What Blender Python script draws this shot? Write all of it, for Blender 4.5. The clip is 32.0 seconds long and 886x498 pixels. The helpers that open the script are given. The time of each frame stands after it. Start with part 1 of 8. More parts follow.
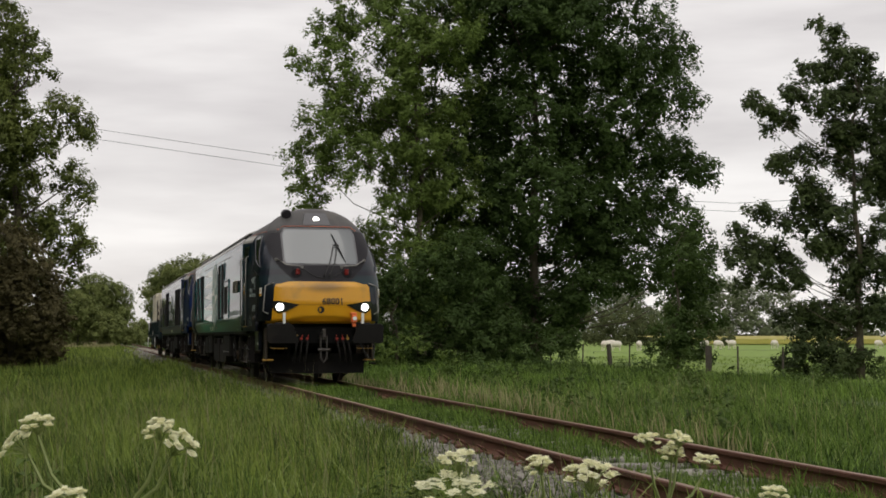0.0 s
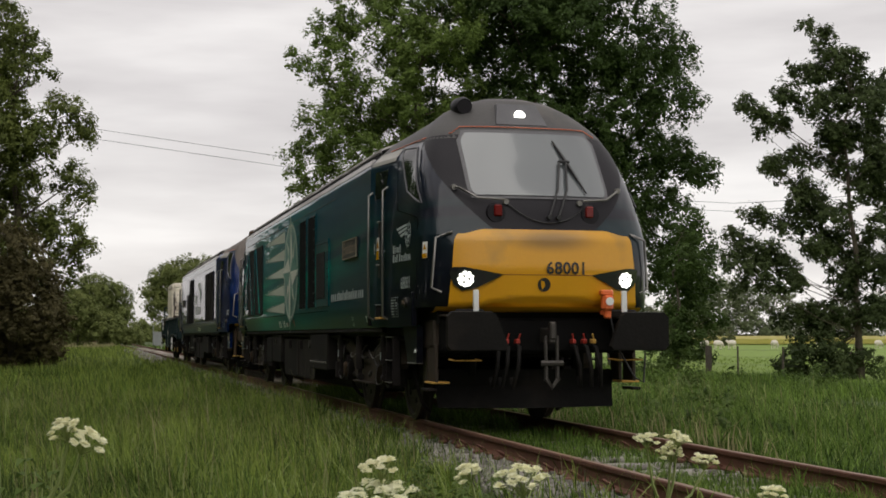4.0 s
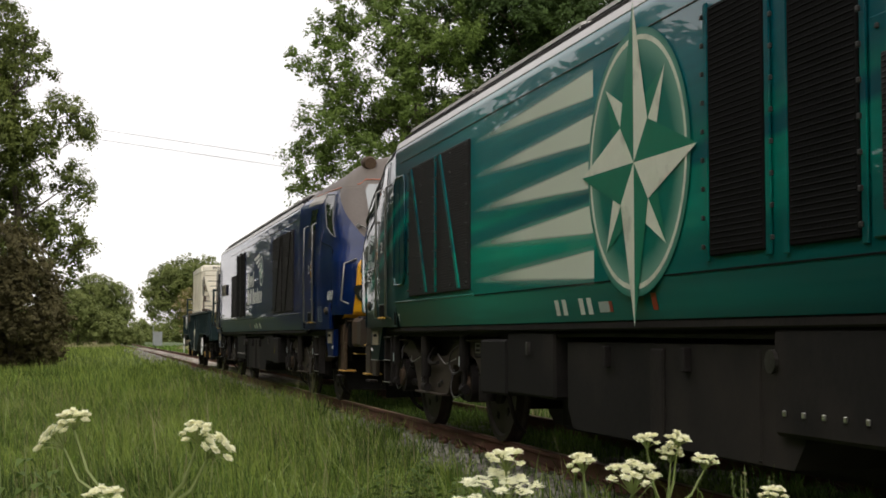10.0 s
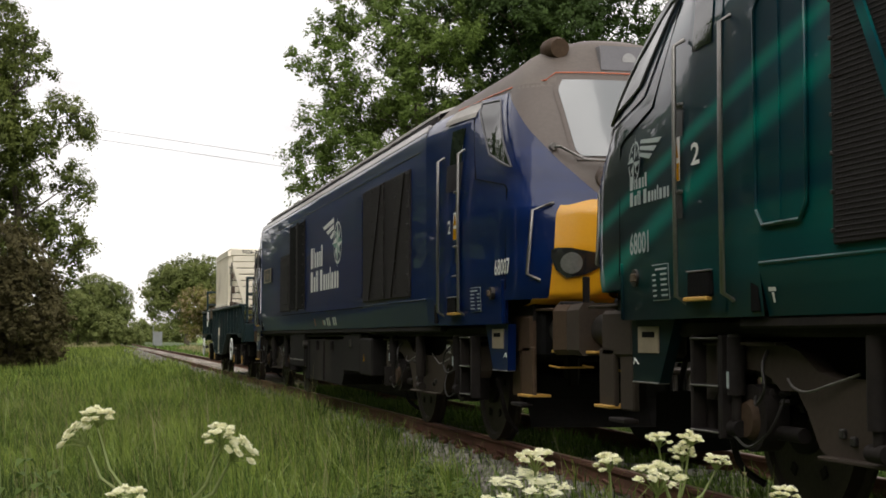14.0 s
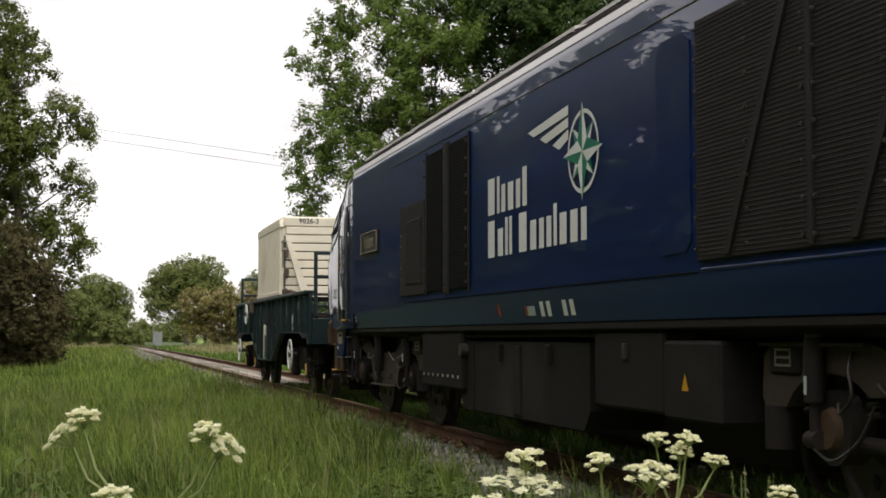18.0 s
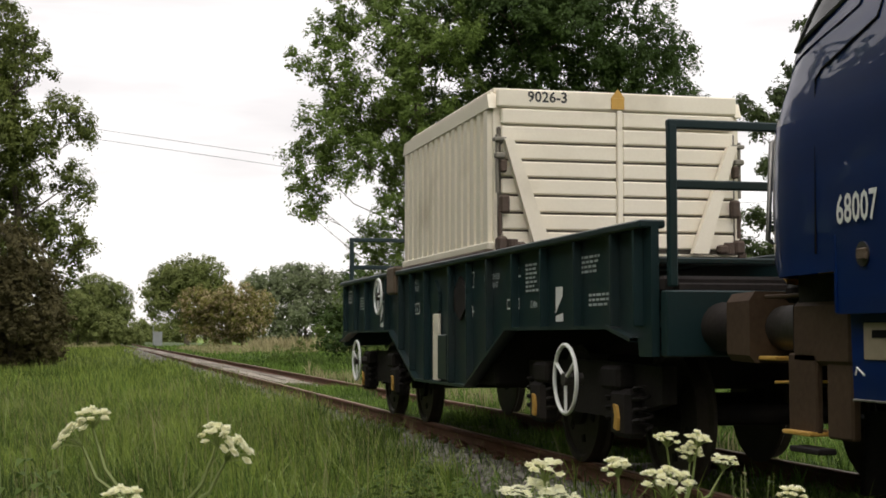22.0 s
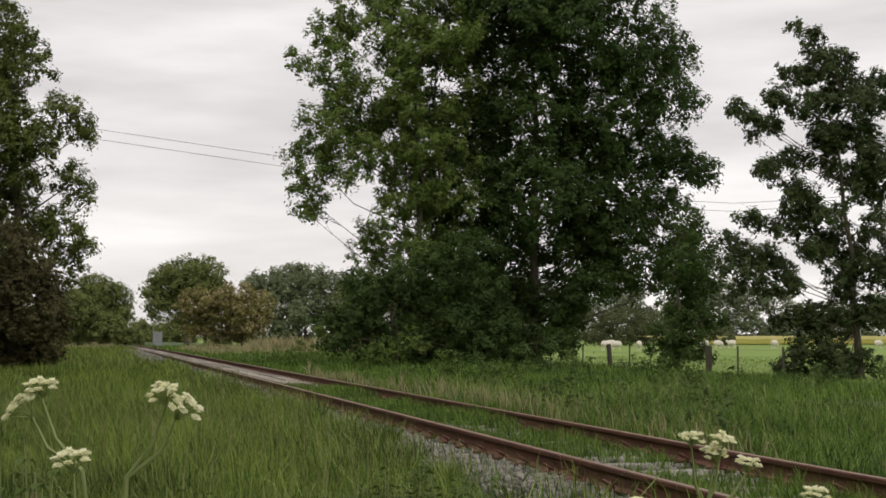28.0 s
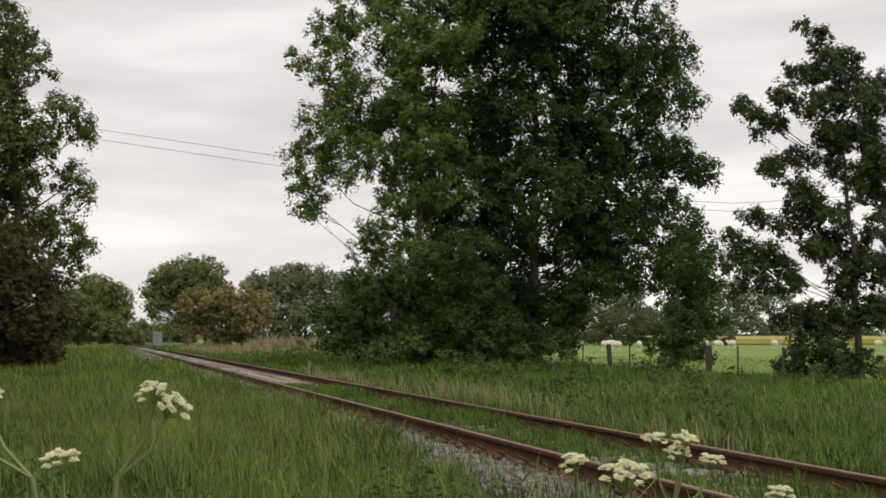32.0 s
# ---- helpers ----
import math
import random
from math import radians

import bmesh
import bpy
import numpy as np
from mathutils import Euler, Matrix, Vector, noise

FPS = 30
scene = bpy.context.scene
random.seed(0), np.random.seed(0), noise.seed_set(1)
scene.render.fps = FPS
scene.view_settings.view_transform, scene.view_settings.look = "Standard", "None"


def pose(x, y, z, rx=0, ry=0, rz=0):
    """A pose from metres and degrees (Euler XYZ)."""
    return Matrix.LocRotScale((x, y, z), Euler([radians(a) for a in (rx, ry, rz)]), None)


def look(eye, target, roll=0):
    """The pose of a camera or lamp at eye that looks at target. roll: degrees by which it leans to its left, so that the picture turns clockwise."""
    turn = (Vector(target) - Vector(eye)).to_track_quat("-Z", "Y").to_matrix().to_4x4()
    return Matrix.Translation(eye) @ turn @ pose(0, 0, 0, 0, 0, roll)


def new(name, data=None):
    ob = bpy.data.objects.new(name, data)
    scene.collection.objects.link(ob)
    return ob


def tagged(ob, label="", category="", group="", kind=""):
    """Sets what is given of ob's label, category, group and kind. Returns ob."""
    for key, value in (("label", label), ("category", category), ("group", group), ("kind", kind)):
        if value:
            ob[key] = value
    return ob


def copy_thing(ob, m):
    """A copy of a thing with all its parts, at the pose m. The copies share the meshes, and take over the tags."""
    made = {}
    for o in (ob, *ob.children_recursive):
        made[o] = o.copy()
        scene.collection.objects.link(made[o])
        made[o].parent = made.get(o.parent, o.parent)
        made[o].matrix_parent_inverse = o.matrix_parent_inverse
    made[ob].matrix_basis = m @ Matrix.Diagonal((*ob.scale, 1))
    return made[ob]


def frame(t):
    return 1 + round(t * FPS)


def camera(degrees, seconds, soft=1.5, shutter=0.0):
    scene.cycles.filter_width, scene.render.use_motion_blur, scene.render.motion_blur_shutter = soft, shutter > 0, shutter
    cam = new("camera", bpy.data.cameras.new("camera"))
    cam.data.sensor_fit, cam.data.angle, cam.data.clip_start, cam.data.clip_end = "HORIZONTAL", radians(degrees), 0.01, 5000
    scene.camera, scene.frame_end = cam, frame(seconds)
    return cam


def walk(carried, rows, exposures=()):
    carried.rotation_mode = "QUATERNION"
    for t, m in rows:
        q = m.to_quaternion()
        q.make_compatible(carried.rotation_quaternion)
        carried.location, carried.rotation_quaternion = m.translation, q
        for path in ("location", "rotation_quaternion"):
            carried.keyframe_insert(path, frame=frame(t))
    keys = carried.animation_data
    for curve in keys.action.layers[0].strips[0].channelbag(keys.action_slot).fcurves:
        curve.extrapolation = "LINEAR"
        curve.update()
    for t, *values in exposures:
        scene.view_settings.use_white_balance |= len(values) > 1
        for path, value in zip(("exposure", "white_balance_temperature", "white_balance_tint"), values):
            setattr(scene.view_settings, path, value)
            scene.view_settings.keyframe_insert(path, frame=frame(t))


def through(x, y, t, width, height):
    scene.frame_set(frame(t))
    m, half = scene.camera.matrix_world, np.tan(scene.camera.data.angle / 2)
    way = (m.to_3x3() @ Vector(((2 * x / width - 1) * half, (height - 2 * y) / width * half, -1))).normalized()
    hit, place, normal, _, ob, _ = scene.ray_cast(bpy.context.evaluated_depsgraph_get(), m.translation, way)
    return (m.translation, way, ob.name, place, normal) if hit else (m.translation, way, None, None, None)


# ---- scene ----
# The camera stands still beside the line, low over the grass. World: rail tops at z = 0, the track runs along y.
EYE_Z = 0.976
TRACK_X = 4.57
cam = camera(34.18, 32.0, soft=1.7)
STAND = pose(0, 0, EYE_Z, 93.456, 0, -13.832)
walk(cam, [(0, STAND), (32, STAND)],
     exposures=[(0, 0.1), (3, 0.1), (5.5, 0.1), (6, 0.14), (6.5, 0.58), (7, 0.76), (8, 0.72), (10, 0.72), (11, 0.77), (12, 0.72), (14, 0.70), (17, 0.70), (19, 0.66), (21, 0.66),
                (22, 0.58), (23, 0.18), (25, 0.18), (28, 0.16), (32, 0.16)])

# ---- world and sun: a bright overcast sky ----
world = bpy.data.worlds.new("overcast_sky")
scene.world = world
world.use_nodes = True
wn, wl = world.node_tree.nodes, world.node_tree.links
wn.clear()
w_out, w_bg = wn.new("ShaderNodeOutputWorld"), wn.new("ShaderNodeBackground")
w_sky = wn.new("ShaderNodeTexSky")
w_sky.sky_type, w_sky.sun_disc = "NISHITA", False
w_sky.sun_elevation, w_sky.sun_rotation = radians(48), radians(200)
w_co, w_map = wn.new("ShaderNodeTexCoord"), wn.new("ShaderNodeMapping")
w_map.inputs["Scale"].default_value = (1.6, 1.6, 9.0)
w_noise, w_ramp = wn.new("ShaderNodeTexNoise"), wn.new("ShaderNodeValToRGB")
w_noise.inputs["Scale"].default_value, w_noise.inputs["Detail"].default_value = 2.2, 5
w_noise.inputs["Roughness"].default_value = 0.5
w_ramp.color_ramp.elements[0].position, w_ramp.color_ramp.elements[0].color = 0.30, (0.575, 0.535, 0.53, 1)
w_ramp.color_ramp.elements[1].position, w_ramp.color_ramp.elements[1].color = 0.68, (0.94, 0.90, 0.875, 1)
w_dim, w_mix = wn.new("ShaderNodeMix"), wn.new("ShaderNodeMix")
w_dim.data_type = w_mix.data_type = "RGBA"
w_dim.blend_type = "MULTIPLY"
w_dim.inputs[0].default_value = 1.0
w_dim.inputs[7].default_value = (0.1, 0.1, 0.1, 1)
w_mix.inputs[0].default_value = 0.93
wl.new(w_co.outputs["Generated"], w_map.inputs["Vector"])
wl.new(w_map.outputs[0], w_noise.inputs["Vector"])
wl.new(w_noise.outputs["Fac"], w_ramp.inputs["Fac"])
wl.new(w_sky.outputs[0], w_dim.inputs[6])
wl.new(w_dim.outputs[2], w_mix.inputs[6])
wl.new(w_ramp.outputs["Color"], w_mix.inputs[7])
wl.new(w_mix.outputs[2], w_bg.inputs["Color"])
w_bg.inputs["Strength"].default_value = 1.0
wl.new(w_bg.outputs[0], w_out.inputs["Surface"])

sun = new("sun", bpy.data.lights.new("sun", "SUN"))
sun.data.energy, sun.data.angle, sun.data.color = 1.2, radians(80), (1.0, 0.96, 0.9)
sun.matrix_world = look((-20, -40, 60), (0, 0, 0))


# ---- materials ----
def shader(name):
    m = bpy.data.materials.new(name)
    m.use_nodes = True
    return m, m.node_tree.nodes, m.node_tree.links, m.node_tree.nodes["Principled BSDF"]


def mat(name, a, b=None, rough=0.6, metal=0.0, scale=4.0, grain=40.0, bump=0.15, stretch=(1, 1, 1), island=0.0, per_object=0.0,
        dirt=None, dirt_amount=0.0, coat=0.0, spec=0.5, emit=None, emit_strength=0.0, through=0.0):
    """A painted, stony, wooden or leafy surface: two colours mixed by coarse and fine noise, with fine relief."""
    m, n, l, p = shader(name)
    b = b or tuple(c * 0.8 for c in a)
    co, mp = n.new("ShaderNodeTexCoord"), n.new("ShaderNodeMapping")
    mp.inputs["Scale"].default_value = stretch
    l.new(co.outputs["Object"], mp.inputs["Vector"])
    n1, n2 = n.new("ShaderNodeTexNoise"), n.new("ShaderNodeTexNoise")
    n1.inputs["Scale"].default_value, n1.inputs["Detail"].default_value = scale, 4
    n2.inputs["Scale"].default_value, n2.inputs["Detail"].default_value = grain, 3
    l.new(mp.outputs[0], n1.inputs["Vector"])
    l.new(mp.outputs[0], n2.inputs["Vector"])
    mixf = n.new("ShaderNodeMath")
    mixf.operation = "MULTIPLY_ADD"
    mixf.inputs[1].default_value = 0.6
    half = n.new("ShaderNodeMath")
    half.operation = "MULTIPLY"
    half.inputs[1].default_value = 0.4
    l.new(n2.outputs["Fac"], half.inputs[0])
    l.new(n1.outputs["Fac"], mixf.inputs[0])
    l.new(half.outputs[0], mixf.inputs[2])
    fac = mixf.outputs[0]
    rnd = None
    if island or per_object:
        src = n.new("ShaderNodeNewGeometry").outputs["Random Per Island"] if island else n.new("ShaderNodeObjectInfo").outputs["Random"]
        add = n.new("ShaderNodeMath")
        add.operation = "MULTIPLY_ADD"
        add.inputs[1].default_value = island or per_object
        l.new(src, add.inputs[0])
        sub = n.new("ShaderNodeMath")
        sub.operation = "SUBTRACT"
        sub.inputs[1].default_value = (island or per_object) * 0.5
        l.new(fac, sub.inputs[0])
        l.new(sub.outputs[0], add.inputs[2])
        fac = add.outputs[0]
    ramp = n.new("ShaderNodeValToRGB")
    ramp.color_ramp.elements[0].position, ramp.color_ramp.elements[0].color = 0.3, (*a, 1)
    ramp.color_ramp.elements[1].position, ramp.color_ramp.elements[1].color = 0.7, (*b, 1)
    l.new(fac, ramp.inputs["Fac"])
    colour = ramp.outputs["Color"]
    if dirt:
        n3 = n.new("ShaderNodeTexNoise")
        n3.inputs["Scale"].default_value, n3.inputs["Detail"].default_value = scale * 0.7, 6
        l.new(co.outputs["Object"], n3.inputs["Vector"])
        r3 = n.new("ShaderNodeMapRange")
        r3.inputs["From Min"].default_value, r3.inputs["From Max"].default_value = 0.62 - dirt_amount * 0.3, 0.75
        l.new(n3.outputs["Fac"], r3.inputs["Value"])
        mx = n.new("ShaderNodeMix")
        mx.data_type = "RGBA"
        mx.inputs[7].default_value = (*dirt, 1)
        l.new(r3.outputs["Result"], mx.inputs[0])
        l.new(colour, mx.inputs[6])
        colour = mx.outputs[2]
    l.new(colour, p.inputs["Base Color"])
    p.inputs["Roughness"].default_value, p.inputs["Metallic"].default_value = rough, metal
    p.inputs["Specular IOR Level"].default_value, p.inputs["Coat Weight"].default_value = spec, coat
    p.inputs["Coat Roughness"].default_value = 0.06
    if bump:
        bp = n.new("ShaderNodeBump")
        bp.inputs["Strength"].default_value, bp.inputs["Distance"].default_value = bump, 0.02
        l.new(n2.outputs["Fac"], bp.inputs["Height"])
        l.new(bp.outputs[0], p.inputs["Normal"])
    if emit:
        p.inputs["Emission Color"].default_value, p.inputs["Emission Strength"].default_value = (*emit, 1), emit_strength
    if through:
        out = n["Material Output"]
        tr, ms = n.new("ShaderNodeBsdfTranslucent"), n.new("ShaderNodeMixShader")
        l.new(colour, tr.inputs["Color"])
        ms.inputs[0].default_value = through
        l.new(p.outputs[0], ms.inputs[1])
        l.new(tr.outputs[0], ms.inputs[2])
        l.new(ms.outputs[0], out.inputs["Surface"])
    return m


def leafy(name, a, b, through=0.3, rough=0.65, island=0.14):
    return mat(name, a, b, rough=rough, scale=0.5, grain=3.0, bump=0, island=island, through=through, spec=0.2)


LEAF_ASH = leafy("ash_leaves", (0.076, 0.118, 0.024), (0.155, 0.220, 0.046))
LEAF_DARK = leafy("dark_leaves", (0.040, 0.072, 0.016), (0.082, 0.132, 0.028))
LEAF_DEEP = leafy("deep_green_leaves", (0.030, 0.055, 0.013), (0.064, 0.106, 0.023))
LEAF_POPLAR = leafy("poplar_leaves", (0.0298, 0.0480, 0.0162), (0.0859, 0.1150, 0.0380))
LEAF_LEFT = leafy("field_maple_leaves", (0.0609, 0.0880, 0.0199), (0.1728, 0.2028, 0.0469))
LEAF_HAW = leafy("hawthorn_leaves", (0.062, 0.056, 0.022), (0.15, 0.13, 0.055))
LEAF_MAY = leafy("may_leaves", (0.12, 0.125, 0.03), (0.25, 0.235, 0.065))
LEAF_FAR = leafy("far_leaves", (0.100, 0.128, 0.036), (0.215, 0.245, 0.076))
# paler and greyer: distance haze is put into this leaf colour
LEAF_BLUE = leafy("hazy_leaves", (0.11, 0.135, 0.07), (0.20, 0.23, 0.125))
LEAF_HEDGE = leafy("hedgerow_leaves", (0.06, 0.075, 0.03), (0.15, 0.17, 0.07))
LEAF_BRAMBLE = leafy("bramble_leaves", (0.03, 0.058, 0.012), (0.125, 0.185, 0.042))
BLOSSOM = leafy("may_blossom", (0.30, 0.22, 0.12), (0.50, 0.40, 0.26))
BARK = mat("bark", (0.06, 0.05, 0.035), (0.12, 0.10, 0.07), rough=0.95, scale=3, grain=30, bump=0.6, stretch=(1, 1, 0.25))
GRASS_A = leafy("long_grass", (0.034, 0.060, 0.010), (0.33, 0.42, 0.085), through=0.3, island=0.42)
GRASS_B = leafy("short_grass", (0.021, 0.046, 0.008), (0.19, 0.30, 0.052), through=0.3, island=0.42)
GRASS_PASTURE = leafy("pasture_blades", (0.14, 0.22, 0.04), (0.24, 0.33, 0.07))
GRASS_PALE = leafy("pale_blades", (0.20, 0.27, 0.07), (0.36, 0.43, 0.15), through=0.3)
GRASS_DRY = leafy("dry_grass", (0.22, 0.20, 0.10), (0.40, 0.35, 0.19), through=0.2)
WEED = leafy("weed_leaves", (0.06, 0.10, 0.02), (0.14, 0.20, 0.05), through=0.25)
STEM = mat("green_stem", (0.24, 0.30, 0.09), (0.32, 0.37, 0.14), rough=0.6, bump=0, through=0.15)
PETAL = mat("cream_petals", (0.90, 0.89, 0.60), (0.95, 0.94, 0.76), rough=0.7, scale=30, grain=200, bump=0, through=0.4)
STONE = mat("ballast_stone", (0.135, 0.122, 0.106), (0.30, 0.28, 0.25), rough=0.95, scale=9, grain=60, bump=0.5, island=0.7)
SLEEPER = mat("weathered_concrete", (0.20, 0.185, 0.16), (0.33, 0.31, 0.27), rough=0.95, scale=3, grain=50, bump=0.4, per_object=0.5)
BOARD = mat("pale_boards", (0.17, 0.148, 0.118), (0.34, 0.30, 0.245), rough=0.9, scale=3, grain=35, bump=0.4, stretch=(6, 0.6, 1), per_object=0.6)
RUST = mat("rusty_rail", (0.082, 0.033, 0.019), (0.165, 0.070, 0.040), rough=0.85, scale=3, grain=45, bump=0.35)
RAILTOP = mat("worn_rail_head", (0.22, 0.13, 0.088), (0.33, 0.225, 0.165), rough=0.5, metal=0.35, scale=1.5, grain=60, bump=0.1, stretch=(1, 0.08, 1))
CLIP = mat("rusty_clip", (0.09, 0.035, 0.022), (0.18, 0.08, 0.055), rough=0.8, scale=6, grain=60, bump=0.3)
POST = mat("old_wood_post", (0.045, 0.038, 0.028), (0.09, 0.076, 0.058), rough=0.95, scale=3, grain=40, bump=0.5, stretch=(1, 1, 0.2))
WIRE = mat("wire", (0.05, 0.05, 0.055), (0.08, 0.08, 0.08), rough=0.6, metal=0.6, bump=0)
CABINET = mat("grey_cabinet", (0.20, 0.21, 0.215), (0.28, 0.29, 0.29), rough=0.5, scale=2, bump=0.05)
WOOL = mat("sheep_wool", (0.55, 0.50, 0.43), (0.75, 0.70, 0.62), rough=0.95, scale=6, grain=40, bump=0.7)
RAPE = leafy("yellow_crop", (0.40, 0.36, 0.09), (0.54, 0.49, 0.15))
# vehicles
UNDER = mat("underframe_black", (0.014, 0.012, 0.012), (0.027, 0.023, 0.022), spec=0.12, rough=0.7, scale=3, grain=30, bump=0.15, dirt=(0.034, 0.028, 0.024), dirt_amount=0.35)
BOGIE = mat("bogie_grey", (0.042, 0.032, 0.024), (0.066, 0.051, 0.040), spec=0.2, rough=0.7, scale=1.5, grain=30, bump=0.05, dirt=(0.05, 0.040, 0.032), dirt_amount=0.5)
TANK = mat("tank_grey", (0.013, 0.0118, 0.0115), (0.021, 0.019, 0.018), spec=0.12, rough=0.75, scale=1.2, grain=25, bump=0.05, dirt=(0.042, 0.035, 0.030), dirt_amount=0.3)
TYRE = mat("wheel_steel", (0.026, 0.020, 0.017), (0.05, 0.039, 0.032), rough=0.6, metal=0.4, scale=6, grain=40, bump=0.15)
YELLOW = mat("warning_yellow", (0.60, 0.285, 0.006), (0.66, 0.325, 0.010), rough=0.25, scale=2, grain=60, bump=0.02, coat=0.4, dirt=(0.36, 0.20, 0.03), dirt_amount=0.12)
VISOR = mat("visor_grey", (0.013, 0.0115, 0.015), (0.019, 0.0175, 0.021), rough=0.5, scale=2, grain=60, bump=0.03, spec=0.2)
ROOF = mat("roof_grey", (0.045, 0.043, 0.043), (0.08, 0.075, 0.072), rough=0.6, scale=1.2, grain=30, bump=0.05, dirt=(0.16, 0.14, 0.12), dirt_amount=0.35)
ROOF_B = mat("dusty_roof_brown", (0.078, 0.062, 0.051), (0.12, 0.098, 0.082), rough=0.6, scale=1.2, grain=30, bump=0.05, dirt=(0.19, 0.16, 0.13), dirt_amount=0.4)
VISOR_B = mat("dusty_visor_brown", (0.072, 0.055, 0.045), (0.105, 0.083, 0.069), rough=0.5, scale=1.2, grain=30, bump=0.03)
HATCH = mat("pale_roof_hatch", (0.30, 0.285, 0.265), (0.42, 0.40, 0.37), rough=0.55, scale=1.5, grain=30, bump=0.05, dirt=(0.16, 0.14, 0.12), dirt_amount=0.35)
CANTRAIL = mat("cantrail_grey", (0.40, 0.375, 0.37), (0.50, 0.47, 0.465), rough=0.3, scale=1.5, grain=30, bump=0.0, coat=0.3)
GRILLE = mat("grille_black", (0.006, 0.006, 0.006), (0.010, 0.0095, 0.0095), spec=0.06, rough=0.8, scale=4, grain=60, bump=0.2)
MESH_DARK = mat("dark_mesh", (0.016, 0.014, 0.014), (0.028, 0.024, 0.024), spec=0.2, rough=0.7, scale=4, grain=60, bump=0.2)
STEEL = mat("polished_steel", (0.50, 0.48, 0.45), (0.62, 0.60, 0.56), rough=0.3, metal=0.9, scale=6, grain=40, bump=0.03)
DULL_STEEL = mat("greasy_steel", (0.045, 0.042, 0.038), (0.10, 0.09, 0.082), rough=0.5, metal=0.7, scale=6, grain=40, bump=0.1)
FRONT_BLACK = mat("front_gear_black", (0.007, 0.0065, 0.006), (0.013, 0.012, 0.011), spec=0.12, rough=0.65, scale=3, grain=30, bump=0.15, dirt=(0.022, 0.018, 0.015), dirt_amount=0.25)
BUFFER_BROWN = mat("brown_buffer", (0.046, 0.028, 0.017), (0.085, 0.055, 0.034), rough=0.7, spec=0.2, scale=1.6, grain=30, bump=0.08)
BRACKET = mat("brown_bracket", (0.075, 0.052, 0.032), (0.13, 0.09, 0.058), rough=0.7, scale=3, grain=40, bump=0.2)
SEAL = mat("window_seal", (0.055, 0.055, 0.06), (0.08, 0.08, 0.085), rough=0.35, bump=0)
HANDRAIL = mat("handrail_steel", (0.20, 0.19, 0.18), (0.30, 0.29, 0.27), rough=0.42, metal=0.8, scale=6, grain=40, bump=0.03)
PIPE = mat("dark_pipe", (0.028, 0.026, 0.025), (0.05, 0.046, 0.043), rough=0.5, metal=0.4, scale=6, grain=40, bump=0.1)
LAMP_PANEL = mat("lamp_panel_grey", (0.085, 0.083, 0.09), (0.12, 0.118, 0.125), rough=0.3, bump=0, spec=0.4)
SEAM_RED = mat("dull_red_line", (0.13, 0.02, 0.012), (0.17, 0.03, 0.02), rough=0.5, bump=0)
ORANGE = mat("orange_line", (0.62, 0.13, 0.05), (0.7, 0.17, 0.07), rough=0.4, bump=0)
ORANGE_LAMP = mat("orange_plastic", (0.70, 0.13, 0.03), (0.8, 0.18, 0.05), rough=0.4, bump=0)
RED_LENS = mat("red_lens", (0.13, 0.008, 0.007), (0.18, 0.012, 0.01), rough=0.15, bump=0)
RED = mat("red_paint", (0.28, 0.025, 0.018), (0.36, 0.04, 0.025), rough=0.4, bump=0)
WHITE = mat("white_marking", (0.72, 0.73, 0.70), (0.80, 0.80, 0.77), rough=0.4, bump=0)
GREY_MARK = mat("grey_marking", (0.36, 0.42, 0.42), (0.46, 0.52, 0.51), rough=0.4, bump=0)
BLACK_MARK = mat("black_marking", (0.012, 0.012, 0.012), (0.02, 0.02, 0.02), rough=0.4, bump=0)
STAR_GREEN = mat("star_green", (0.01, 0.17, 0.10), (0.015, 0.20, 0.12), rough=0.3, bump=0)
BRASS = mat("nameplate_brass", (0.26, 0.215, 0.15), (0.35, 0.29, 0.21), rough=0.5, metal=0.1, bump=0)
PLATE_DARK = mat("nameplate_ground", (0.010, 0.012, 0.013), (0.018, 0.018, 0.018), rough=0.4, bump=0)
LAMP_ON = mat("lit_lens", (0.9, 0.92, 0.88), rough=0.2, bump=0, emit=(1.0, 0.98, 0.9), emit_strength=4.0)
LENS = mat("clear_lens", (0.10, 0.10, 0.10), (0.18, 0.18, 0.17), rough=0.08, bump=0, coat=1.0)
LAMP_BLACK = mat("lamp_surround", (0.012, 0.012, 0.014), (0.02, 0.02, 0.022), rough=0.12, bump=0, coat=0.6)
WAGON = mat("wagon_green", (0.004, 0.018, 0.0205), (0.007, 0.026, 0.028), rough=0.42, scale=1.4, grain=40, bump=0.04, dirt=(0.022, 0.030, 0.029), dirt_amount=0.4)
COVER = mat("cream_cover", (0.77, 0.705, 0.57), (0.84, 0.78, 0.65), rough=0.5, scale=1.2, grain=40, bump=0.03, dirt=(0.48, 0.42, 0.31), dirt_amount=0.22)
COVER_GAP = mat("shadow_joint", (0.10, 0.09, 0.07), (0.14, 0.12, 0.10), rough=0.8, bump=0)
DULL_PLATE = mat("dull_plate", (0.16, 0.15, 0.12), (0.24, 0.22, 0.18), rough=0.6, bump=0.1)
BRAKE_YEL = mat("faded_yellow", (0.50, 0.28, 0.05), (0.60, 0.36, 0.08), rough=0.6, bump=0.1)
RUST_BROWN = mat("rusty_beam", (0.05, 0.034, 0.026), (0.10, 0.068, 0.05), rough=0.8, scale=3, grain=40, bump=0.3)


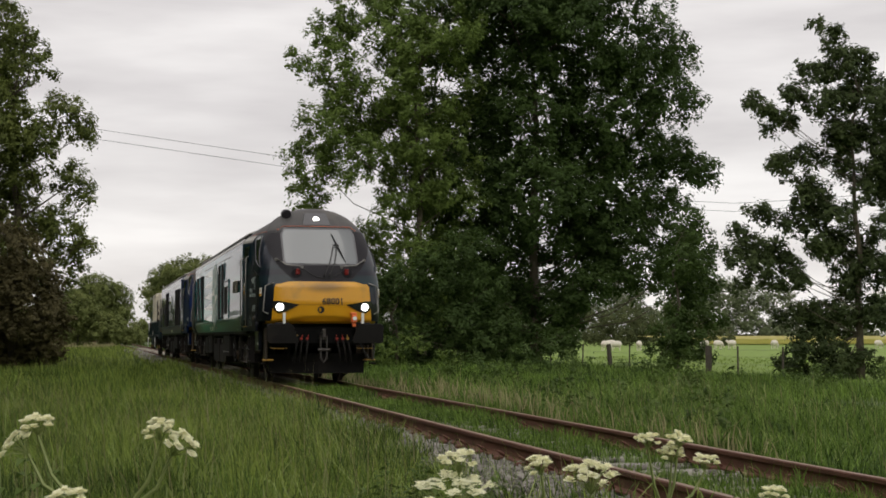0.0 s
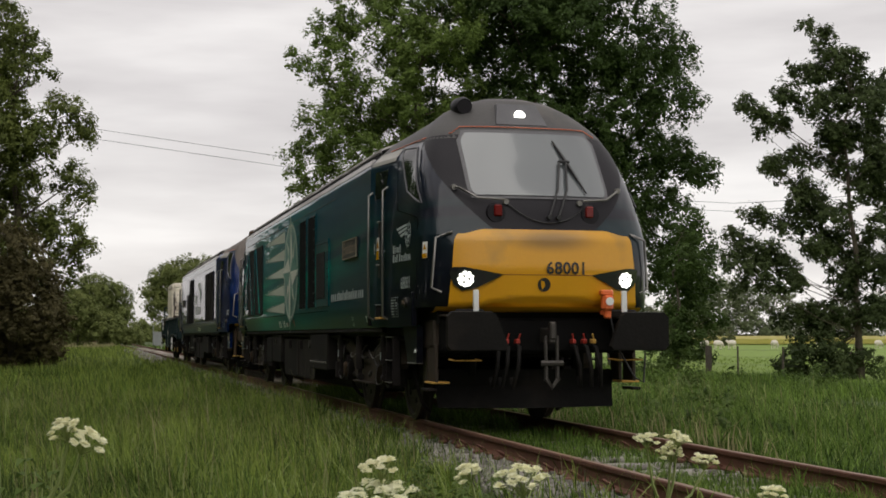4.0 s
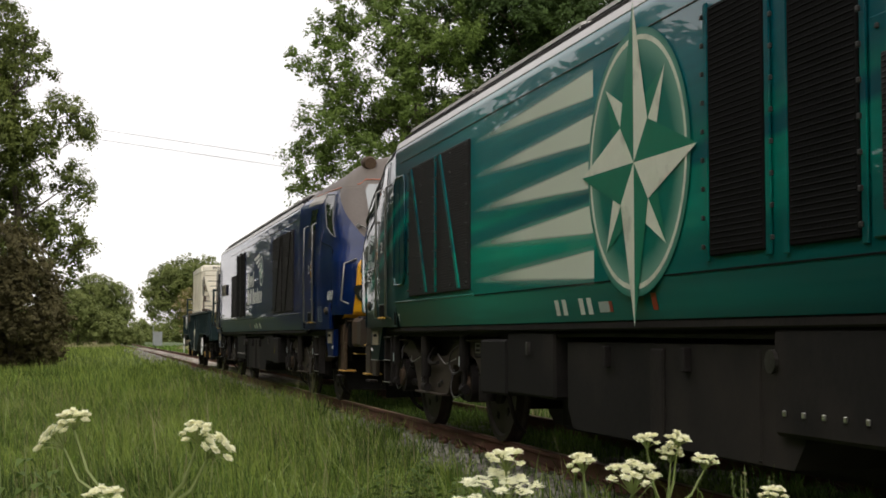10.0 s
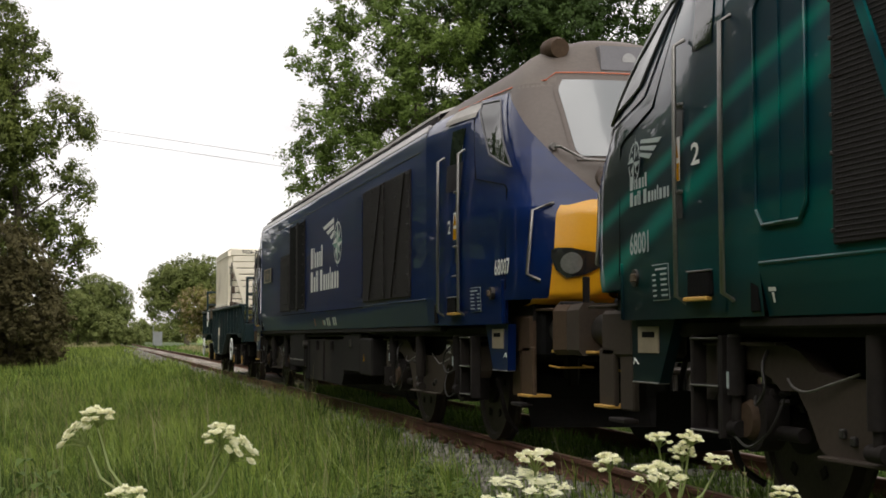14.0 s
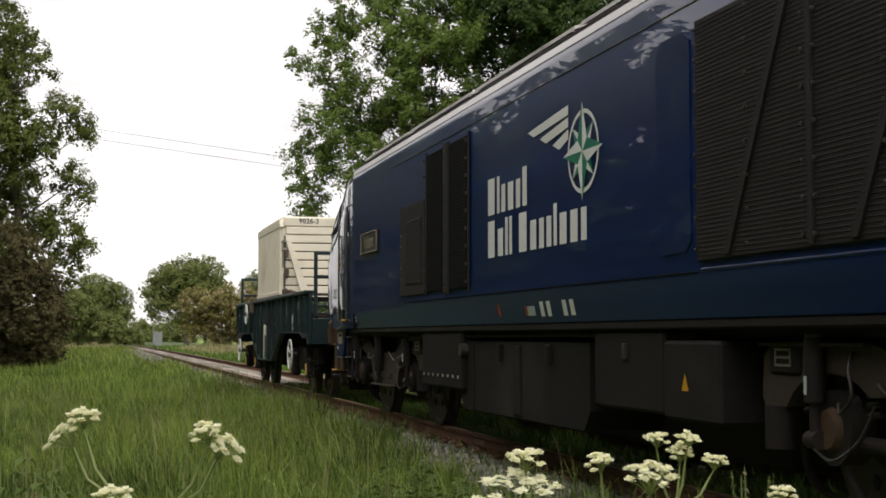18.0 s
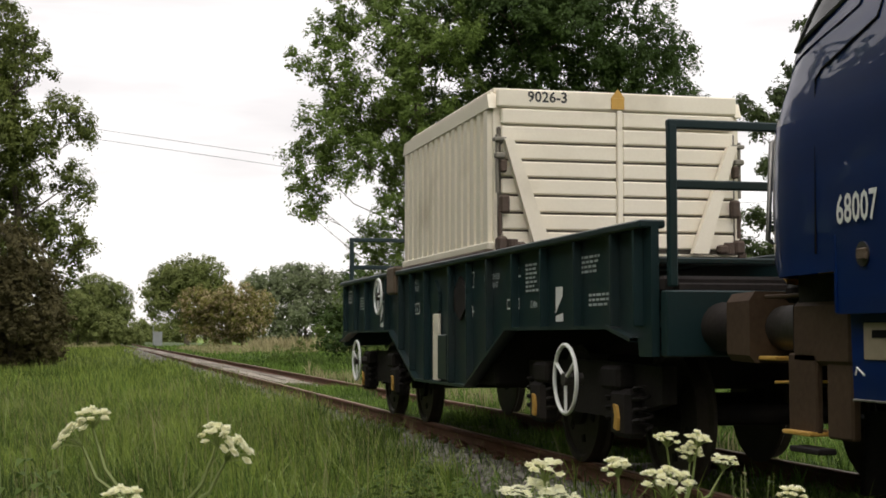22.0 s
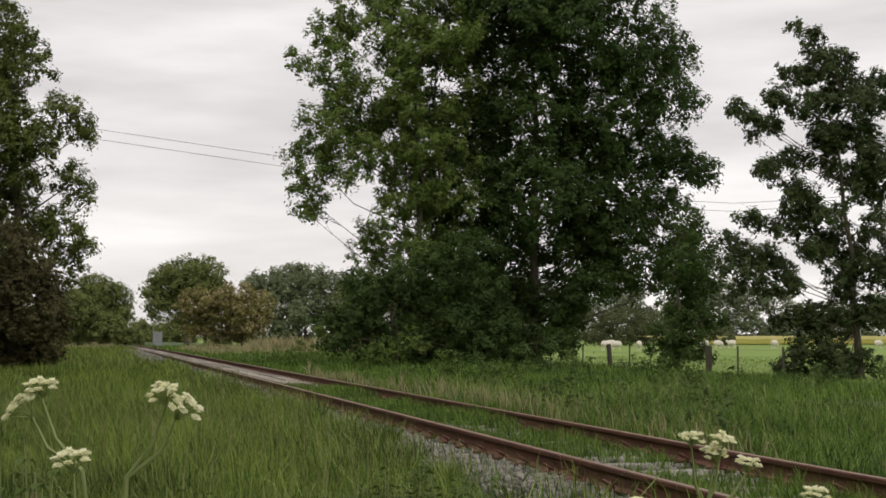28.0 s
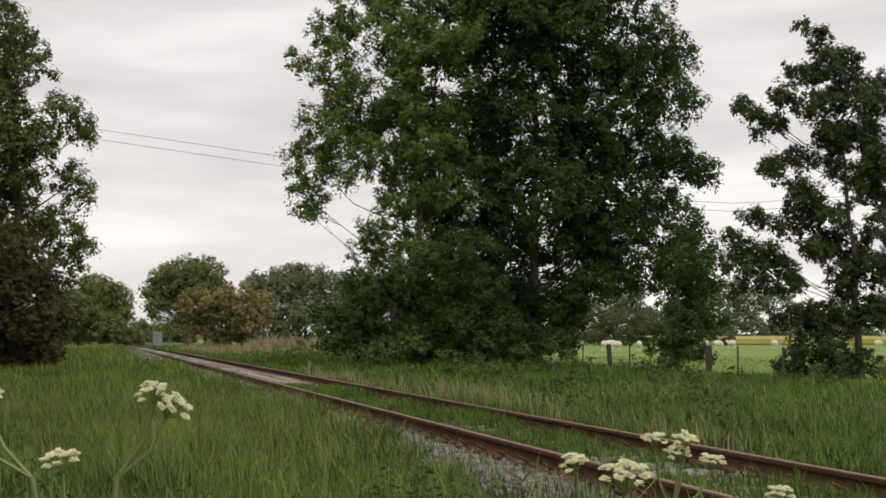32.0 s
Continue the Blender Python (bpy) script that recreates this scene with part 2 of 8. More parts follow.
def glass(name, colour, rough=0.04, spec=0.9, coat=1.0):
    m, n, l, p = shader(name)
    p.inputs["Base Color"].default_value = (*colour, 1)
    p.inputs["Roughness"].default_value = rough
    p.inputs["Specular IOR Level"].default_value = spec
    p.inputs["Coat Weight"].default_value = coat
    p.inputs["Coat Roughness"].default_value = 0.02
    return m


GLASS = glass("windscreen_glass", (0.11, 0.122, 0.128), 0.12)
GLASS_DARK = glass("cab_side_glass", (0.012, 0.016, 0.014), spec=0.45, coat=0.0)


def livery(name, stops, band, band_amount, coat, rough=0.22, levels=None):
    """Gloss paint that blends along the vehicle, with long soft streaks."""
    m, n, l, p = shader(name)
    co, sep = n.new("ShaderNodeTexCoord"), n.new("ShaderNodeSeparateXYZ")
    l.new(co.outputs["Object"], sep.inputs[0])
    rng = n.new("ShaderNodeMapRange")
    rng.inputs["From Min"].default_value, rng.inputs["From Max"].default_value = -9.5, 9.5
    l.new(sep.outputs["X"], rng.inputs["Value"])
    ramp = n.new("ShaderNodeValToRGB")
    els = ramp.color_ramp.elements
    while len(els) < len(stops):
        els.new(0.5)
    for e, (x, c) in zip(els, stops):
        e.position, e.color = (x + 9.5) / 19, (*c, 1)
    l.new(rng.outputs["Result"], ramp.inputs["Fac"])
    mp, nz = n.new("ShaderNodeMapping"), n.new("ShaderNodeTexNoise")
    mp.inputs["Scale"].default_value = (0.10, 0.3, 1.9)
    l.new(co.outputs["Object"], mp.inputs["Vector"])
    l.new(mp.outputs[0], nz.inputs["Vector"])
    nz.inputs["Scale"].default_value, nz.inputs["Detail"].default_value = 2.2, 3
    r2 = n.new("ShaderNodeMapRange")
    r2.inputs["From Min"].default_value, r2.inputs["From Max"].default_value = 0.45, 0.75
    r2.inputs["To Max"].default_value = band_amount
    l.new(nz.outputs["Fac"], r2.inputs["Value"])
    mx = n.new("ShaderNodeMix")
    mx.data_type = "RGBA"
    mx.blend_type = "MULTIPLY"
    mx.clamp_result = False
    mx.inputs[7].default_value = (*band, 1)
    l.new(r2.outputs["Result"], mx.inputs[0])
    l.new(ramp.outputs["Color"], mx.inputs[6])
    body = mx.outputs[2]
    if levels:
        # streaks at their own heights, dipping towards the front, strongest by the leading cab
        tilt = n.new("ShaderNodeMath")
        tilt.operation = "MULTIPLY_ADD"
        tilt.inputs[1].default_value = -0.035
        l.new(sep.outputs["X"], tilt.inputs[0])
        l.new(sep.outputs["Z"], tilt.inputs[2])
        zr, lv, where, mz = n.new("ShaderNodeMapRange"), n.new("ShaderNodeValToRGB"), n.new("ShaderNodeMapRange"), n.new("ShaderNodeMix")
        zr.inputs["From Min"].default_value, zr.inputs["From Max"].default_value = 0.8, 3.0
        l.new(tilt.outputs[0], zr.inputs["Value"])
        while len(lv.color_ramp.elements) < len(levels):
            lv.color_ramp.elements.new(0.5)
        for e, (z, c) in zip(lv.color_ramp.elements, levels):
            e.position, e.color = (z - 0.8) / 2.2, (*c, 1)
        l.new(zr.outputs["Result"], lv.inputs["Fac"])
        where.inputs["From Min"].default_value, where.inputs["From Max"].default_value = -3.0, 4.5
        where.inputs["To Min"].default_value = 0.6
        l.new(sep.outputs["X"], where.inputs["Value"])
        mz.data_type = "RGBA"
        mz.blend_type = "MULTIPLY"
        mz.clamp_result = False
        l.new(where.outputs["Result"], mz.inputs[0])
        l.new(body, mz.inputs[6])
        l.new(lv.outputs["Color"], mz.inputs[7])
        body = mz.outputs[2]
    if levels:
        # two slanting teal streaks over the trailing cab
        for level, half, slope in ((2.02, 0.075, 0.27), (2.30, 0.05, 0.24)):
            tv, dist, keep, ends, add = n.new("ShaderNodeMath"), n.new("ShaderNodeMath"), n.new("ShaderNodeMapRange"), n.new("ShaderNodeMapRange"), n.new("ShaderNodeMix")
            tv.operation, tv.inputs[1].default_value = "MULTIPLY_ADD", -slope
            l.new(sep.outputs["X"], tv.inputs[0])
            l.new(sep.outputs["Z"], tv.inputs[2])
            dist.operation, dist.inputs[1].default_value = "SUBTRACT", level + 7.0 * slope
            l.new(tv.outputs[0], dist.inputs[0])
            bell = n.new("ShaderNodeMath")
            bell.operation = "ABSOLUTE"
            l.new(dist.outputs[0], bell.inputs[0])
            keep.interpolation_type = ends.interpolation_type = "SMOOTHSTEP"
            keep.inputs["From Min"].default_value, keep.inputs["From Max"].default_value = 0.0, half * 1.6
            keep.inputs["To Min"].default_value, keep.inputs["To Max"].default_value = 1.0, 0.0
            l.new(bell.outputs[0], keep.inputs["Value"])
            ends.inputs["From Min"].default_value, ends.inputs["From Max"].default_value = -5.2, -6.6
            l.new(sep.outputs["X"], ends.inputs["Value"])
            amt = n.new("ShaderNodeMath")
            amt.operation = "MULTIPLY"
            l.new(keep.outputs["Result"], amt.inputs[0])
            l.new(ends.outputs["Result"], amt.inputs[1])
            add.data_type = "RGBA"
            add.inputs[7].default_value = (0.0, 0.17, 0.135, 1)
            l.new(amt.outputs[0], add.inputs[0])
            l.new(body, add.inputs[6])
            body = add.outputs[2]
    grime, r3, mx2 = n.new("ShaderNodeTexNoise"), n.new("ShaderNodeMapRange"), n.new("ShaderNodeMix")
    grime.inputs["Scale"].default_value, grime.inputs["Detail"].default_value = 1.6, 7
    l.new(co.outputs["Object"], grime.inputs["Vector"])
    r3.inputs["From Min"].default_value, r3.inputs["From Max"].default_value = 0.55, 0.85
    r3.inputs["To Max"].default_value = 0.12
    l.new(grime.outputs["Fac"], r3.inputs["Value"])
    mx2.data_type = "RGBA"
    mx2.inputs[7].default_value = (0.035, 0.045, 0.045, 1)
    l.new(r3.outputs["Result"], mx2.inputs[0])
    l.new(body, mx2.inputs[6])
    l.new(mx2.outputs[2], p.inputs["Base Color"])
    # lacquer thins low on the flanks, to weaken the mirrored grass there
    low_coat = n.new("ShaderNodeMapRange")
    low_coat.inputs["From Min"].default_value, low_coat.inputs["From Max"].default_value = 1.20, 1.42
    low_coat.inputs["To Min"].default_value, low_coat.inputs["To Max"].default_value = 0.34 * coat, coat
    l.new(sep.outputs["Z"], low_coat.inputs["Value"])
    l.new(low_coat.outputs["Result"], p.inputs["Coat Weight"])
    p.inputs["Roughness"].default_value = rough
    p.inputs["Specular IOR Level"].default_value = 0.12
    p.inputs["Coat Roughness"].default_value = 0.012
    wav, bp = n.new("ShaderNodeTexNoise"), n.new("ShaderNodeBump")
    wav.inputs["Scale"].default_value = 1.7
    l.new(co.outputs["Object"], wav.inputs["Vector"])
    bp.inputs["Strength"].default_value, bp.inputs["Distance"].default_value = 0.06, 0.02
    l.new(wav.outputs["Fac"], bp.inputs["Height"])
    l.new(bp.outputs[0], p.inputs["Normal"])
    return m


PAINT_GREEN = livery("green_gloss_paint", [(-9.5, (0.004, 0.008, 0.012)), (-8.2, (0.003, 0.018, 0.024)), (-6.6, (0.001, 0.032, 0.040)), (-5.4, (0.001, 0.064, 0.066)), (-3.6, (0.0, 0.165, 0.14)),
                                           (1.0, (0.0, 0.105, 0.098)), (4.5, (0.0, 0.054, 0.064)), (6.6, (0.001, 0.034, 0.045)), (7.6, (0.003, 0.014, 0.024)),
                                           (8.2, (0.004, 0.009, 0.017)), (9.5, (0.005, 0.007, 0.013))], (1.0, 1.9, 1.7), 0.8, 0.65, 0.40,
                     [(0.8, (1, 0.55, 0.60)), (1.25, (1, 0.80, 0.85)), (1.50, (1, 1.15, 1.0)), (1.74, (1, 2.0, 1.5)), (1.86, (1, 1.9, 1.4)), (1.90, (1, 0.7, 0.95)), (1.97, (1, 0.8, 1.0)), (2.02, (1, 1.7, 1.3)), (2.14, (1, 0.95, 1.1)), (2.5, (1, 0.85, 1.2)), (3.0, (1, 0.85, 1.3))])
PAINT_BLUE = livery("blue_gloss_paint", [(-9.5, (0.001, 0.011, 0.066)), (0, (0.001, 0.013, 0.074)), (9.5, (0.001, 0.013, 0.078))], (1.2, 1.6, 1.6), 0.8, 0.66, 0.40)


def stripe_paint(zc):
    """A pale airbrushed stripe about the height zc: crisp and full by the star, thinning into a soft streak behind."""
    m, n, l, p = shader("airbrushed_stripe")
    co, sep = n.new("ShaderNodeTexCoord"), n.new("ShaderNodeSeparateXYZ")
    l.new(co.outputs["Object"], sep.inputs[0])

    def ranged(src, a, b, c, d, smooth=False):
        r = n.new("ShaderNodeMapRange")
        r.interpolation_type = "SMOOTHSTEP" if smooth else "LINEAR"
        for key, v in zip(("From Min", "From Max", "To Min", "To Max"), (a, b, c, d)):
            r.inputs[key].default_value = v
        l.new(src, r.inputs["Value"])
        return r.outputs["Result"]

    def maths(op, a, b):
        k = n.new("ShaderNodeMath")
        k.operation = op
        for q, v in enumerate((a, b)):
            if isinstance(v, float):
                k.inputs[q].default_value = v
            else:
                l.new(v, k.inputs[q])
        return k.outputs[0]

    off = maths("ABSOLUTE", maths("SUBTRACT", sep.outputs["Z"], zc), 0.0)
    half = ranged(sep.outputs["X"], -3.6, -0.7, 0.028, 0.102)
    across = maths("DIVIDE", off, half)
    soft = ranged(sep.outputs["X"], -3.0, -0.8, 0.15, 0.80)
    cover = n.new("ShaderNodeMapRange")
    cover.interpolation_type = "SMOOTHSTEP"
    l.new(across, cover.inputs["Value"])
    l.new(soft, cover.inputs["From Min"])
    cover.inputs["From Max"].default_value = 1.0
    cover.inputs["To Min"].default_value, cover.inputs["To Max"].default_value = 1.0, 0.0
    amount = maths("MULTIPLY", cover.outputs["Result"], ranged(sep.outputs["X"], -3.85, -2.0, 0.0, 1.0, True))
    glow = maths("MULTIPLY", ranged(across, 0.0, 1.6, 0.45, 0.0, True), ranged(sep.outputs["X"], -3.7, -1.6, 0.0, 1.0, True))
    cover_all = maths("MAXIMUM", amount, glow)
    p.inputs["Base Color"].default_value = (0.74, 0.80, 0.66, 1)
    p.inputs["Roughness"].default_value, p.inputs["Coat Weight"].default_value, p.inputs["Coat Roughness"].default_value = 0.3, 0.65, 0.012
    tr, ms = n.new("ShaderNodeBsdfTransparent"), n.new("ShaderNodeMixShader")
    l.new(cover_all, ms.inputs[0])
    l.new(tr.outputs[0], ms.inputs[1])
    l.new(p.outputs[0], ms.inputs[2])
    l.new(ms.outputs[0], n["Material Output"].inputs["Surface"])
    return m


STRIPES = [stripe_paint(2.645 - 0.30 * k) for k in range(5)]


def halo_paint(cx, cz, rx, rz):
    """Green paint with an airbrushed pale halo near the rim of an oval."""
    m, n, l, p = shader("airbrushed_halo")
    co, mp, ln, ramp = n.new("ShaderNodeTexCoord"), n.new("ShaderNodeMapping"), n.new("ShaderNodeVectorMath"), n.new("ShaderNodeValToRGB")
    mp.inputs["Location"].default_value = (-cx / rx, 0, -cz / rz)
    mp.inputs["Scale"].default_value = (1 / rx, 0, 1 / rz)
    l.new(co.outputs["Object"], mp.inputs["Vector"])
    ln.operation = "LENGTH"
    l.new(mp.outputs[0], ln.inputs[0])
    els = ramp.color_ramp.elements
    els[0].position, els[0].color = 0.72, (0.0, 0.15, 0.115, 1)
    els[1].position, els[1].color = 0.90, (0.17, 0.36, 0.27, 1)
    last = els.new(1.0)
    last.color = (0.02, 0.18, 0.135, 1)
    l.new(ln.outputs["Value"], ramp.inputs["Fac"])
    l.new(ramp.outputs["Color"], p.inputs["Base Color"])
    p.inputs["Roughness"].default_value, p.inputs["Coat Weight"].default_value = 0.3, 0.2
    return m


HALO = halo_paint(0.12, 2.03, 0.84, 0.82)
PALE = mat("pale_green_white", (0.74, 0.76, 0.62), (0.82, 0.83, 0.70), rough=0.3, scale=7, grain=40, bump=0, coat=0.3, dirt=(0.46, 0.47, 0.38), dirt_amount=0.28)


def ground_mat():
    m, n, l, p = shader("grassy_ground")
    co, sep = n.new("ShaderNodeTexCoord"), n.new("ShaderNodeSeparateXYZ")
    l.new(co.outputs["Object"], sep.inputs[0])
    n1, n2 = n.new("ShaderNodeTexNoise"), n.new("ShaderNodeTexNoise")
    n1.inputs["Scale"].default_value, n1.inputs["Detail"].default_value = 0.35, 6
    n2.inputs["Scale"].default_value, n2.inputs["Detail"].default_value = 9, 4
    for nn in (n1, n2):
        l.new(co.outputs["Object"], nn.inputs["Vector"])
    av = n.new("ShaderNodeMath")
    av.operation = "ADD"
    l.new(n1.outputs["Fac"], av.inputs[0])
    l.new(n2.outputs["Fac"], av.inputs[1])
    hv = n.new("ShaderNodeMath")
    hv.operation = "MULTIPLY"
    hv.inputs[1].default_value = 0.5
    l.new(av.outputs[0], hv.inputs[0])
    verge, past = n.new("ShaderNodeValToRGB"), n.new("ShaderNodeValToRGB")
    for r, a, b in ((verge, (0.04, 0.065, 0.017), (0.09, 0.125, 0.035)), (past, (0.13, 0.205, 0.028), (0.19, 0.275, 0.045))):
        r.color_ramp.elements[0].position, r.color_ramp.elements[0].color = 0.32, (*a, 1)
        r.color_ramp.elements[1].position, r.color_ramp.elements[1].color = 0.68, (*b, 1)
        l.new(hv.outputs[0], r.inputs["Fac"])
    edge = n.new("ShaderNodeMapRange")
    edge.inputs["From Min"].default_value, edge.inputs["From Max"].default_value = 20.0, 21.5
    l.new(sep.outputs["X"], edge.inputs["Value"])
    mx = n.new("ShaderNodeMix")
    mx.data_type = "RGBA"
    l.new(edge.outputs["Result"], mx.inputs[0])
    l.new(verge.outputs["Color"], mx.inputs[6])
    l.new(past.outputs["Color"], mx.inputs[7])
    l.new(mx.outputs[2], p.inputs["Base Color"])
    p.inputs["Roughness"].default_value = 0.95
    bp = n.new("ShaderNodeBump")
    bp.inputs["Strength"].default_value, bp.inputs["Distance"].default_value = 0.5, 0.05
    l.new(n2.outputs["Fac"], bp.inputs["Height"])
    l.new(bp.outputs[0], p.inputs["Normal"])
    return m


GROUND = ground_mat()


def dark_patch(m, y0, z0, ry, rz, amount):
    """A soft dark patch with its own place on a painted panel."""
    n, l = m.node_tree.nodes, m.node_tree.links
    p = n["Principled BSDF"]
    src = p.inputs["Base Color"].links[0].from_socket
    co, mp, ln, rg, mx = n.new("ShaderNodeTexCoord"), n.new("ShaderNodeMapping"), n.new("ShaderNodeVectorMath"), n.new("ShaderNodeMapRange"), n.new("ShaderNodeMix")
    mp.inputs["Location"].default_value = (0, -y0 / ry, -z0 / rz)
    mp.inputs["Scale"].default_value = (0.0, 1 / ry, 1 / rz)
    l.new(co.outputs["Object"], mp.inputs["Vector"])
    ln.operation = "LENGTH"
    l.new(mp.outputs[0], ln.inputs[0])
    rg.interpolation_type = "SMOOTHSTEP"
    rg.inputs["From Min"].default_value, rg.inputs["From Max"].default_value = 0.15, 1.0
    rg.inputs["To Min"].default_value, rg.inputs["To Max"].default_value = amount, 0.0
    l.new(ln.outputs["Value"], rg.inputs["Value"])
    mx.data_type = "RGBA"
    mx.inputs[7].default_value = (0.05, 0.035, 0.018, 1)
    l.new(rg.outputs["Result"], mx.inputs[0])
    l.new(src, mx.inputs[6])
    l.new(mx.outputs[2], p.inputs["Base Color"])


NOSE_YELLOW = mat("patched_warning_yellow", (0.60, 0.285, 0.006), (0.66, 0.325, 0.010), rough=0.3, scale=2, grain=60, bump=0.02, coat=0.3, dirt=(0.36, 0.20, 0.03), dirt_amount=0.12)
dark_patch(NOSE_YELLOW, 0.05, 1.96, 0.62, 0.16, 0.62)


# ---- mesh helpers ----
class Shape:
    """Gathers vertices and faces of one part."""

    def __init__(self):
        self.v, self.f = [], []

    def add(self, verts, faces):
        k = len(self.v)
        self.v += [tuple(p) for p in verts]
        self.f += [tuple(i + k for i in face) for face in faces]
        return self

    def box(self, c, size, b=0.01, turn=None):
        """A box with chamfered edges."""
        hx, hy, hz = (s / 2 for s in size)
        b = min(b, hx * 0.45, hy * 0.45, hz * 0.45)
        vs, at = [], {}
        for sx in (-1, 1):
            for sy in (-1, 1):
                for sz in (-1, 1):
                    for ax in range(3):
                        at[sx, sy, sz, ax] = len(vs)
                        q = [sx * (hx - b), sy * (hy - b), sz * (hz - b)]
                        q[ax] = (sx * hx, sy * hy, sz * hz)[ax]
                        vs.append(q)
        fs, sg = [], (-1, 1)
        for s in sg:
            fs.append([at[s, -1, -1, 0], at[s, 1, -1, 0], at[s, 1, 1, 0], at[s, -1, 1, 0]][::s])
            fs.append([at[-1, s, -1, 1], at[-1, s, 1, 1], at[1, s, 1, 1], at[1, s, -1, 1]][::s])
            fs.append([at[-1, -1, s, 2], at[1, -1, s, 2], at[1, 1, s, 2], at[-1, 1, s, 2]][::s])
            for t in sg:
                fs.append([at[s, t, -1, 0], at[s, t, -1, 1], at[s, t, 1, 1], at[s, t, 1, 0]][::s * t])
                fs.append([at[-1, s, t, 1], at[-1, s, t, 2], at[1, s, t, 2], at[1, s, t, 1]][::s * t])
                fs.append([at[s, -1, t, 0], at[s, 1, t, 0], at[s, 1, t, 2], at[s, -1, t, 2]][::s * t])
                for u in sg:
                    fs.append([at[s, t, u, 0], at[s, t, u, 1], at[s, t, u, 2]][::s * t * u])
        m = turn or Matrix()
        return self.add([(m @ Vector(q)) + Vector(c) for q in vs], fs)

    def tube(self, pts, radii, sides=6, caps=True):
        """A round bar along points; radii: one number or one per point."""
        pts = [Vector(p) for p in pts]
        if not hasattr(radii, "__len__"):
            radii = [radii] * len(pts)
        vs, fs = [], []
        for i, p in enumerate(pts):
            d = (pts[min(i + 1, len(pts) - 1)] - pts[max(i - 1, 0)]).normalized()
            a = d.cross(Vector((0.31, 0.87, 0.37)) if abs(d.y) < 0.9 else Vector((1, 0, 0.2))).normalized()
            b = d.cross(a)
            for j in range(sides):
                w = 2 * math.pi * j / sides
                vs.append(p + radii[i] * (math.cos(w) * a + math.sin(w) * b))
        for i in range(len(pts) - 1):
            for j in range(sides):
                k = (j + 1) % sides
                fs.append((i * sides + j, (i + 1) * sides + j, (i + 1) * sides + k, i * sides + k))
        if caps:
            fs.append(tuple(range(sides)))
            fs.append(tuple((len(pts) - 1) * sides + j for j in reversed(range(sides))))
        return self.add(vs, fs)

    def drum(self, a, b, r, sides=16, r2=None):
        return self.tube([a, b], [r, r if r2 is None else r2], sides)

    def prism(self, poly, y0, y1, place=None):
        """A polygon in (x, z), extruded from y0 to y1."""
        n = len(poly)
        vs = [(x, y0, z) for x, z in poly] + [(x, y1, z) for x, z in poly]
        fs = [tuple(range(n)), tuple(reversed(range(n, 2 * n)))]
        fs += [(i, i + n, (i + 1) % n + n, (i + 1) % n) for i in range(n)]
        if place:
            vs = [place @ Vector(q) for q in vs]
        return self.add(vs, fs)

    def grid(self, rows, close=False):
        """A sheet through rows of points."""
        n = len(rows[0])
        fs = []
        for i in range(len(rows) - 1):
            for j in range(n - (not close)):
                k = (j + 1) % n
                fs.append((i * n + j, i * n + k, (i + 1) * n + k, (i + 1) * n + j))
        return self.add([q for r in rows for q in r], fs)


def part(name, shape, material, parent=None, label="", smooth=None):
    """Links a shape as ONE mesh object, under a thing or a part. smooth: degrees under which edges shade round."""
    me = bpy.data.meshes.new(name)
    me.from_pydata(shape.v, [], shape.f)
    me.materials.append(material)
    if smooth:
        me.polygons.foreach_set("use_smooth", [True] * len(me.polygons))
        me.set_sharp_from_angle(angle=radians(smooth))
    me.update()
    ob = new(name, me)
    ob.parent = parent
    if label:
        tagged(ob, label)
    return ob


def raw(name, verts, loops, sizes, material, parent=None):
    """A big mesh from flat arrays."""
    me = bpy.data.meshes.new(name)
    me.vertices.add(len(verts))
    me.vertices.foreach_set("co", np.asarray(verts, np.float32).ravel())
    me.loops.add(len(loops))
    me.loops.foreach_set("vertex_index", np.asarray(loops, np.int32))
    me.polygons.add(len(sizes))
    me.polygons.foreach_set("loop_start", np.concatenate(([0], np.cumsum(sizes)[:-1])).astype(np.int32))
    me.update(calc_edges=True)
    me.materials.append(material)
    ob = new(name, me)
    ob.parent = parent
    return ob


def thing(name, label, category, m=None, group="", kind=""):
    ob = new(name)
    ob.empty_display_size = 0.3
    if m is not None:
        ob.matrix_basis = m
    return tagged(ob, label, category, group, kind)


def lettering(text, size, x, z, y, side, bold=0.018, squeeze=1.0):
    """The outline of written text as a flat raised shape in the plane y, read from outside; side -1 faces -y. Centred on x, z."""
    cu = bpy.data.curves.new("writing", "FONT")
    cu.body, cu.size, cu.align_x, cu.align_y, cu.offset, cu.resolution_u = text, size, "CENTER", "CENTER", bold * size, 2
    tmp = new("writing", cu)
    bpy.context.view_layer.update()
    me = bpy.data.meshes.new_from_object(tmp)
    sh = Shape()
    sh.add([((x - side * 1 * v.co.x * squeeze), y, z + v.co.y) for v in me.vertices], [tuple(p.vertices) for p in me.polygons])
    bpy.data.objects.remove(tmp)
    bpy.data.curves.remove(cu)
    bpy.data.meshes.remove(me)
    return sh


# ---- the ground ----
def bank(x, y):
    """Height of the ground: a low track bed in flat meadows."""
    d = abs(x - TRACK_X)
    z = -0.20 if d < 1.35 else -0.20 - 0.18 * min((d - 1.35) / 1.5, 1)
    if d > 3:
        z += 0.05 * noise.noise(Vector((x * 0.13, y * 0.11, 0.3)))
    if 7.5 < x < 19:
        z += 0.12 * math.sin((x - 7.5) / 11.5 * math.pi)
    return z


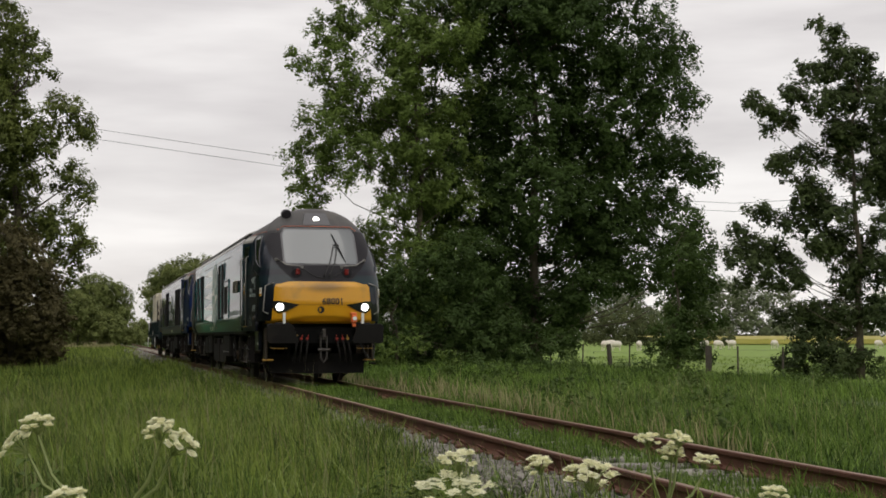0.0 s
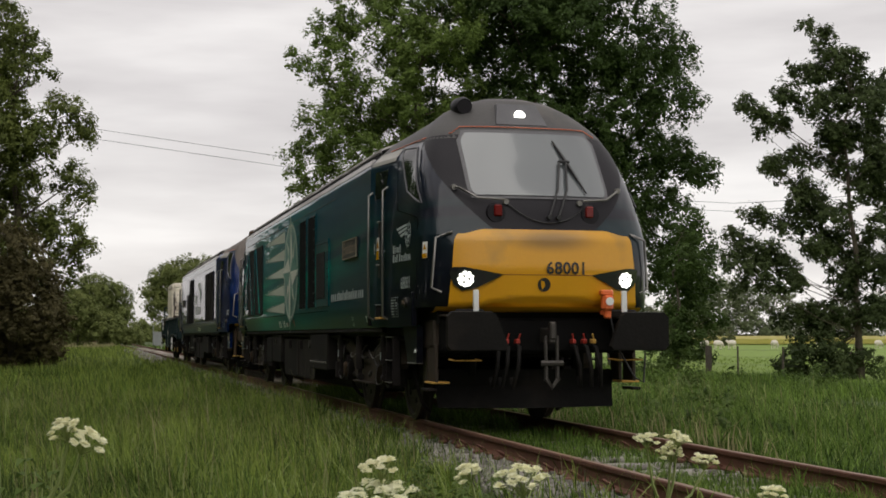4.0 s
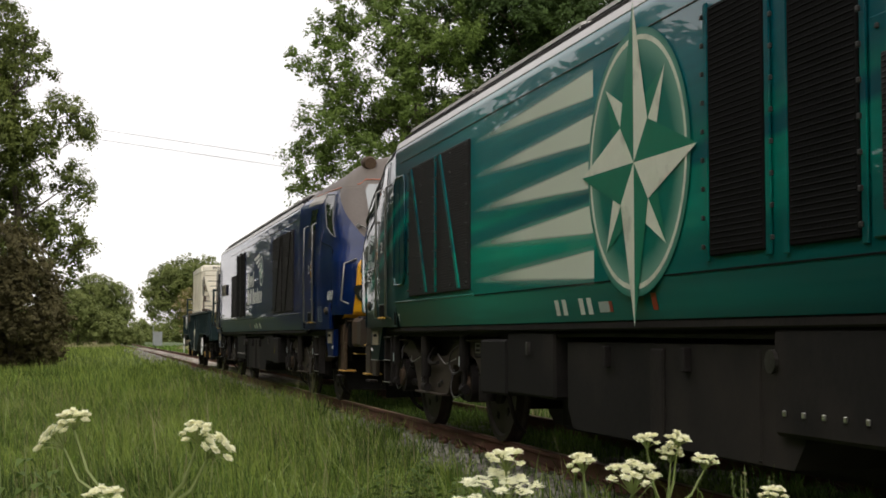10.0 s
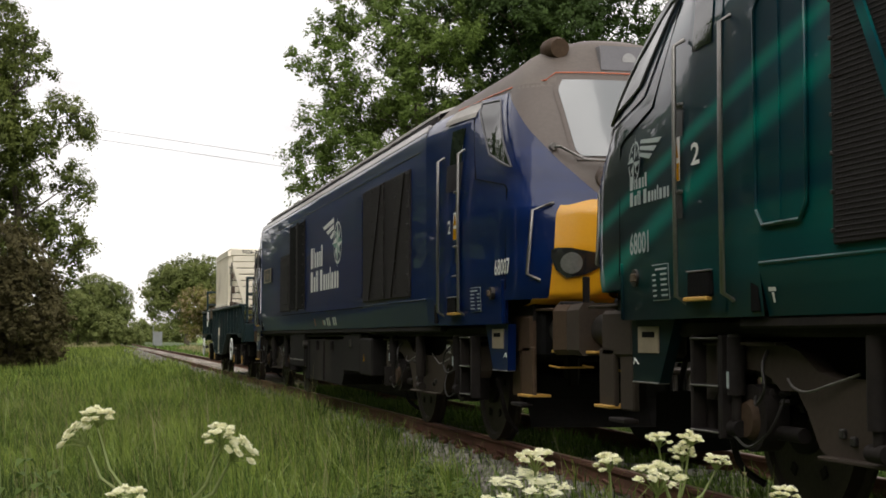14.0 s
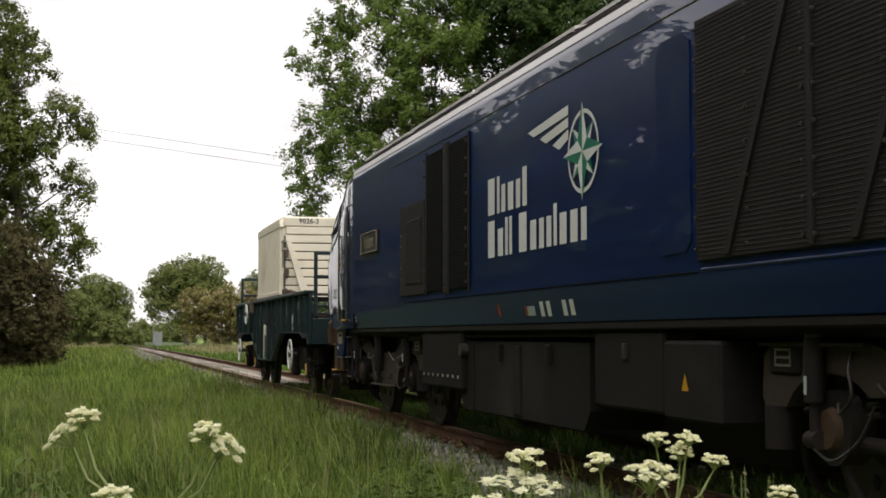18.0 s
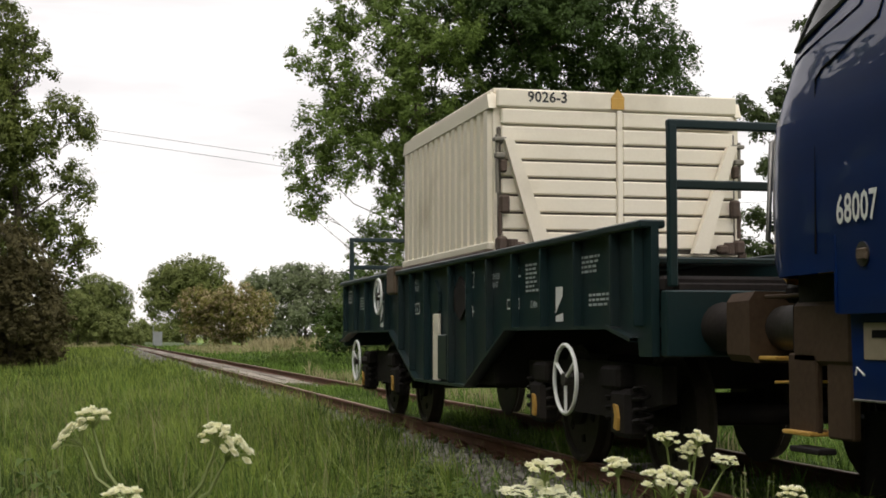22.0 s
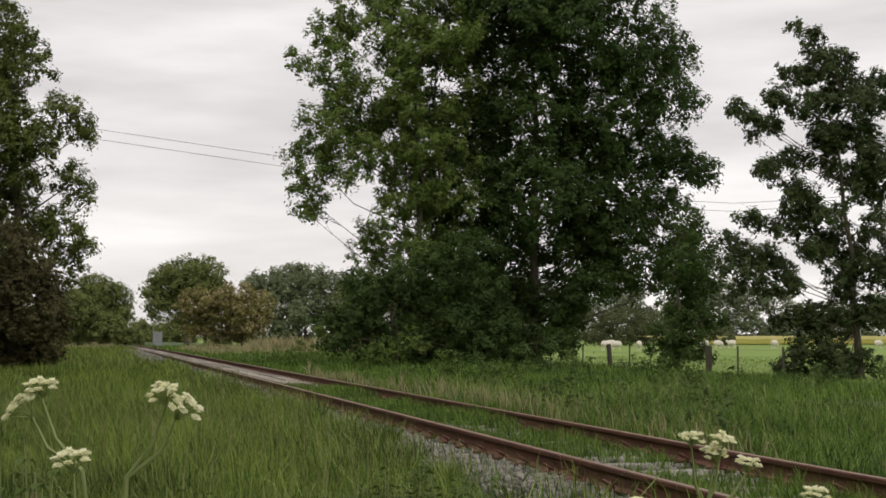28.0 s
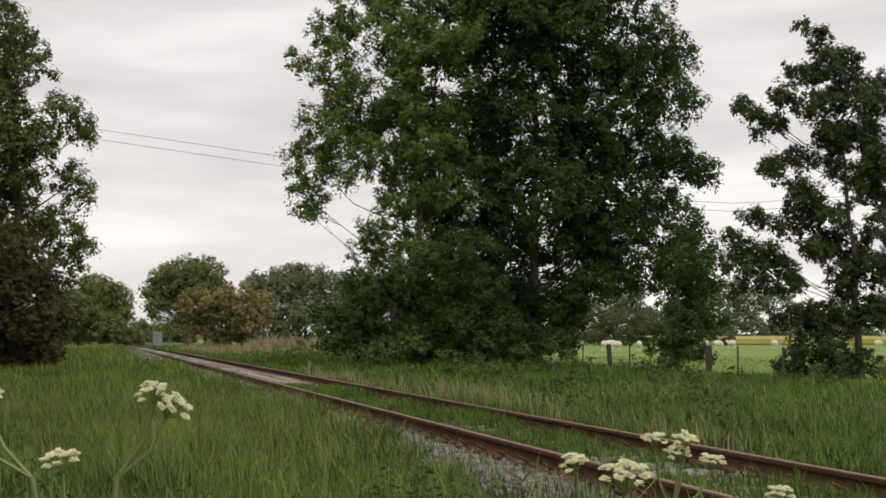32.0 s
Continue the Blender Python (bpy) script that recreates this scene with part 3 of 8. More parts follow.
def track_x(y):
    """Centre of the track: straight, then a slow left-hand curve far away."""
    return TRACK_X - (0 if y < 230 else (y - 230) ** 2 / 1500)


xs = [-1600, -500, -200, -80, -45, -30, -20] + [-15 + 1.5 * i for i in range(8)] + [-3 + 0.6 * i for i in range(20)] + \
     [9 + 1.5 * i for i in range(10)] + [25, 30, 40, 60, 100, 180, 300, 500, 900, 2000]
ys = [-700, -300, -120, -60, -40, -30, -22, -16] + [-12 + 1.2 * i for i in range(60)] + [62 + 5 * i for i in range(20)] + [180, 220, 280, 380, 550, 900, 1600, 3000]
sheet = Shape().grid([[(x, y, bank(x, y)) for x in xs] for y in ys])
ground = part("ground", sheet, GROUND, smooth=60)
tagged(ground, "rough grassy ground with a green pasture behind the fence", "ground", kind="structure")


# ---- grass ----
rng = np.random.default_rng(5)


def blades(name, label, boxes, material, height, width, lean, keep=None, category="grass"):
    """Grass blades, each two bent pieces, over boxes (x0, x1, y0, y1, count)."""
    P = []
    for x0, x1, y0, y1, n in boxes:
        P.append(np.column_stack((rng.uniform(x0, x1, n), rng.uniform(y0, y1, n))))
    P = np.concatenate(P)
    if keep is not None:
        P = P[keep(P[:, 0], P[:, 1])]
    n = len(P)
    z = np.array([bank(a, b) for a, b in P])
    dist = np.hypot(P[:, 0], P[:, 1])
    patch = 0.80 + np.array([0.6 * noise.noise(Vector((a * 0.45, b * 0.3, 4))) + 0.5 * noise.noise(Vector((a * 2.1, b * 1.3, 7))) for a, b in P])
    H = height * rng.uniform(0.5, 1.25, n) * patch
    Wd = width * rng.uniform(0.6, 1.3, n) * np.maximum(1, dist / 22)
    turn = rng.uniform(0, 2 * np.pi, n)
    dirn = 2.6 + 3.2 * np.array([noise.noise(Vector((a * 0.9, b * 0.6, 9))) for a, b in P]) + rng.normal(size=n) * 1.7
    bend = lean * (0.15 + 1.6 * rng.random(n) ** 1.6) * H
    wx, wy = np.cos(turn) * Wd / 2, np.sin(turn) * Wd / 2
    lx, ly = np.cos(dirn) * bend - 0.03 * H, np.sin(dirn) * bend
    V = np.zeros((n, 5, 3), np.float32)
    V[:, 0] = np.column_stack((P[:, 0] - wx, P[:, 1] - wy, z - 0.02))
    V[:, 1] = np.column_stack((P[:, 0] + wx, P[:, 1] + wy, z - 0.02))
    mx, my = P[:, 0] + lx * 0.35, P[:, 1] + ly * 0.35
    V[:, 2] = np.column_stack((mx + wx * 0.8, my + wy * 0.8, z + H * 0.6))
    V[:, 3] = np.column_stack((mx - wx * 0.8, my - wy * 0.8, z + H * 0.6))
    V[:, 4] = np.column_stack((P[:, 0] + lx, P[:, 1] + ly, z + H * (1.0 - 0.35 * np.minimum(1, bend / H) ** 2)))
    k = np.arange(n)[:, None] * 5
    loops = np.hstack((k + np.array([[0, 1, 2, 3]]), k + np.array([[3, 2, 4]]))).ravel()
    ob = raw(name, V.reshape(-1, 3), loops, np.tile([4, 3], n), material)
    return tagged(ob, label, category, kind="stuff")


def clear_of_track(x, y):
    d = np.abs(x - TRACK_X)
    patch = np.exp(-((y - 13.2) / 2.8) ** 2) * 0.95 + np.exp(-((y - 29) / 4.5) ** 2) * 0.9 + np.exp(-((y - 45) / 7) ** 2) * 0.8
    patch = np.maximum(patch, 0.62 * (y > 15.5))
    shoulder = (x < TRACK_X) & (d < 0.75 + patch * (1 + 0.25 * np.sin(y * 2.7))) & (patch > 0.15)
    worn = (x > 0.25 * y + 0.1) & (x < 3.8) & (y < 13.5) & (np.sin(x * 977.1 + y * 713.7) > -0.88)
    return (d > 0.92) & ~shoulder & ~worn


blades("meadow_grass", "thick low meadow grass beside the line", [
    (-4.5, 3.7, 5, 16, 62000), (-7, 3.7, 16, 30, 52000), (-9, 3.7, 30, 60, 22000), (-6, 2.8, -6, 5, 2500)],
    GRASS_B, 0.30, 0.0105, 1.2, clear_of_track)
blades("long_grass", "long seeding meadow grass beside the line", [
    (-4.5, 3.6, 5, 16, 30000), (-7, 3.6, 16, 30, 34000), (-9, 3.6, 30, 60, 22000), (-14, 3.7, 60, 150, 22000), (-6, 2.8, -6, 5, 1500)],
    GRASS_A, 0.46, 0.0062, 0.75, clear_of_track)
blades("arching_grass", "pale arching grass blades over the meadow", [
    (-4.5, 3.5, 6, 16, 2600), (-7, 3.5, 16, 30, 3000), (6.3, 12, 8, 26, 1500)],
    GRASS_PALE, 0.52, 0.0075, 1.3, clear_of_track)
blades("verge_grass", "thick green verge grass between track and fence", [
    (6.1, 12, 6, 24, 36000), (6.1, 19.5, 24, 45, 44000), (6.1, 20, 45, 75, 18000), (6.1, 24, 75, 170, 16000), (6.3, 10, -6, 6, 2500)],
    GRASS_B, 0.36, 0.0105, 1.2, clear_of_track)
blades("track_grass", "short weeds and grass growing through the ballast", [
    (3.95, 5.25, 6, 32, 24000), (3.95, 5.25, 32, 34, 300), (5.35, 6.2, 6, 60, 12000), (2.5, 3.2, 16, 60, 2200), (3.2, 3.75, 17, 24, 300), (2.6, 3.72, 9, 30, 1500)],
    GRASS_B, 0.21, 0.009, 0.8, lambda x, y: (np.sin(x * 3.1 + y * 1.3) + np.sin(y * 0.9 + 1) > -1.15), "weeds")
blades("pasture_grass", "cropped pasture grass in the field", [(20, 40, 30, 90, 6000)], GRASS_PASTURE, 0.07, 0.02, 0.5)
blades("seed_stalks", "tall thin seed stalks in the meadow grass", [(-4.5, 3.2, 7, 16, 900), (-7, 3.4, 16, 30, 1300), (6.3, 12, 8, 30, 700)], GRASS_DRY, 0.72, 0.005, 0.35, clear_of_track)
blades("dry_grass", "bleached dry grass on the far bank", [(12.5, 20.5, 116, 140, 1500), (8, 16, 100, 140, 3500), (15, 25, 110, 150, 3000), (5.9, 6.4, 12, 40, 900), (-7, 3, 150, 232, 3500)], GRASS_DRY, 0.5, 0.012, 0.6)


# ---- trees ----
def leaf_cloud(lobes, per, leaf, depth, seed, tuft=9, gap=0.05, droop=0.35, spread=2.0):
    """Leaves in drooping sprays filling lobes (x, z, radius); returns vertex arrays and the lobe centres."""
    r = np.random.default_rng(seed)
    V, mids = [], []
    for x, z, R in lobes:
        y = r.uniform(-1, 1) * depth
        mids.append((x, y, z, R))
        n = max(6, int(per * R ** 2))
        d = r.normal(size=(n, 3))
        d /= np.linalg.norm(d, axis=1)[:, None]
        rad = R * r.uniform(0.2, 1.0, n) ** 0.5
        c = d * rad[:, None] * np.array([1, 1.15, 0.92]) + np.array([x, y, z])
        ok = np.array([noise.noise(Vector(q * (0.9 / max(R, 0.7)))) > -0.22 + gap for q in c]) & (c[:, 2] > 0.1)
        c, d = c[ok], d[ok]
        if not len(c):
            continue
        axis = d * np.array([0.85, 0.85, 0.5]) + np.array([0, 0, 0.22]) + r.normal(size=c.shape) * 0.32
        axis /= np.linalg.norm(axis, axis=1)[:, None]
        long = leaf * spread * 2.1 * r.uniform(0.65, 1.35, len(c))
        k, ax, ln = np.repeat(c, tuft, axis=0), np.repeat(axis, tuft, axis=0), np.repeat(long, tuft)[:, None]
        m = len(k)
        u = r.random((m, 1)) ** 0.75
        off = r.normal(size=(m, 3))
        k = k + ax * ln * (u - 0.35) + off * ln * 0.30 * (1.1 - 0.5 * u)
        k[:, 2] -= (droop * ln * u * u)[:, 0]
        nrm = off * 0.35 + np.repeat(d, tuft, axis=0) * 0.45 + np.array([0, 0, 0.6]) + r.normal(size=(m, 3)) * 0.4
        a = np.cross(nrm, r.normal(size=(m, 3)) * 0.7 + np.cross(ax, nrm))
        a[:, 2] -= droop * np.abs(a).sum(axis=1) * 0.3
        a /= np.linalg.norm(a, axis=1)[:, None]
        b = np.cross(a, nrm)
        b /= np.linalg.norm(b, axis=1)[:, None]
        s = (leaf * r.uniform(0.6, 1.35, m))[:, None]
        Q = np.zeros((m, 4, 3))
        Q[:, 0], Q[:, 2] = k - a * s, k + a * s
        Q[:, 1], Q[:, 3] = k + b * s * 0.46, k - b * s * 0.46
        V.append(Q)
    return np.concatenate(V), mids


def tree(name, label, base, lobes, leaf_mat, trunk_r, per=60, leaf=0.16, depth=2.0, seed=1, tuft=9, gap=0.05, limbs=True, category="tree", group="",
         trunk_top=None, blossom=0.0, spread=2.0):
    """A tree or bush: tapered trunk, limbs that reach into each lobe, and a crown of single leaves."""
    ob = thing(name, label, category, pose(base[0], base[1], bank(*base) - 0.05, 0, 0, -13.83), group)
    Q, mids = leaf_cloud(lobes, per, leaf, depth, seed, tuft, gap, spread=spread)
    n = len(Q)
    pick = np.random.default_rng(seed + 9).random(n) < blossom
    for nm, sel, mt in (("crown", ~pick, leaf_mat), ("blossom", pick, BLOSSOM)):
        S = Q[sel]
        if len(S):
            raw(nm, S.reshape(-1, 3), np.arange(len(S) * 4), np.full(len(S), 4), mt, ob)
    if limbs:
        r = random.Random(seed)
        top = trunk_top or max(z for _, _, z, _ in mids) * 0.8
        sh = Shape()
        trunk = []
        for i in range(8):
            f = i / 7
            trunk.append(Vector((r.uniform(-1, 1) * 0.12 * f * 3, r.uniform(-1, 1) * 0.12 * f * 3, f * top)))
        sh.tube(trunk, [trunk_r * (1.25 if i == 0 else 1) * (1 - 0.12 * i) for i in range(8)], 10)
        for x, y, z, R in mids:
            h = max(1.5, min(z - R * 0.3 - 0.55 * abs(x), top * 0.95))
            k = h / top * 7
            i = min(int(k), 6)
            a = trunk[i].lerp(trunk[i + 1], k - i)
            b = Vector((x, y, z))
            mid = a.lerp(b, 0.55) + Vector((r.uniform(-.3, .3), r.uniform(-.3, .3), -0.10 * (b - a).length))
            r0 = trunk_r * (0.16 + 0.05 * R) * (0.7 if abs(x) > 2 or len(mids) > 45 else 1)
            sh.tube([a, a.lerp(mid, 0.5) + Vector((0, 0, -0.05)), mid, mid.lerp(b, 0.6), b], [r0, r0 * 0.85, r0 * 0.65, r0 * 0.45, r0 * 0.25], 6, False)
            for _ in range(5 if len(mids) < 45 else 2):
                e = b + Vector((r.gauss(0, 1), r.gauss(0, 1), r.gauss(0.2, 0.8))).normalized() * R * 0.9
                s = mid.lerp(b, r.uniform(0.3, 1))
                sh.tube([s, s.lerp(e, 0.5) + Vector((0, 0, r.uniform(-.1, .1))), e], [r0 * 0.35, r0 * 0.22, r0 * 0.08], 4, False)
        part("trunk", sh, BARK, ob, smooth=60)
    return ob


tree("ash_tree", "airy ash tree with open limbs and light green leaves", (13.9, 60.4),
     [(-5.3, 13.1, 0.5), (-3.8, 14.5, 1.2), (-2.6, 15.7, 1.5), (-1.1, 14.5, 1.7), (-3.8, 10.2, 1.5), (-4.7, 8.8, 1.2), (-5.1, 7.4, 0.9), (-2.6, 11.5, 1.7),
      (-1.1, 12.2, 1.7), (-1.4, 9.8, 1.7), (-2.6, 8.8, 1.3), (-4.8, 6.5, 0.4), (-0.6, 7.5, 1.5), (-2.6, 5.5, 0.9), (-1.1, 6.1, 1.2), (-1.3, 3.9, 1.5),
      (-2.3, 3.1, 1.2), (-3.0, 1.9, 1.1), (-3.8, 1.4, 0.8), (-3.6, 12.5, 1.2), (-2.1, 17.4, 1.5), (-0.2, 9.6, 1.3), (0.0, 4.9, 1.3), (-0.1, 11.3, 1.4), (0.2, 13.2, 1.5), (0.1, 2.6, 1.2), (1.2, 14.6, 1.5), (1.3, 12.0, 1.6), (1.2, 9.5, 1.6), (1.3, 7.2, 1.5), (1.0, 16.8, 1.5), (1.2, 5.0, 1.4)], LEAF_ASH, 0.2, per=46, leaf=0.084, seed=11, gap=0.03, tuft=52, spread=2.7, depth=1.6)
tree("big_ash_tree", "tall dense ash tree with dark green crown", (19.9, 63.1),
     [(-3.9, 15.3, 2.4), (-1.2, 15.6, 2.9), (1.4, 15.3, 2.9), (4.0, 15.3, 2.5), (6.1, 14.5, 1.4), (-3.3, 11.6, 2.6), (0.0, 11.6, 3.1), (3.4, 11.6, 2.9),
      (6.0, 11.9, 1.3), (6.4, 9.9, 1.4), (7.8, 9.2, 0.9), (-3.1, 7.9, 2.6), (0.0, 7.7, 2.9), (3.4, 7.9, 2.6), (6.0, 6.9, 1.7), (7.2, 5.6, 1.2),
      (-3.4, 4.6, 2.2), (-0.8, 4.3, 2.1), (2.0, 5.2, 1.7), (4.9, 4.8, 1.5), (3.4, 4.3, 1.2), (6.3, 4.4, 1.1), (3.0, 6.3, 1.5), (7.4, 4.0, 1.0), (-3.9, 2.0, 1.7), (-2.1, 1.5, 1.3), (-2.6, 18.5, 2.6),
      (0.3, 19.3, 3.2), (3.2, 18.2, 2.6), (0.3, 21.7, 2.1), (-5.0, 2.6, 1.8), (-4.6, 1.1, 1.4), (-1.6, 3.0, 1.5), (-2.9, 3.1, 1.6), (-0.9, 1.2, 1.0), (0.9, 1.5, 0.9), (1.0, 2.8, 1.1), (2.0, 3.5, 1.1), (1.7, 2.3, 0.7)], LEAF_DEEP, 0.27, per=46, leaf=0.100, seed=12, gap=-0.16, tuft=46, spread=2.6, depth=2.2)
tree("ivy_thorn", "slender ivy-clad thorn tree at the fence", (19.8, 46.6),
     [(0.5, 5.3, 0.6), (0.6, 4.6, 0.6), (0.3, 4.0, 0.65), (0.5, 3.3, 0.65), (0.0, 2.7, 0.7), (0.6, 2.2, 0.6), (-0.2, 1.7, 0.7), (0.4, 1.2, 0.7), (-0.6, 0.9, 0.45), (0.9, 0.6, 0.4), (1.3, 2.0, 0.4), (0.1, 0.6, 0.6)],
     LEAF_DARK, 0.1, per=110, leaf=0.07, seed=13, tuft=34, spread=2.3, depth=0.6, gap=-0.05)
right_tree = tree("poplar", "wind-blown dark poplar with gaps in its crown", (23.9, 41.5),
     [(-1.0, 11.7, 0.35), (-0.8, 11.0, 0.35), (-0.7, 10.6, 0.3), (-0.6, 10.1, 0.5), (0.1, 10.3, 0.55), (0.4, 9.6, 0.55), (-1.5, 10.2, 0.3), (-1.1, 9.9, 0.4), (-2.1, 9.3, 0.4), (-1.8, 8.9, 0.4), (-1.2, 8.8, 0.5),
      (-0.4, 9.0, 0.6), (0.5, 8.8, 0.65), (-3.5, 9.0, 0.3), (-3.0, 8.7, 0.32), (-2.6, 8.4, 0.3), (-2.1, 8.5, 0.3), (-2.8, 8.1, 0.16), (-0.1, 7.9, 0.65), (-0.7, 7.9, 0.5), (0.7, 7.9, 0.7), (-2.7, 7.0, 0.32),
      (-2.2, 6.9, 0.4), (-1.6, 7.3, 0.42), (-1.0, 7.1, 0.28), (-0.0, 7.0, 0.6), (0.8, 7.0, 0.6), (-1.6, 6.3, 0.45), (-1.1, 6.0, 0.5), (-1.8, 5.8, 0.35), (0.4, 6.1, 0.55), (-1.5, 5.2, 0.55), (-0.8, 5.3, 0.55),
      (-3.3, 5.5, 0.3), (-2.8, 5.3, 0.3), (-2.4, 5.1, 0.28), (-3.8, 4.9, 0.28), (-3.4, 4.4, 0.45), (-2.9, 4.3, 0.42), (-2.6, 4.0, 0.42), (-4.1, 4.0, 0.35), (-3.3, 3.6, 0.5), (-2.2, 3.6, 0.42), (-2.1, 3.2, 0.4),
      (-3.7, 3.0, 0.3), (-2.9, 3.0, 0.42), (-1.3, 4.4, 0.5), (-0.6, 4.5, 0.6), (0.2, 4.5, 0.65), (0.8, 4.9, 0.6), (-0.4, 3.4, 0.55), (0.5, 3.6, 0.65), (-1.7, 2.4, 0.5), (-2.4, 2.0, 0.25), (-1.2, 2.1, 0.6),
      (-0.3, 2.4, 0.65), (0.5, 2.2, 0.65), (-2.1, 1.1, 0.42), (-1.6, 1.2, 0.55), (-0.8, 1.3, 0.6), (-2.3, 0.6, 0.35), (-1.8, 0.4, 0.5), (-1.0, 0.6, 0.6), (-0.4, 0.4, 0.55), (0.2, 0.6, 0.5),
      (1.5, 6.7, 1.2), (1.8, 3.4, 1.3), (1.5, 9.3, 0.8)], LEAF_POPLAR, 0.13, per=170, leaf=0.068, seed=14, depth=0.7, gap=-0.1, tuft=34, spread=2.1, trunk_top=9.5)
tree("maple_tree", "tall field maple over the meadow, with ragged edge", (-3.1, 62.5),
     [(-0.5, 13.3, 1.2), (0.7, 12.9, 1.0), (0.0, 10.9, 1.5), (1.7, 10.7, 1.2), (2.7, 10.1, 0.6), (-1.9, 11.9, 2.1), (0.8, 8.6, 1.3), (2.0, 7.7, 1.1),
      (3.3, 7.1, 0.5), (0.1, 6.5, 1.3), (1.8, 5.9, 1.3), (3.0, 5.3, 0.5), (-2.0, 8.3, 2.6), (0.4, 4.3, 1.4), (1.6, 4.5, 1.2), (-2.2, 4.0, 2.6),
      (-1.5, 15.0, 1.9), (0.7, 14.0, 0.5), (0.3, 2.4, 1.6), (1.4, 2.8, 1.2), (-1.2, 2.2, 2.2), (1.2, 9.4, 0.9), (-0.3, 9.6, 1.4)], LEAF_LEFT, 0.28, per=46, leaf=0.086, seed=15, gap=0.09, tuft=50, spread=2.6, depth=1.4)
tree("hawthorn", "dark reddish hawthorn under the maple", (-2.8, 57.3),
     [(-0.3, 4.7, 1.3), (0.4, 2.9, 1.4), (0.0, 1.4, 1.3), (1.3, 2.1, 1.0), (1.6, 1.0, 0.6), (-1.5, 1.6, 1.7), (0.9, 0.8, 0.6), (-0.6, 3.6, 1.2), (0.9, 3.6, 0.8), (0.2, 0.7, 0.9), (-1.2, 3.4, 1.4)], LEAF_HAW, 0.14,
     per=80, leaf=0.085, seed=16, tuft=36, gap=-0.1, spread=2.4, depth=0.8)
tree("shrubs", "dense dark shrubs under the ash trees", (11.6, 54.8),
     [(0.4, 1.2, 1.1), (-0.9, 1.1, 0.9), (1.8, 0.9, 1.0), (-2.2, 1.3, 0.7), (3.3, 0.7, 0.8), (-1.3, 2.1, 0.8), (4.4, 0.6, 0.5), (-2.5, 2.1, 0.5), (5.4, 0.9, 0.9), (2.6, 1.9, 0.9), (4.0, 1.7, 0.9), (0.9, 2.3, 0.9), (0.2, 3.3, 0.9), (1.6, 3.8, 1.0), (-0.9, 3.0, 0.7), (2.7, 4.6, 1.1), (3.6, 3.2, 0.8), (-1.6, 3.5, 0.5)], LEAF_DEEP, 0.08,
     per=90, leaf=0.08, seed=17, tuft=34, gap=-0.1, spread=2.4, depth=0.8, category="shrub")
tree("far_tree", "round green tree by the bend of the line", (1.8, 236.4),
     [(-0.6, 8.1, 3.6), (2.1, 7.2, 2.9), (-2.4, 7.2, 3.2), (-4.2, 4.5, 3.2), (3.5, 4.5, 2.0), (0.4, 3.6, 3.2), (-5.5, 6.3, 2.7)], LEAF_FAR, 0.3, per=30, leaf=0.22, seed=18, tuft=20, depth=2, gap=-0.1)
tree("far_oak", "broad rounded oak beyond the hawthorn", (14.0, 212.8),
     [(-0.1, 10.0, 3.5), (-2.6, 9.1, 3.1), (2.8, 10.0, 3.1), (-3.4, 5.8, 2.5), (0.7, 5.8, 3.7), (4.4, 7.5, 2.5), (-5.1, 7.9, 1.5)], LEAF_FAR, 0.35, per=30, leaf=0.21, seed=19, tuft=20, depth=2, gap=-0.1)
tree("may_bush", "hawthorn bush in fading cream blossom", (15.7, 150.6),
     [(-0.6, 4.6, 2.5), (1.1, 4.3, 2.1), (-2.4, 4.3, 2.2), (-4.8, 4.6, 2.1), (0.6, 2.2, 1.9), (-2.4, 2.2, 2.1), (-5.0, 2.5, 1.6)], LEAF_MAY, 0.2, per=50, leaf=0.15, seed=20, tuft=20, gap=-0.1,
     depth=1.2, blossom=0.3)
tree("far_willows", "hazy grey-green willows on the skyline", (46.9, 318.0),
     [(-8.9, 13.9, 4.4), (-3.9, 13.2, 4.5), (1.2, 13.2, 4.8), (6.2, 12.0, 4.4), (-7.6, 8.2, 4.4), (-0.1, 7.0, 5.0), (7.5, 7.0, 5.0), (-11.4, 13.2, 2.3), (-2.6, 15.7, 2.5),
      (13, 9, 5), (19, 11, 5), (26, 9, 5), (33, 11, 5), (40, 9, 5), (47, 10, 5)] + [(x, 3.0, 3.6) for x in range(-14, 50, 5)], LEAF_BLUE, 0.4, per=11, leaf=0.38, seed=21, tuft=13, gap=-0.1, depth=3, category="trees")
tree("far_wood", "distant grey-green trees behind the pasture", (142.3, 304.8),
     [(-5.0, 11.7, 3.9), (0.2, 11.0, 4.4), (5.3, 9.7, 3.9), (11.8, 9.1, 3.9), (-2.5, 5.8, 3.9), (4.0, 5.2, 3.6), (16.9, 5.8, 3.9), (-7.6, 7.1, 3.9), (-23.1, 11.0, 4.5),
      (-27.0, 7.8, 3.9), (35.1, 7.8, 3.9), (27.3, 6.5, 3.9), (-14, 7, 4), (-20, 5, 4), (11, 4, 4), (22, 4, 4), (44, 7, 4), (-34, 8, 4.5), (-42, 9, 5)] + [(x, 2.6, 3.2) for x in range(-50, 50, 5)], LEAF_BLUE, 0.4, per=10, leaf=0.38, seed=22, tuft=12, gap=-0.1,
     depth=3, category="trees")
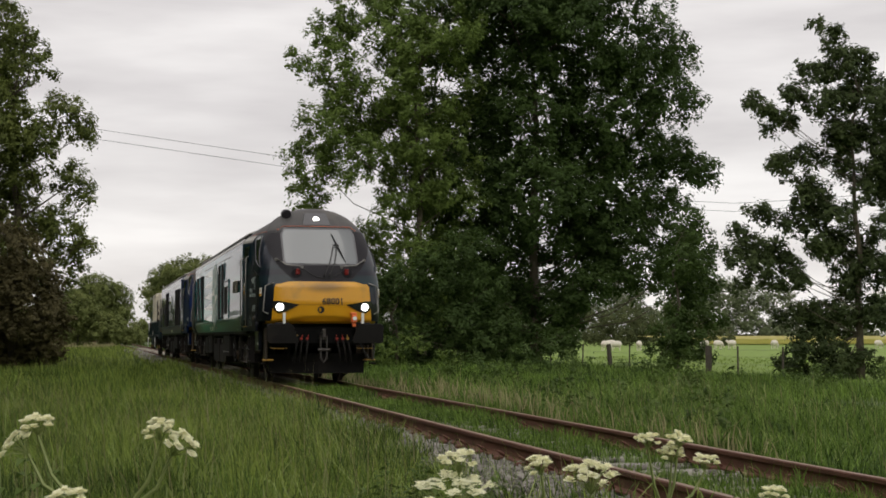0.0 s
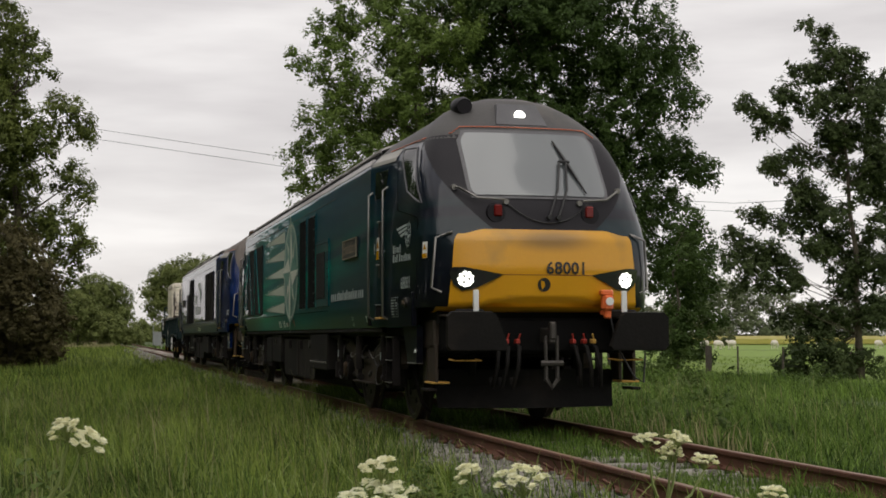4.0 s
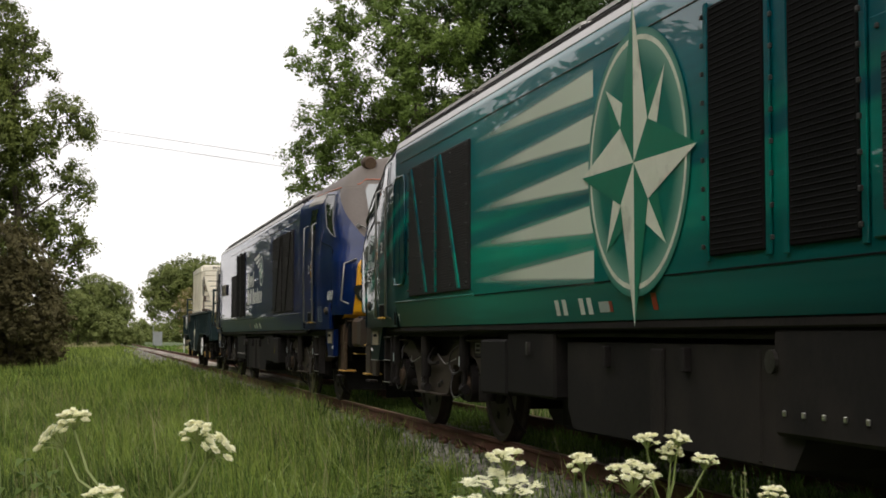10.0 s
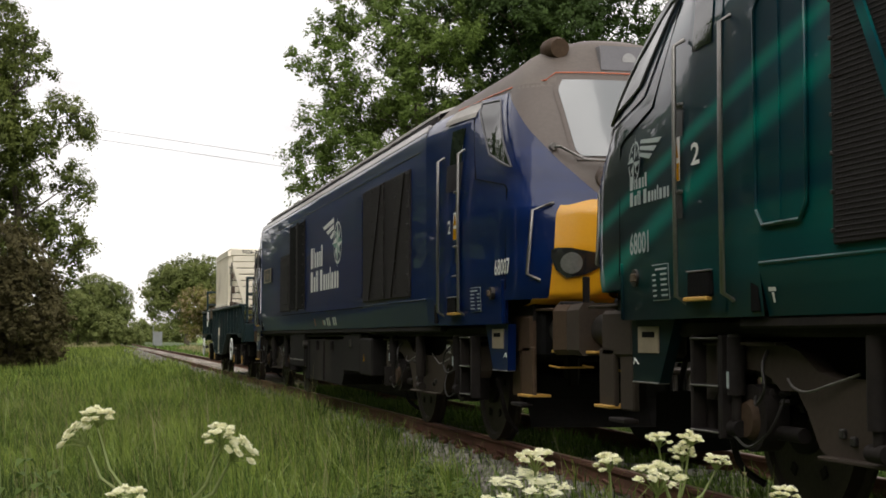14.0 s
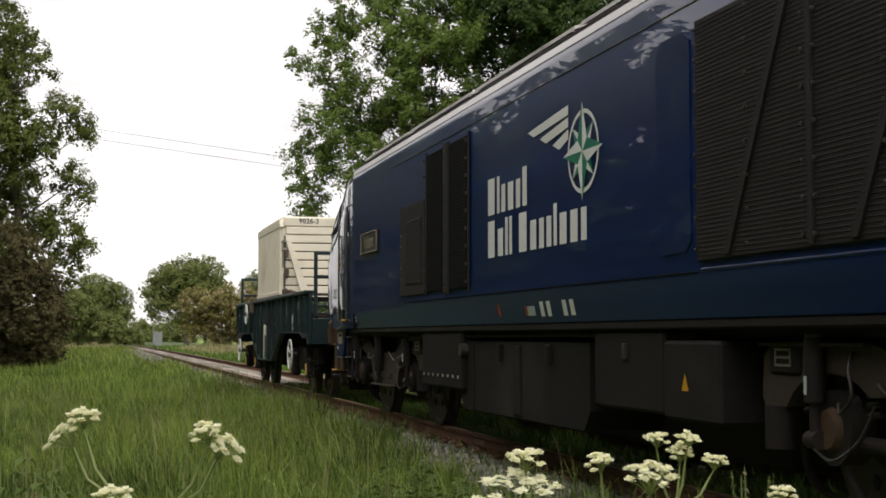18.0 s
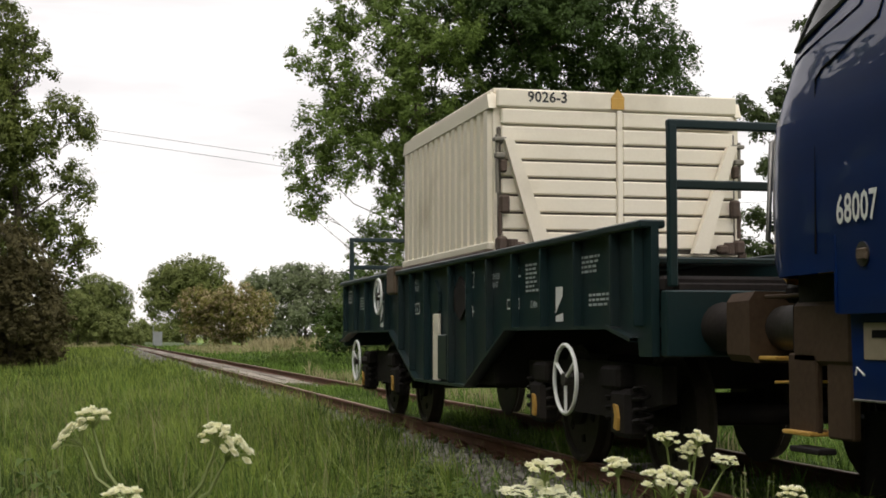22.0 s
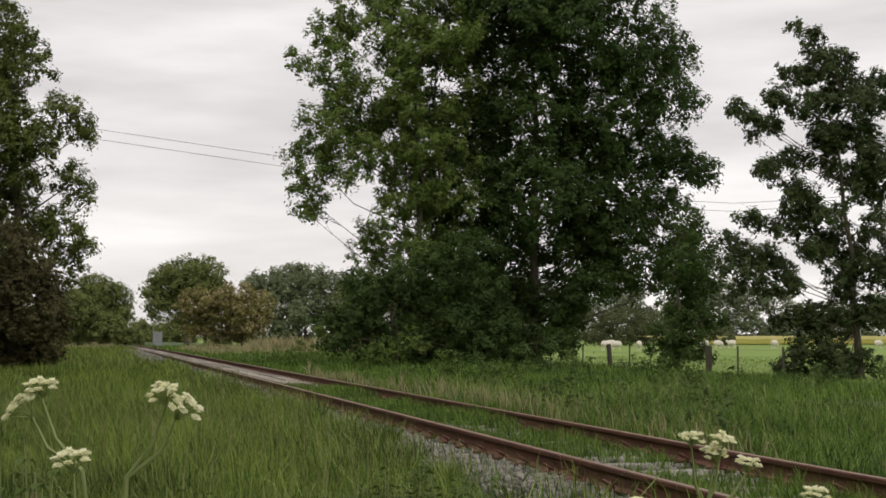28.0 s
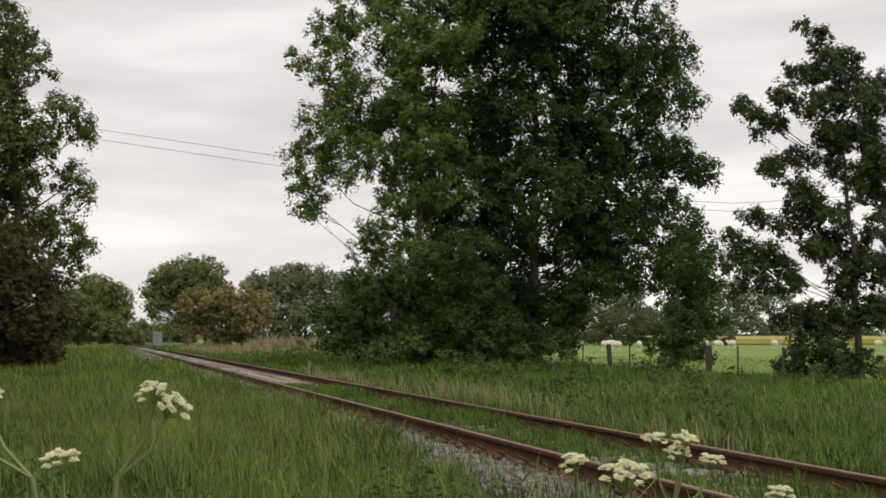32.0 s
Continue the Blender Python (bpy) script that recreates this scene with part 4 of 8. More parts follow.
tree("thicket", "dense green thicket beside the meadow", (-1.1, 185.6),
     [(-2, 3.5, 2.2), (0, 4.5, 2.5), (2, 3.2, 2.2), (4, 2.4, 2.0), (6, 1.6, 1.6), (7.5, 1.2, 1.2), (-3.5, 2.5, 2.4), (-1, 1.4, 1.8), (2.5, 1.2, 1.5)], LEAF_FAR, 0.15, per=34, leaf=0.2, seed=26, tuft=18, depth=1.5, gap=-0.1, category="shrub")
tree("far_hedge", "low hedge across the end of the view", (2, 300),
     [(x, 2.2 + 0.6 * math.sin(x), 2.4) for x in range(-30, 24, 3)], LEAF_FAR, 0.1, per=45, leaf=0.32, seed=23, depth=1, limbs=False, category="hedge")

tree("pasture_hedge", "tall olive hedgerow along the end of the pasture", (64, 192),
     [(x, 1.6 + 0.5 * math.sin(x * 1.3), 1.7) for x in range(-9, 24, 2)] + [(x, 4.0 + 0.9 * math.sin(x * 0.9), 1.7) for x in range(-8, 22, 3)], LEAF_HEDGE, 0.1, per=26, leaf=0.16, seed=24, tuft=22, depth=1, limbs=False, category="hedge")
# low brambles and nettles in front of the fence and under the ash trees
for k, (x, y, lobes, lm) in enumerate((
        (12.3, 40.0, [(-2.2, 0.45, 0.5), (-1.2, 0.35, 0.55), (-0.3, 0.5, 0.5), (0.6, 0.35, 0.45), (1.3, 0.5, 0.4)], LEAF_BRAMBLE),
        (14.6, 41.0, [(-1.6, 0.4, 0.45), (-0.7, 0.55, 0.4), (0.2, 0.4, 0.5), (1.1, 0.6, 0.4), (2.0, 0.45, 0.5)], LEAF_BRAMBLE),
        (17.0, 39.6, [(-1.4, 0.4, 0.45), (-0.4, 0.55, 0.45), (0.4, 0.35, 0.5), (1.2, 0.4, 0.35)], LEAF_BRAMBLE),
        (18.0, 33.0, [(-0.9, 0.3, 0.35), (0.1, 0.4, 0.4), (1.0, 0.3, 0.45), (1.8, 0.45, 0.4)], LEAF_BRAMBLE),
        (10.8, 50.6, [(-1.0, 0.5, 0.6), (0.0, 0.6, 0.65), (0.4, 1.2, 0.5), (1.1, 0.5, 0.6), (-0.5, 1.0, 0.45), (1.6, 0.4, 0.5)], LEAF_ASH),
        (8.6, 61.0, [(-0.6, 0.5, 0.6), (0.4, 0.7, 0.6), (1.2, 0.5, 0.5)], LEAF_ASH))):
    tree("bramble", "low leafy brambles and nettles in the rank grass", (x, y), lobes, lm, 0.02, per=85, leaf=0.05, seed=70 + k, tuft=26, depth=0.35, gap=0.02, limbs=False, category="shrub", group="brambles", spread=2.2)
blades("reeds", "tall bleached reeds beside the may bush", [(14.0, 23.0, 118, 136, 2600)], GRASS_DRY, 1.15, 0.02, 0.35, category="reeds")
blades("tall_weeds", "tall rank weeds along the fence foot", [(13, 19.6, 26, 58, 9000), (9, 19, 58, 75, 3000)], WEED, 0.33, 0.016, 0.6, category="weeds")
# clumps of nettles and docks that break up the verge
for k, (lm, spots) in enumerate(((LEAF_BRAMBLE, ((7.5, 17.2), (9.9, 22.1), (8.9, 27.4), (11.2, 31.6), (15.6, 35.2), (12.7, 36.6), (10.7, 44.1), (16.4, 29.6), (17.8, 37.5))),
                                 (WEED, ((8.6, 19.6), (7.6, 22.6), (12.3, 28.1), (13.9, 31.0), (9.6, 34.2), (8.2, 38.0), (10.5, 26.0), (14.9, 27.2))))):
    clump = tree("nettle_clump", "leafy clump of nettles in the verge grass", spots[0], [(0, 0.22, 0.26), (0.42, 0.18, 0.24), (-0.38, 0.2, 0.25), (0.12, 0.42, 0.18), (-0.7, 0.14, 0.18)], lm, 0.02, per=85, leaf=0.05, seed=90 + k, tuft=22,
                 depth=0.35, gap=0.02, limbs=False, category="weed", group="nettle clumps", spread=2.2)
    for q, (x, y) in enumerate(spots[1:]):
        copy_thing(clump, pose(x, y, bank(x, y) - 0.05, 0, 0, 67 * q))

# a row of tall trees on the near side of the line, beside and behind the camera
tall = tree("lineside_tree", "very tall leafy tree in the row along the near side", (-10, 47),
            [(0, 5, 3.0), (-2.4, 7.6, 2.8), (2.4, 7.8, 2.8), (0, 10.5, 3.1), (-2.2, 12.6, 2.3), (2.0, 13.0, 2.3), (0, 2.5, 2.4), (2.6, 4.4, 2.3), (-2.6, 4, 2.3), (0.3, 15.4, 2.0), (-0.8, 1.2, 1.6), (1.6, 1.4, 1.5)],
            LEAF_DARK, 0.28, per=7, leaf=0.46, seed=31, depth=1.8, gap=0.12, tuft=11, spread=1.5, group="near row of trees")
great = tree("lineside_tree", "towering leafy tree far along the near side", (-13, 107),
             [(0, 6.5, 4.0), (-3.0, 10, 3.8), (3.0, 10.3, 3.8), (0, 14, 4.2), (-2.8, 17, 3.2), (2.6, 17.4, 3.2), (0, 3.2, 3.2), (3.2, 5.6, 3.0), (-3.2, 5, 3.0), (0.4, 20.6, 2.8)],
             LEAF_DARK, 0.34, per=5, leaf=0.6, seed=33, depth=2.2, gap=0.05, tuft=11, spread=1.5, group="near row of trees")
rn = random.Random(12)
for x, y in [(-12.5, -14 + 6 * k) for k in range(10)] + [(-12, 51), (-3, -30), (6, -34), (-8, -24), (16, -30), (-11, 59), (-11, 67), (-11, 75), (-11.5, 83), (-12, 91), (-13, 99), (-15, 116), (-16, 126), (-17, 138), (-18, 150), (-20, 164), (-21, 178), (-22, 194), (-24, 212), (-26, 232), (-28, 252)]:
    copy_thing(great if y > 95 else tall, pose(x + rn.uniform(-1, 1), y + rn.uniform(-1, 1), bank(x, y) - 0.05, 0, 0, rn.uniform(0, 360)))


# ---- the railway ----
RAIL = [(-0.07, -0.159), (0.07, -0.159), (0.07, -0.148), (0.014, -0.128), (0.009, -0.115), (0.009, -0.045), (0.033, -0.034), (0.035, -0.008), (0.028, -0.001),
        (-0.028, -0.001), (-0.035, -0.008), (-0.033, -0.034), (-0.009, -0.045), (-0.009, -0.115), (-0.014, -0.128), (-0.07, -0.148)]
rail_ys = [-60, -20, 0, 20, 60, 120, 180, 230] + [250 + 20 * i for i in range(12)]
for off in (-0.7525, 0.7525):
    rail = thing("rail", "rusty steel rail with a dull worn head", "rail", kind="structure")
    part("rail_body", Shape().grid([[(track_x(y) + off + a, y, b) for a, b in RAIL] for y in rail_ys], close=True), RUST, rail, smooth=40)
    part("rail_head", Shape().grid([[(track_x(y) + off + a, y, b) for a, b in ((-0.026, 0.0015), (0.0, 0.003), (0.026, 0.0015))] for y in rail_ys]), RAILTOP, rail, "worn paler top of the rail")
# crossing boards between the rails
boards = thing("crossing_boards", "pale weathered boards laid between the rails", "boards", kind="structure")
bsh = {}
y = 31.9
rb = random.Random(4)
while y < 128:
    ln = rb.choice((2.4, 2.7, 3.0))
    for k in range(2):
        if ln not in bsh:
            first = part("board", Shape().box((0, 0, 0), (0.30, ln - 0.05, 0.07), 0.012), BOARD)
            bsh[ln] = first.data
            bpy.data.objects.remove(first)
        b = tagged(new("board", bsh[ln]), "pale weathered board between the rails")
        b.parent = boards
        b.matrix_basis = pose(TRACK_X + (k - 0.5) * 0.34 + rb.uniform(-.01, .01), y + ln / 2 + rb.uniform(-.03, .03), -0.10 + rb.uniform(-.008, .008), rb.uniform(-.3, .3), rb.uniform(-.8, .8), rb.uniform(-.2, .2))
    y += ln

# sleepers, with a spring clip on each side of each rail
sleepers = thing("sleepers", "weathered concrete sleepers half sunk in ballast", "sleepers", kind="structure")
sl_me = part("sleeper", Shape().box((0, 0, -0.265), (2.5, 0.26, 0.2), 0.03), SLEEPER, sleepers).data
bpy.data.objects.remove(bpy.data.objects["sleeper"])


def clip_shape(s):
    """A spring clip: a bent rusty bar in a cast shoulder. s: +1 on the outer side."""
    sh = Shape().box((s * 0.115, 0, -0.148), (0.09, 0.11, 0.035), 0.008)
    arc = [(s * (0.075 + 0.05 * math.sin(w)), 0.045 * math.cos(w) - 0.01, -0.115 + 0.035 * math.sin(w)) for w in [i * math.pi / 6 for i in range(0, 8)]]
    sh.tube([(s * 0.05, 0.055, -0.135)] + arc + [(s * 0.06, -0.06, -0.13)], 0.0105, 6)
    return sh


clip_me = {s: part("clip", clip_shape(s), CLIP, smooth=50).data for s in (-1, 1)}
for o in [o for o in bpy.data.objects if o.name.startswith("clip")]:
    bpy.data.objects.remove(o)
for i in range(62):
    y = 5.2 + i * 0.7
    ob = new("sleeper", sl_me)
    ob.parent = sleepers
    ob.matrix_basis = pose(TRACK_X, y, 0, 0, 0, rb.uniform(-1, 1))
    if y < 31.5:
        for off in (-0.7525, 0.7525):
            for s in (-1, 1):
                c = new("clip", clip_me[s])
                c.parent = ob
                c.matrix_basis = pose(off, 0, 0, 0, 0, rb.uniform(-6, 6))


# ballast stones
def stones(name, label, boxes, size, seed):
    r = np.random.default_rng(seed)
    P = np.concatenate([np.column_stack((r.uniform(a, b, n), r.uniform(c, d, n))) for a, b, c, d, n in boxes])
    n = len(P)
    base = np.array([(1, 0, 0), (-1, 0, 0), (0, 1, 0), (0, -1, 0), (0, 0, 1), (0, 0, -1)], float)
    tri = np.array([(0, 2, 4), (2, 1, 4), (1, 3, 4), (3, 0, 4), (2, 0, 5), (1, 2, 5), (3, 1, 5), (0, 3, 5)])
    s = size * r.uniform(0.5, 1.3, (n, 1, 1)) * np.maximum(1, np.hypot(P[:, 0], P[:, 1]) / 25)[:, None, None]
    V = base[None] * r.uniform(0.6, 1.3, (n, 6, 1)) * s + r.normal(size=(n, 6, 3)) * size * 0.18
    c, sn = np.cos(r.uniform(0, 6.28, n)), np.sin(r.uniform(0, 6.28, n))
    X = V[:, :, 0] * c[:, None] - V[:, :, 2] * sn[:, None]
    Z = V[:, :, 0] * sn[:, None] + V[:, :, 2] * c[:, None]
    z = np.array([bank(a, b) for a, b in P]) + r.uniform(-0.02, 0.03, n)
    V = np.stack((X + P[:, :1], V[:, :, 1] + P[:, 1:], Z + z[:, None]), axis=2)
    loops = (np.arange(n)[:, None, None] * 6 + tri[None]).ravel()
    return tagged(raw(name, V.reshape(-1, 3), loops, np.full(n * 8, 3), STONE), label, "ballast", kind="stuff")


stones("ballast", "grey angular ballast along the rails", [
    (3.0, 3.78, 9.5, 17, 4200), (2.8, 3.75, 17, 40, 5200), (2.8, 3.75, 40, 110, 4500), (3.9, 5.25, 6, 33, 3200), (5.4, 5.9, 6, 60, 3000), (2.9, 3.7, 3, 9.5, 600)], 0.034, 6)

# fence along the pasture, with square old posts and thin wires
fence = thing("fence", "old wooden stock fence with sagging wires", "fence")
for y, w in ((39.0, 0.05), (42.0, 0.05), (44.6, 0.17), (51.4, 0.05), (53.8, 0.15), (57, 0.05), (61, 0.06), (66, 0.14), (72, 0.06), (80, 0.12)):
    part("post", Shape().box((20 + rb.uniform(-.1, .1), y, 0.12), (w, w, 1.08), 0.02, pose(0, 0, 0, rb.uniform(-3, 3), rb.uniform(-4, 4), rb.uniform(0, 40))), POST, fence)
for z in (0.1, 0.35, 0.56):
    part("wire", Shape().tube([(20, y, z + 0.03 * math.sin(y)) for y in range(38, 84, 4)], 0.003, 4), WIRE, fence)


# sheep
def sheep(x, y, turn, graze):
    ob = thing("sheep", "cream woolly sheep grazing in the pasture" if graze else "cream woolly sheep standing in the pasture", "sheep",
               pose(x, y, bank(x, y), 0, 0, turn), "sheep in the pasture")
    body = Shape()
    rows = []
    for i in range(9):
        u = -1 + i / 4
        rr = 0.30 * math.sqrt(max(0.02, 1 - u ** 4))
        rows.append([(u * 0.52, rr * math.cos(w) * 0.85 + 0.01 * math.sin(9 * w + i), 0.62 + rr * math.sin(w) + 0.012 * math.cos(7 * w + 2 * i)) for w in [2 * math.pi * k / 14 for k in range(14)]])
    body.grid(rows, close=True)
    part("body", body, WOOL, ob, smooth=60)
    hz = 0.32 if graze else 0.88
    part("head", Shape().tube([(0.42, 0, 0.70), (0.6, 0, (0.70 + hz) / 2), (0.68, 0, hz), (0.82, 0, hz - 0.10)], [0.15, 0.11, 0.10, 0.06], 10), WOOL, ob, smooth=60)
    for lx in (-0.33, 0.33):
        for ly in (-0.13, 0.13):
            part("leg", Shape().tube([(lx, ly, 0.45), (lx + 0.02, ly, 0.2), (lx, ly, 0)], [0.06, 0.04, 0.045], 8), WOOL, ob, smooth=60)


for x, y, tn, g in ((46.5, 126, 20, True), (48.3, 128, 160, True), (50, 126.5, 60, True), (63.2, 138, 10, True), (66.2, 141, 120, False), (71.6, 142, 30, True),
                    (76, 140, 200, True), (62.2, 139, 200, True), (56, 150, 150, True), (84, 142, 15, True)):
    sheep(x, y, tn, g)

# pale crop strip beyond the pasture
crop = np.random.default_rng(8)
crop_sh = Shape().grid([[(x, 196 + 0.05 * x, -0.2 + 0.7 * t + 0.06 * math.sin(x * 1.7 + t)) if t < 2 else (x, 225 + 0.05 * x, 1.0) for x in range(88, 190, 2)] for t in (0, 1, 2)])
tagged(part("crop", crop_sh, RAPE), "strip of yellow flowering crop beyond the pasture", "crop", kind="stuff")

# lineside cabinet
cab = thing("relay_cabinet", "grey steel lineside cabinet on a concrete base", "cabinet", pose(8.4, 182, -0.4))
part("body", Shape().box((0, 0, 1.0), (1.15, 0.6, 1.7), 0.03), CABINET, cab)
part("roof", Shape().box((0, 0, 1.89), (1.25, 0.7, 0.07), 0.02), CABINET, cab)
part("base", Shape().box((0, 0, 0.05), (1.25, 0.7, 0.2), 0.02), SLEEPER, cab)
part("door", Shape().box((0.0, -0.31, 1.0), (1.0, 0.03, 1.5), 0.01), CABINET, cab)
part("mast", Shape().drum((-0.5, 0, 0), (-0.5, 0, 2.7), 0.05, 10), CABINET, cab, smooth=60)

# overhead power wires, sagging between poles out of sight
WIRE_LINE = [(-15.25, 117.04, 19.21), (0.19, 113.24, 16.89), (14.97, 109.6, 14.62), (35.38, 104.57, 11.78), (47.99, 101.47, 11.13), (54.3, 99.91, 11.48), (69.06, 96.28, 12.87)]
for x, y, z in (WIRE_LINE[0], WIRE_LINE[-1]):
    pole = thing("utility_pole", "wooden pole carrying the power cables", "pole", pose(x, y, bank(x, y) - 0.2))
    part("mast", Shape().tube([(0, 0, 0), (0, 0, z + 0.8)], [0.16, 0.11], 12), POST, pole, smooth=60)
    part("insulator", Shape().drum((0, 0, z + 0.8), (0, 0, z + 0.95), 0.04, 8), CABINET, pole)
for dz in (0.0, -0.78):
    tagged(part("power_line", Shape().tube([(x, y, z + dz * (1 - 0.006 * i * i * 2)) for i, (x, y, z) in enumerate(WIRE_LINE)], 0.017, 5), WIRE, smooth=60),
           "thin dark overhead power cable", "cable", "power cables")


# leafy weeds standing in the meadow grass
def weed(x, y, height, seed, dry):
    r = random.Random(seed)
    ob = thing("weed", "leafy meadow weed with withered seed heads" if dry else "leafy green nettle in the meadow grass", "weed", pose(x, y, bank(x, y), r.uniform(-4, 4), r.uniform(-4, 4), r.uniform(0, 360)), "weeds")
    for k in range(r.choice((2, 3, 4))):
        dx, dy, h = r.uniform(-.10, .10), r.uniform(-.10, .10), height * r.uniform(0.75, 1.0)
        stem = [Vector((dx * (0.3 + f), dy * (0.3 + f), h * f)) for f in (0, 0.35, 0.7, 1)]
        part("stem", Shape().tube(stem, [0.005, 0.0045, 0.0035, 0.002], 5), STEM, ob, smooth=60)
        lf = Shape()
        n = 15
        for i in range(n):
            f = 0.25 + 0.75 * i / n
            p = Vector((dx * (0.3 + f), dy * (0.3 + f), h * f))
            for q in range(2):
                w = i * 1.57 + q * math.pi + r.uniform(-.4, .4)
                d, e = Vector((math.cos(w), math.sin(w), 0.15)), Vector((-math.sin(w), math.cos(w), 0))
                l = 0.085 * (1.15 - 0.6 * f) * r.uniform(0.7, 1.3) * (0.35 if dry and f > 0.55 else 1)
                lf.add([p, p + d * l * 0.45 + e * l * 0.3 + Vector((0, 0, 0.01)), p + d * l + Vector((0, 0, -0.35 * l)), p + d * l * 0.45 - e * l * 0.3 + Vector((0, 0, 0.01))], [(0, 1, 2, 3)])
        part("foliage", lf, GRASS_DRY if dry and k == 0 else WEED, ob)


for i, (x, y, hgt) in enumerate(((-0.12, 5.18, 1.02), (-0.17, 4.78, 0.99), (-0.05, 4.54, 0.97), (-0.26, 5.42, 0.96), (0.42, 6.08, 0.84), (0.29, 5.28, 0.86), (0.17, 4.08, 0.95), (0.64, 4.99, 0.83), (0.57, 5.01, 0.82), (1.93, 9.31, 0.60), (2.06, 8.97, 0.58), (2.21, 8.73, 0.55), (2.32, 8.49, 0.51), (1.52, 7.86, 0.62), (1.19, 6.92, 0.66), (1.63, 7.42, 0.60), (1.74, 6.99, 0.61), (1.73, 3.90, 0.94), (2.67, 5.52, 0.81))):
    weed(x, y, max(0.3, hgt), 50 + i, i in (4, 5, 7, 8, 18))


# ---- locomotives ----
# Vehicle space: x forward, y to the far side of the line, z up from the rail tops.
HALF = [(1.075, 1.294), (1.30, 1.342), (1.36, 1.345), (2.93, 1.344), (3.00, 1.330), (3.06, 1.26)]           # z, half width of the flank
ROOFP = [(3.06, 1.25), (3.145, 1.20), (3.17, 1.12), (3.25, 1.0), (3.36, 0.74), (3.45, 0.4), (3.48, 0.0)]               # z, half width of the roof
BEHIND = 0.42                                                                                                # how much farther out the cab of end two stands
NOSE = [(1.25, 9.46), (1.3, 9.52), (1.66, 9.56), (1.98, 9.52), (2.06, 9.47), (2.3, 9.41), (2.44, 9.34), (2.8, 9.06), (3.2, 8.76), (3.3, 8.63), (3.42, 8.48), (3.5, 8.39), (3.6, 8.25), (3.67, 8.05), (3.72, 7.7)]
CABW = [(1.03, 1.24), (2.1, 1.24), (2.4, 1.22), (2.7, 1.16), (3.0, 1.07), (3.15, 1.0), (3.30, 0.91), (3.45, 0.78), (3.58, 0.57), (3.67, 0.38), (3.72, 0.2)]
SIDEW = [(1.075, 1.318)] + HALF[1:5] + [(3.06, 1.26), (3.15, 1.18), (3.30, 1.08), (3.45, 0.93), (3.58, 0.66), (3.67, 0.42), (3.72, 0.2)]


def lerp_table(tab, v):
    if v <= tab[0][0]:
        return tab[0][1]
    for (a, p), (b, q) in zip(tab, tab[1:]):
        if v <= b:
            return p + (q - p) * (v - a) / (b - a)
    return tab[-1][1]


def corner_x(z):
    """Where the cab's corner begins at a height."""
    return min(lerp_table([(2.02, 8.92), (2.36, 8.58), (3.0, 8.38)], z), lerp_table(NOSE, z) - 0.6)


def front_x(y, z):
    """Where the cab's front stands at a place across and a height."""
    w, xf, xa = lerp_table(CABW, z), lerp_table(NOSE, z), corner_x(z)
    return xa + (xf - xa) * max(0.0, 1 - min(1, abs(y) / w) ** 3.2) ** (1 / 3.2)


def cab_point(s, z):
    """A point of the cab's skin at a height. s from 0 (start of the cab on the flank) by 1 (corner) to 2 (middle of the front)."""
    w, xf, xa = lerp_table(CABW, z), lerp_table(NOSE, z), corner_x(z)
    if s <= 1:
        return 6.95 + (xa - 6.95) * s, lerp_table(SIDEW, z) * (1 - s) + w * s
    ph = (s - 1) * math.pi / 2
    return xa + (xf - xa) * math.sin(ph) ** (2 / 3.2), w * math.cos(ph) ** (2 / 3.2)


def cab_sheet(z0, z1, s0, s1, nz, ns, proud=0.0, sides=(-1, 1)):
    """Part of the skin of the cab. s0, s1: functions of height. proud: lifted off the skin."""
    out = Shape()
    for side in sides:
        rows = []
        for i in range(nz + 1):
            z = z0 + (z1 - z0) * i / nz
            row = []
            for j in range(ns + 1):
                s = s0(z) + (s1(z) - s0(z)) * j / ns
                x, y = cab_point(s, z)
                f = 1 + proud / 1.3
                row.append((x + proud * max(0, s - 1), side * y * f, z))
            rows.append(row[::side])
        out.grid(rows)
    return out


def star(cx, cz, rx, rz, y, side):
    """A compass rose of four long and four short blades, each with a light and a dark half."""
    light, dark = Shape(), Shape()
    for k in (1, 3, 5, 7, 0, 2, 4, 6):
        long = k % 2 == 0
        w = k * math.pi / 4
        R, wide, k2, lift = (1.0, math.pi / 4, 0.34, 0.003) if long else (0.74, math.pi / 9, 0.42, 0.0)
        yy = y + side * lift
        tip = (cx + rx * R * math.sin(w), cz + rz * R * math.cos(w))
        for s in (-1, 1):
            sh = light if s * side < 0 else dark
            v = w + s * wide
            mid = (cx + rx * k2 * math.sin(v), cz + rz * k2 * math.cos(v))
            sh.add([(cx, yy, cz), (tip[0], yy, tip[1]), (mid[0], yy, mid[1])], [(0, 1, 2) if s * side < 0 else (0, 2, 1)])
    return light, dark


def ring(cx, cz, rx, rz, wd, y, side, n=48):
    sh = Shape()
    rows = [[(cx + (rx + o) * math.cos(2 * math.pi * i / n), y, cz + (rz + o) * math.sin(2 * math.pi * i / n)) for o in (-wd / 2, wd / 2)] for i in range(n + 1)]
    return sh.grid(rows)


def flat(poly, y):
    return Shape().add([(x, y, z) for x, z in poly], [tuple(range(len(poly)))])


# letters by kind: I slim and tall, t narrow and tall, H wide and tall, r narrow, o usual, w wide
LETTER = {"I": (0.5, 1.0), "t": (0.75, 1.0), "H": (1.3, 1.0), "r": (0.75, 0.74), "o": (1.0, 0.74), "w": (1.35, 0.74), ".": (0.4, 0.14), " ": (0.5, 0.0)}
TRADE_NAME = ["HIrort", "HoII HorrIoor"]
WEB_ADDRESS = ["www.oIrortroIIrorrIoor.oow"]


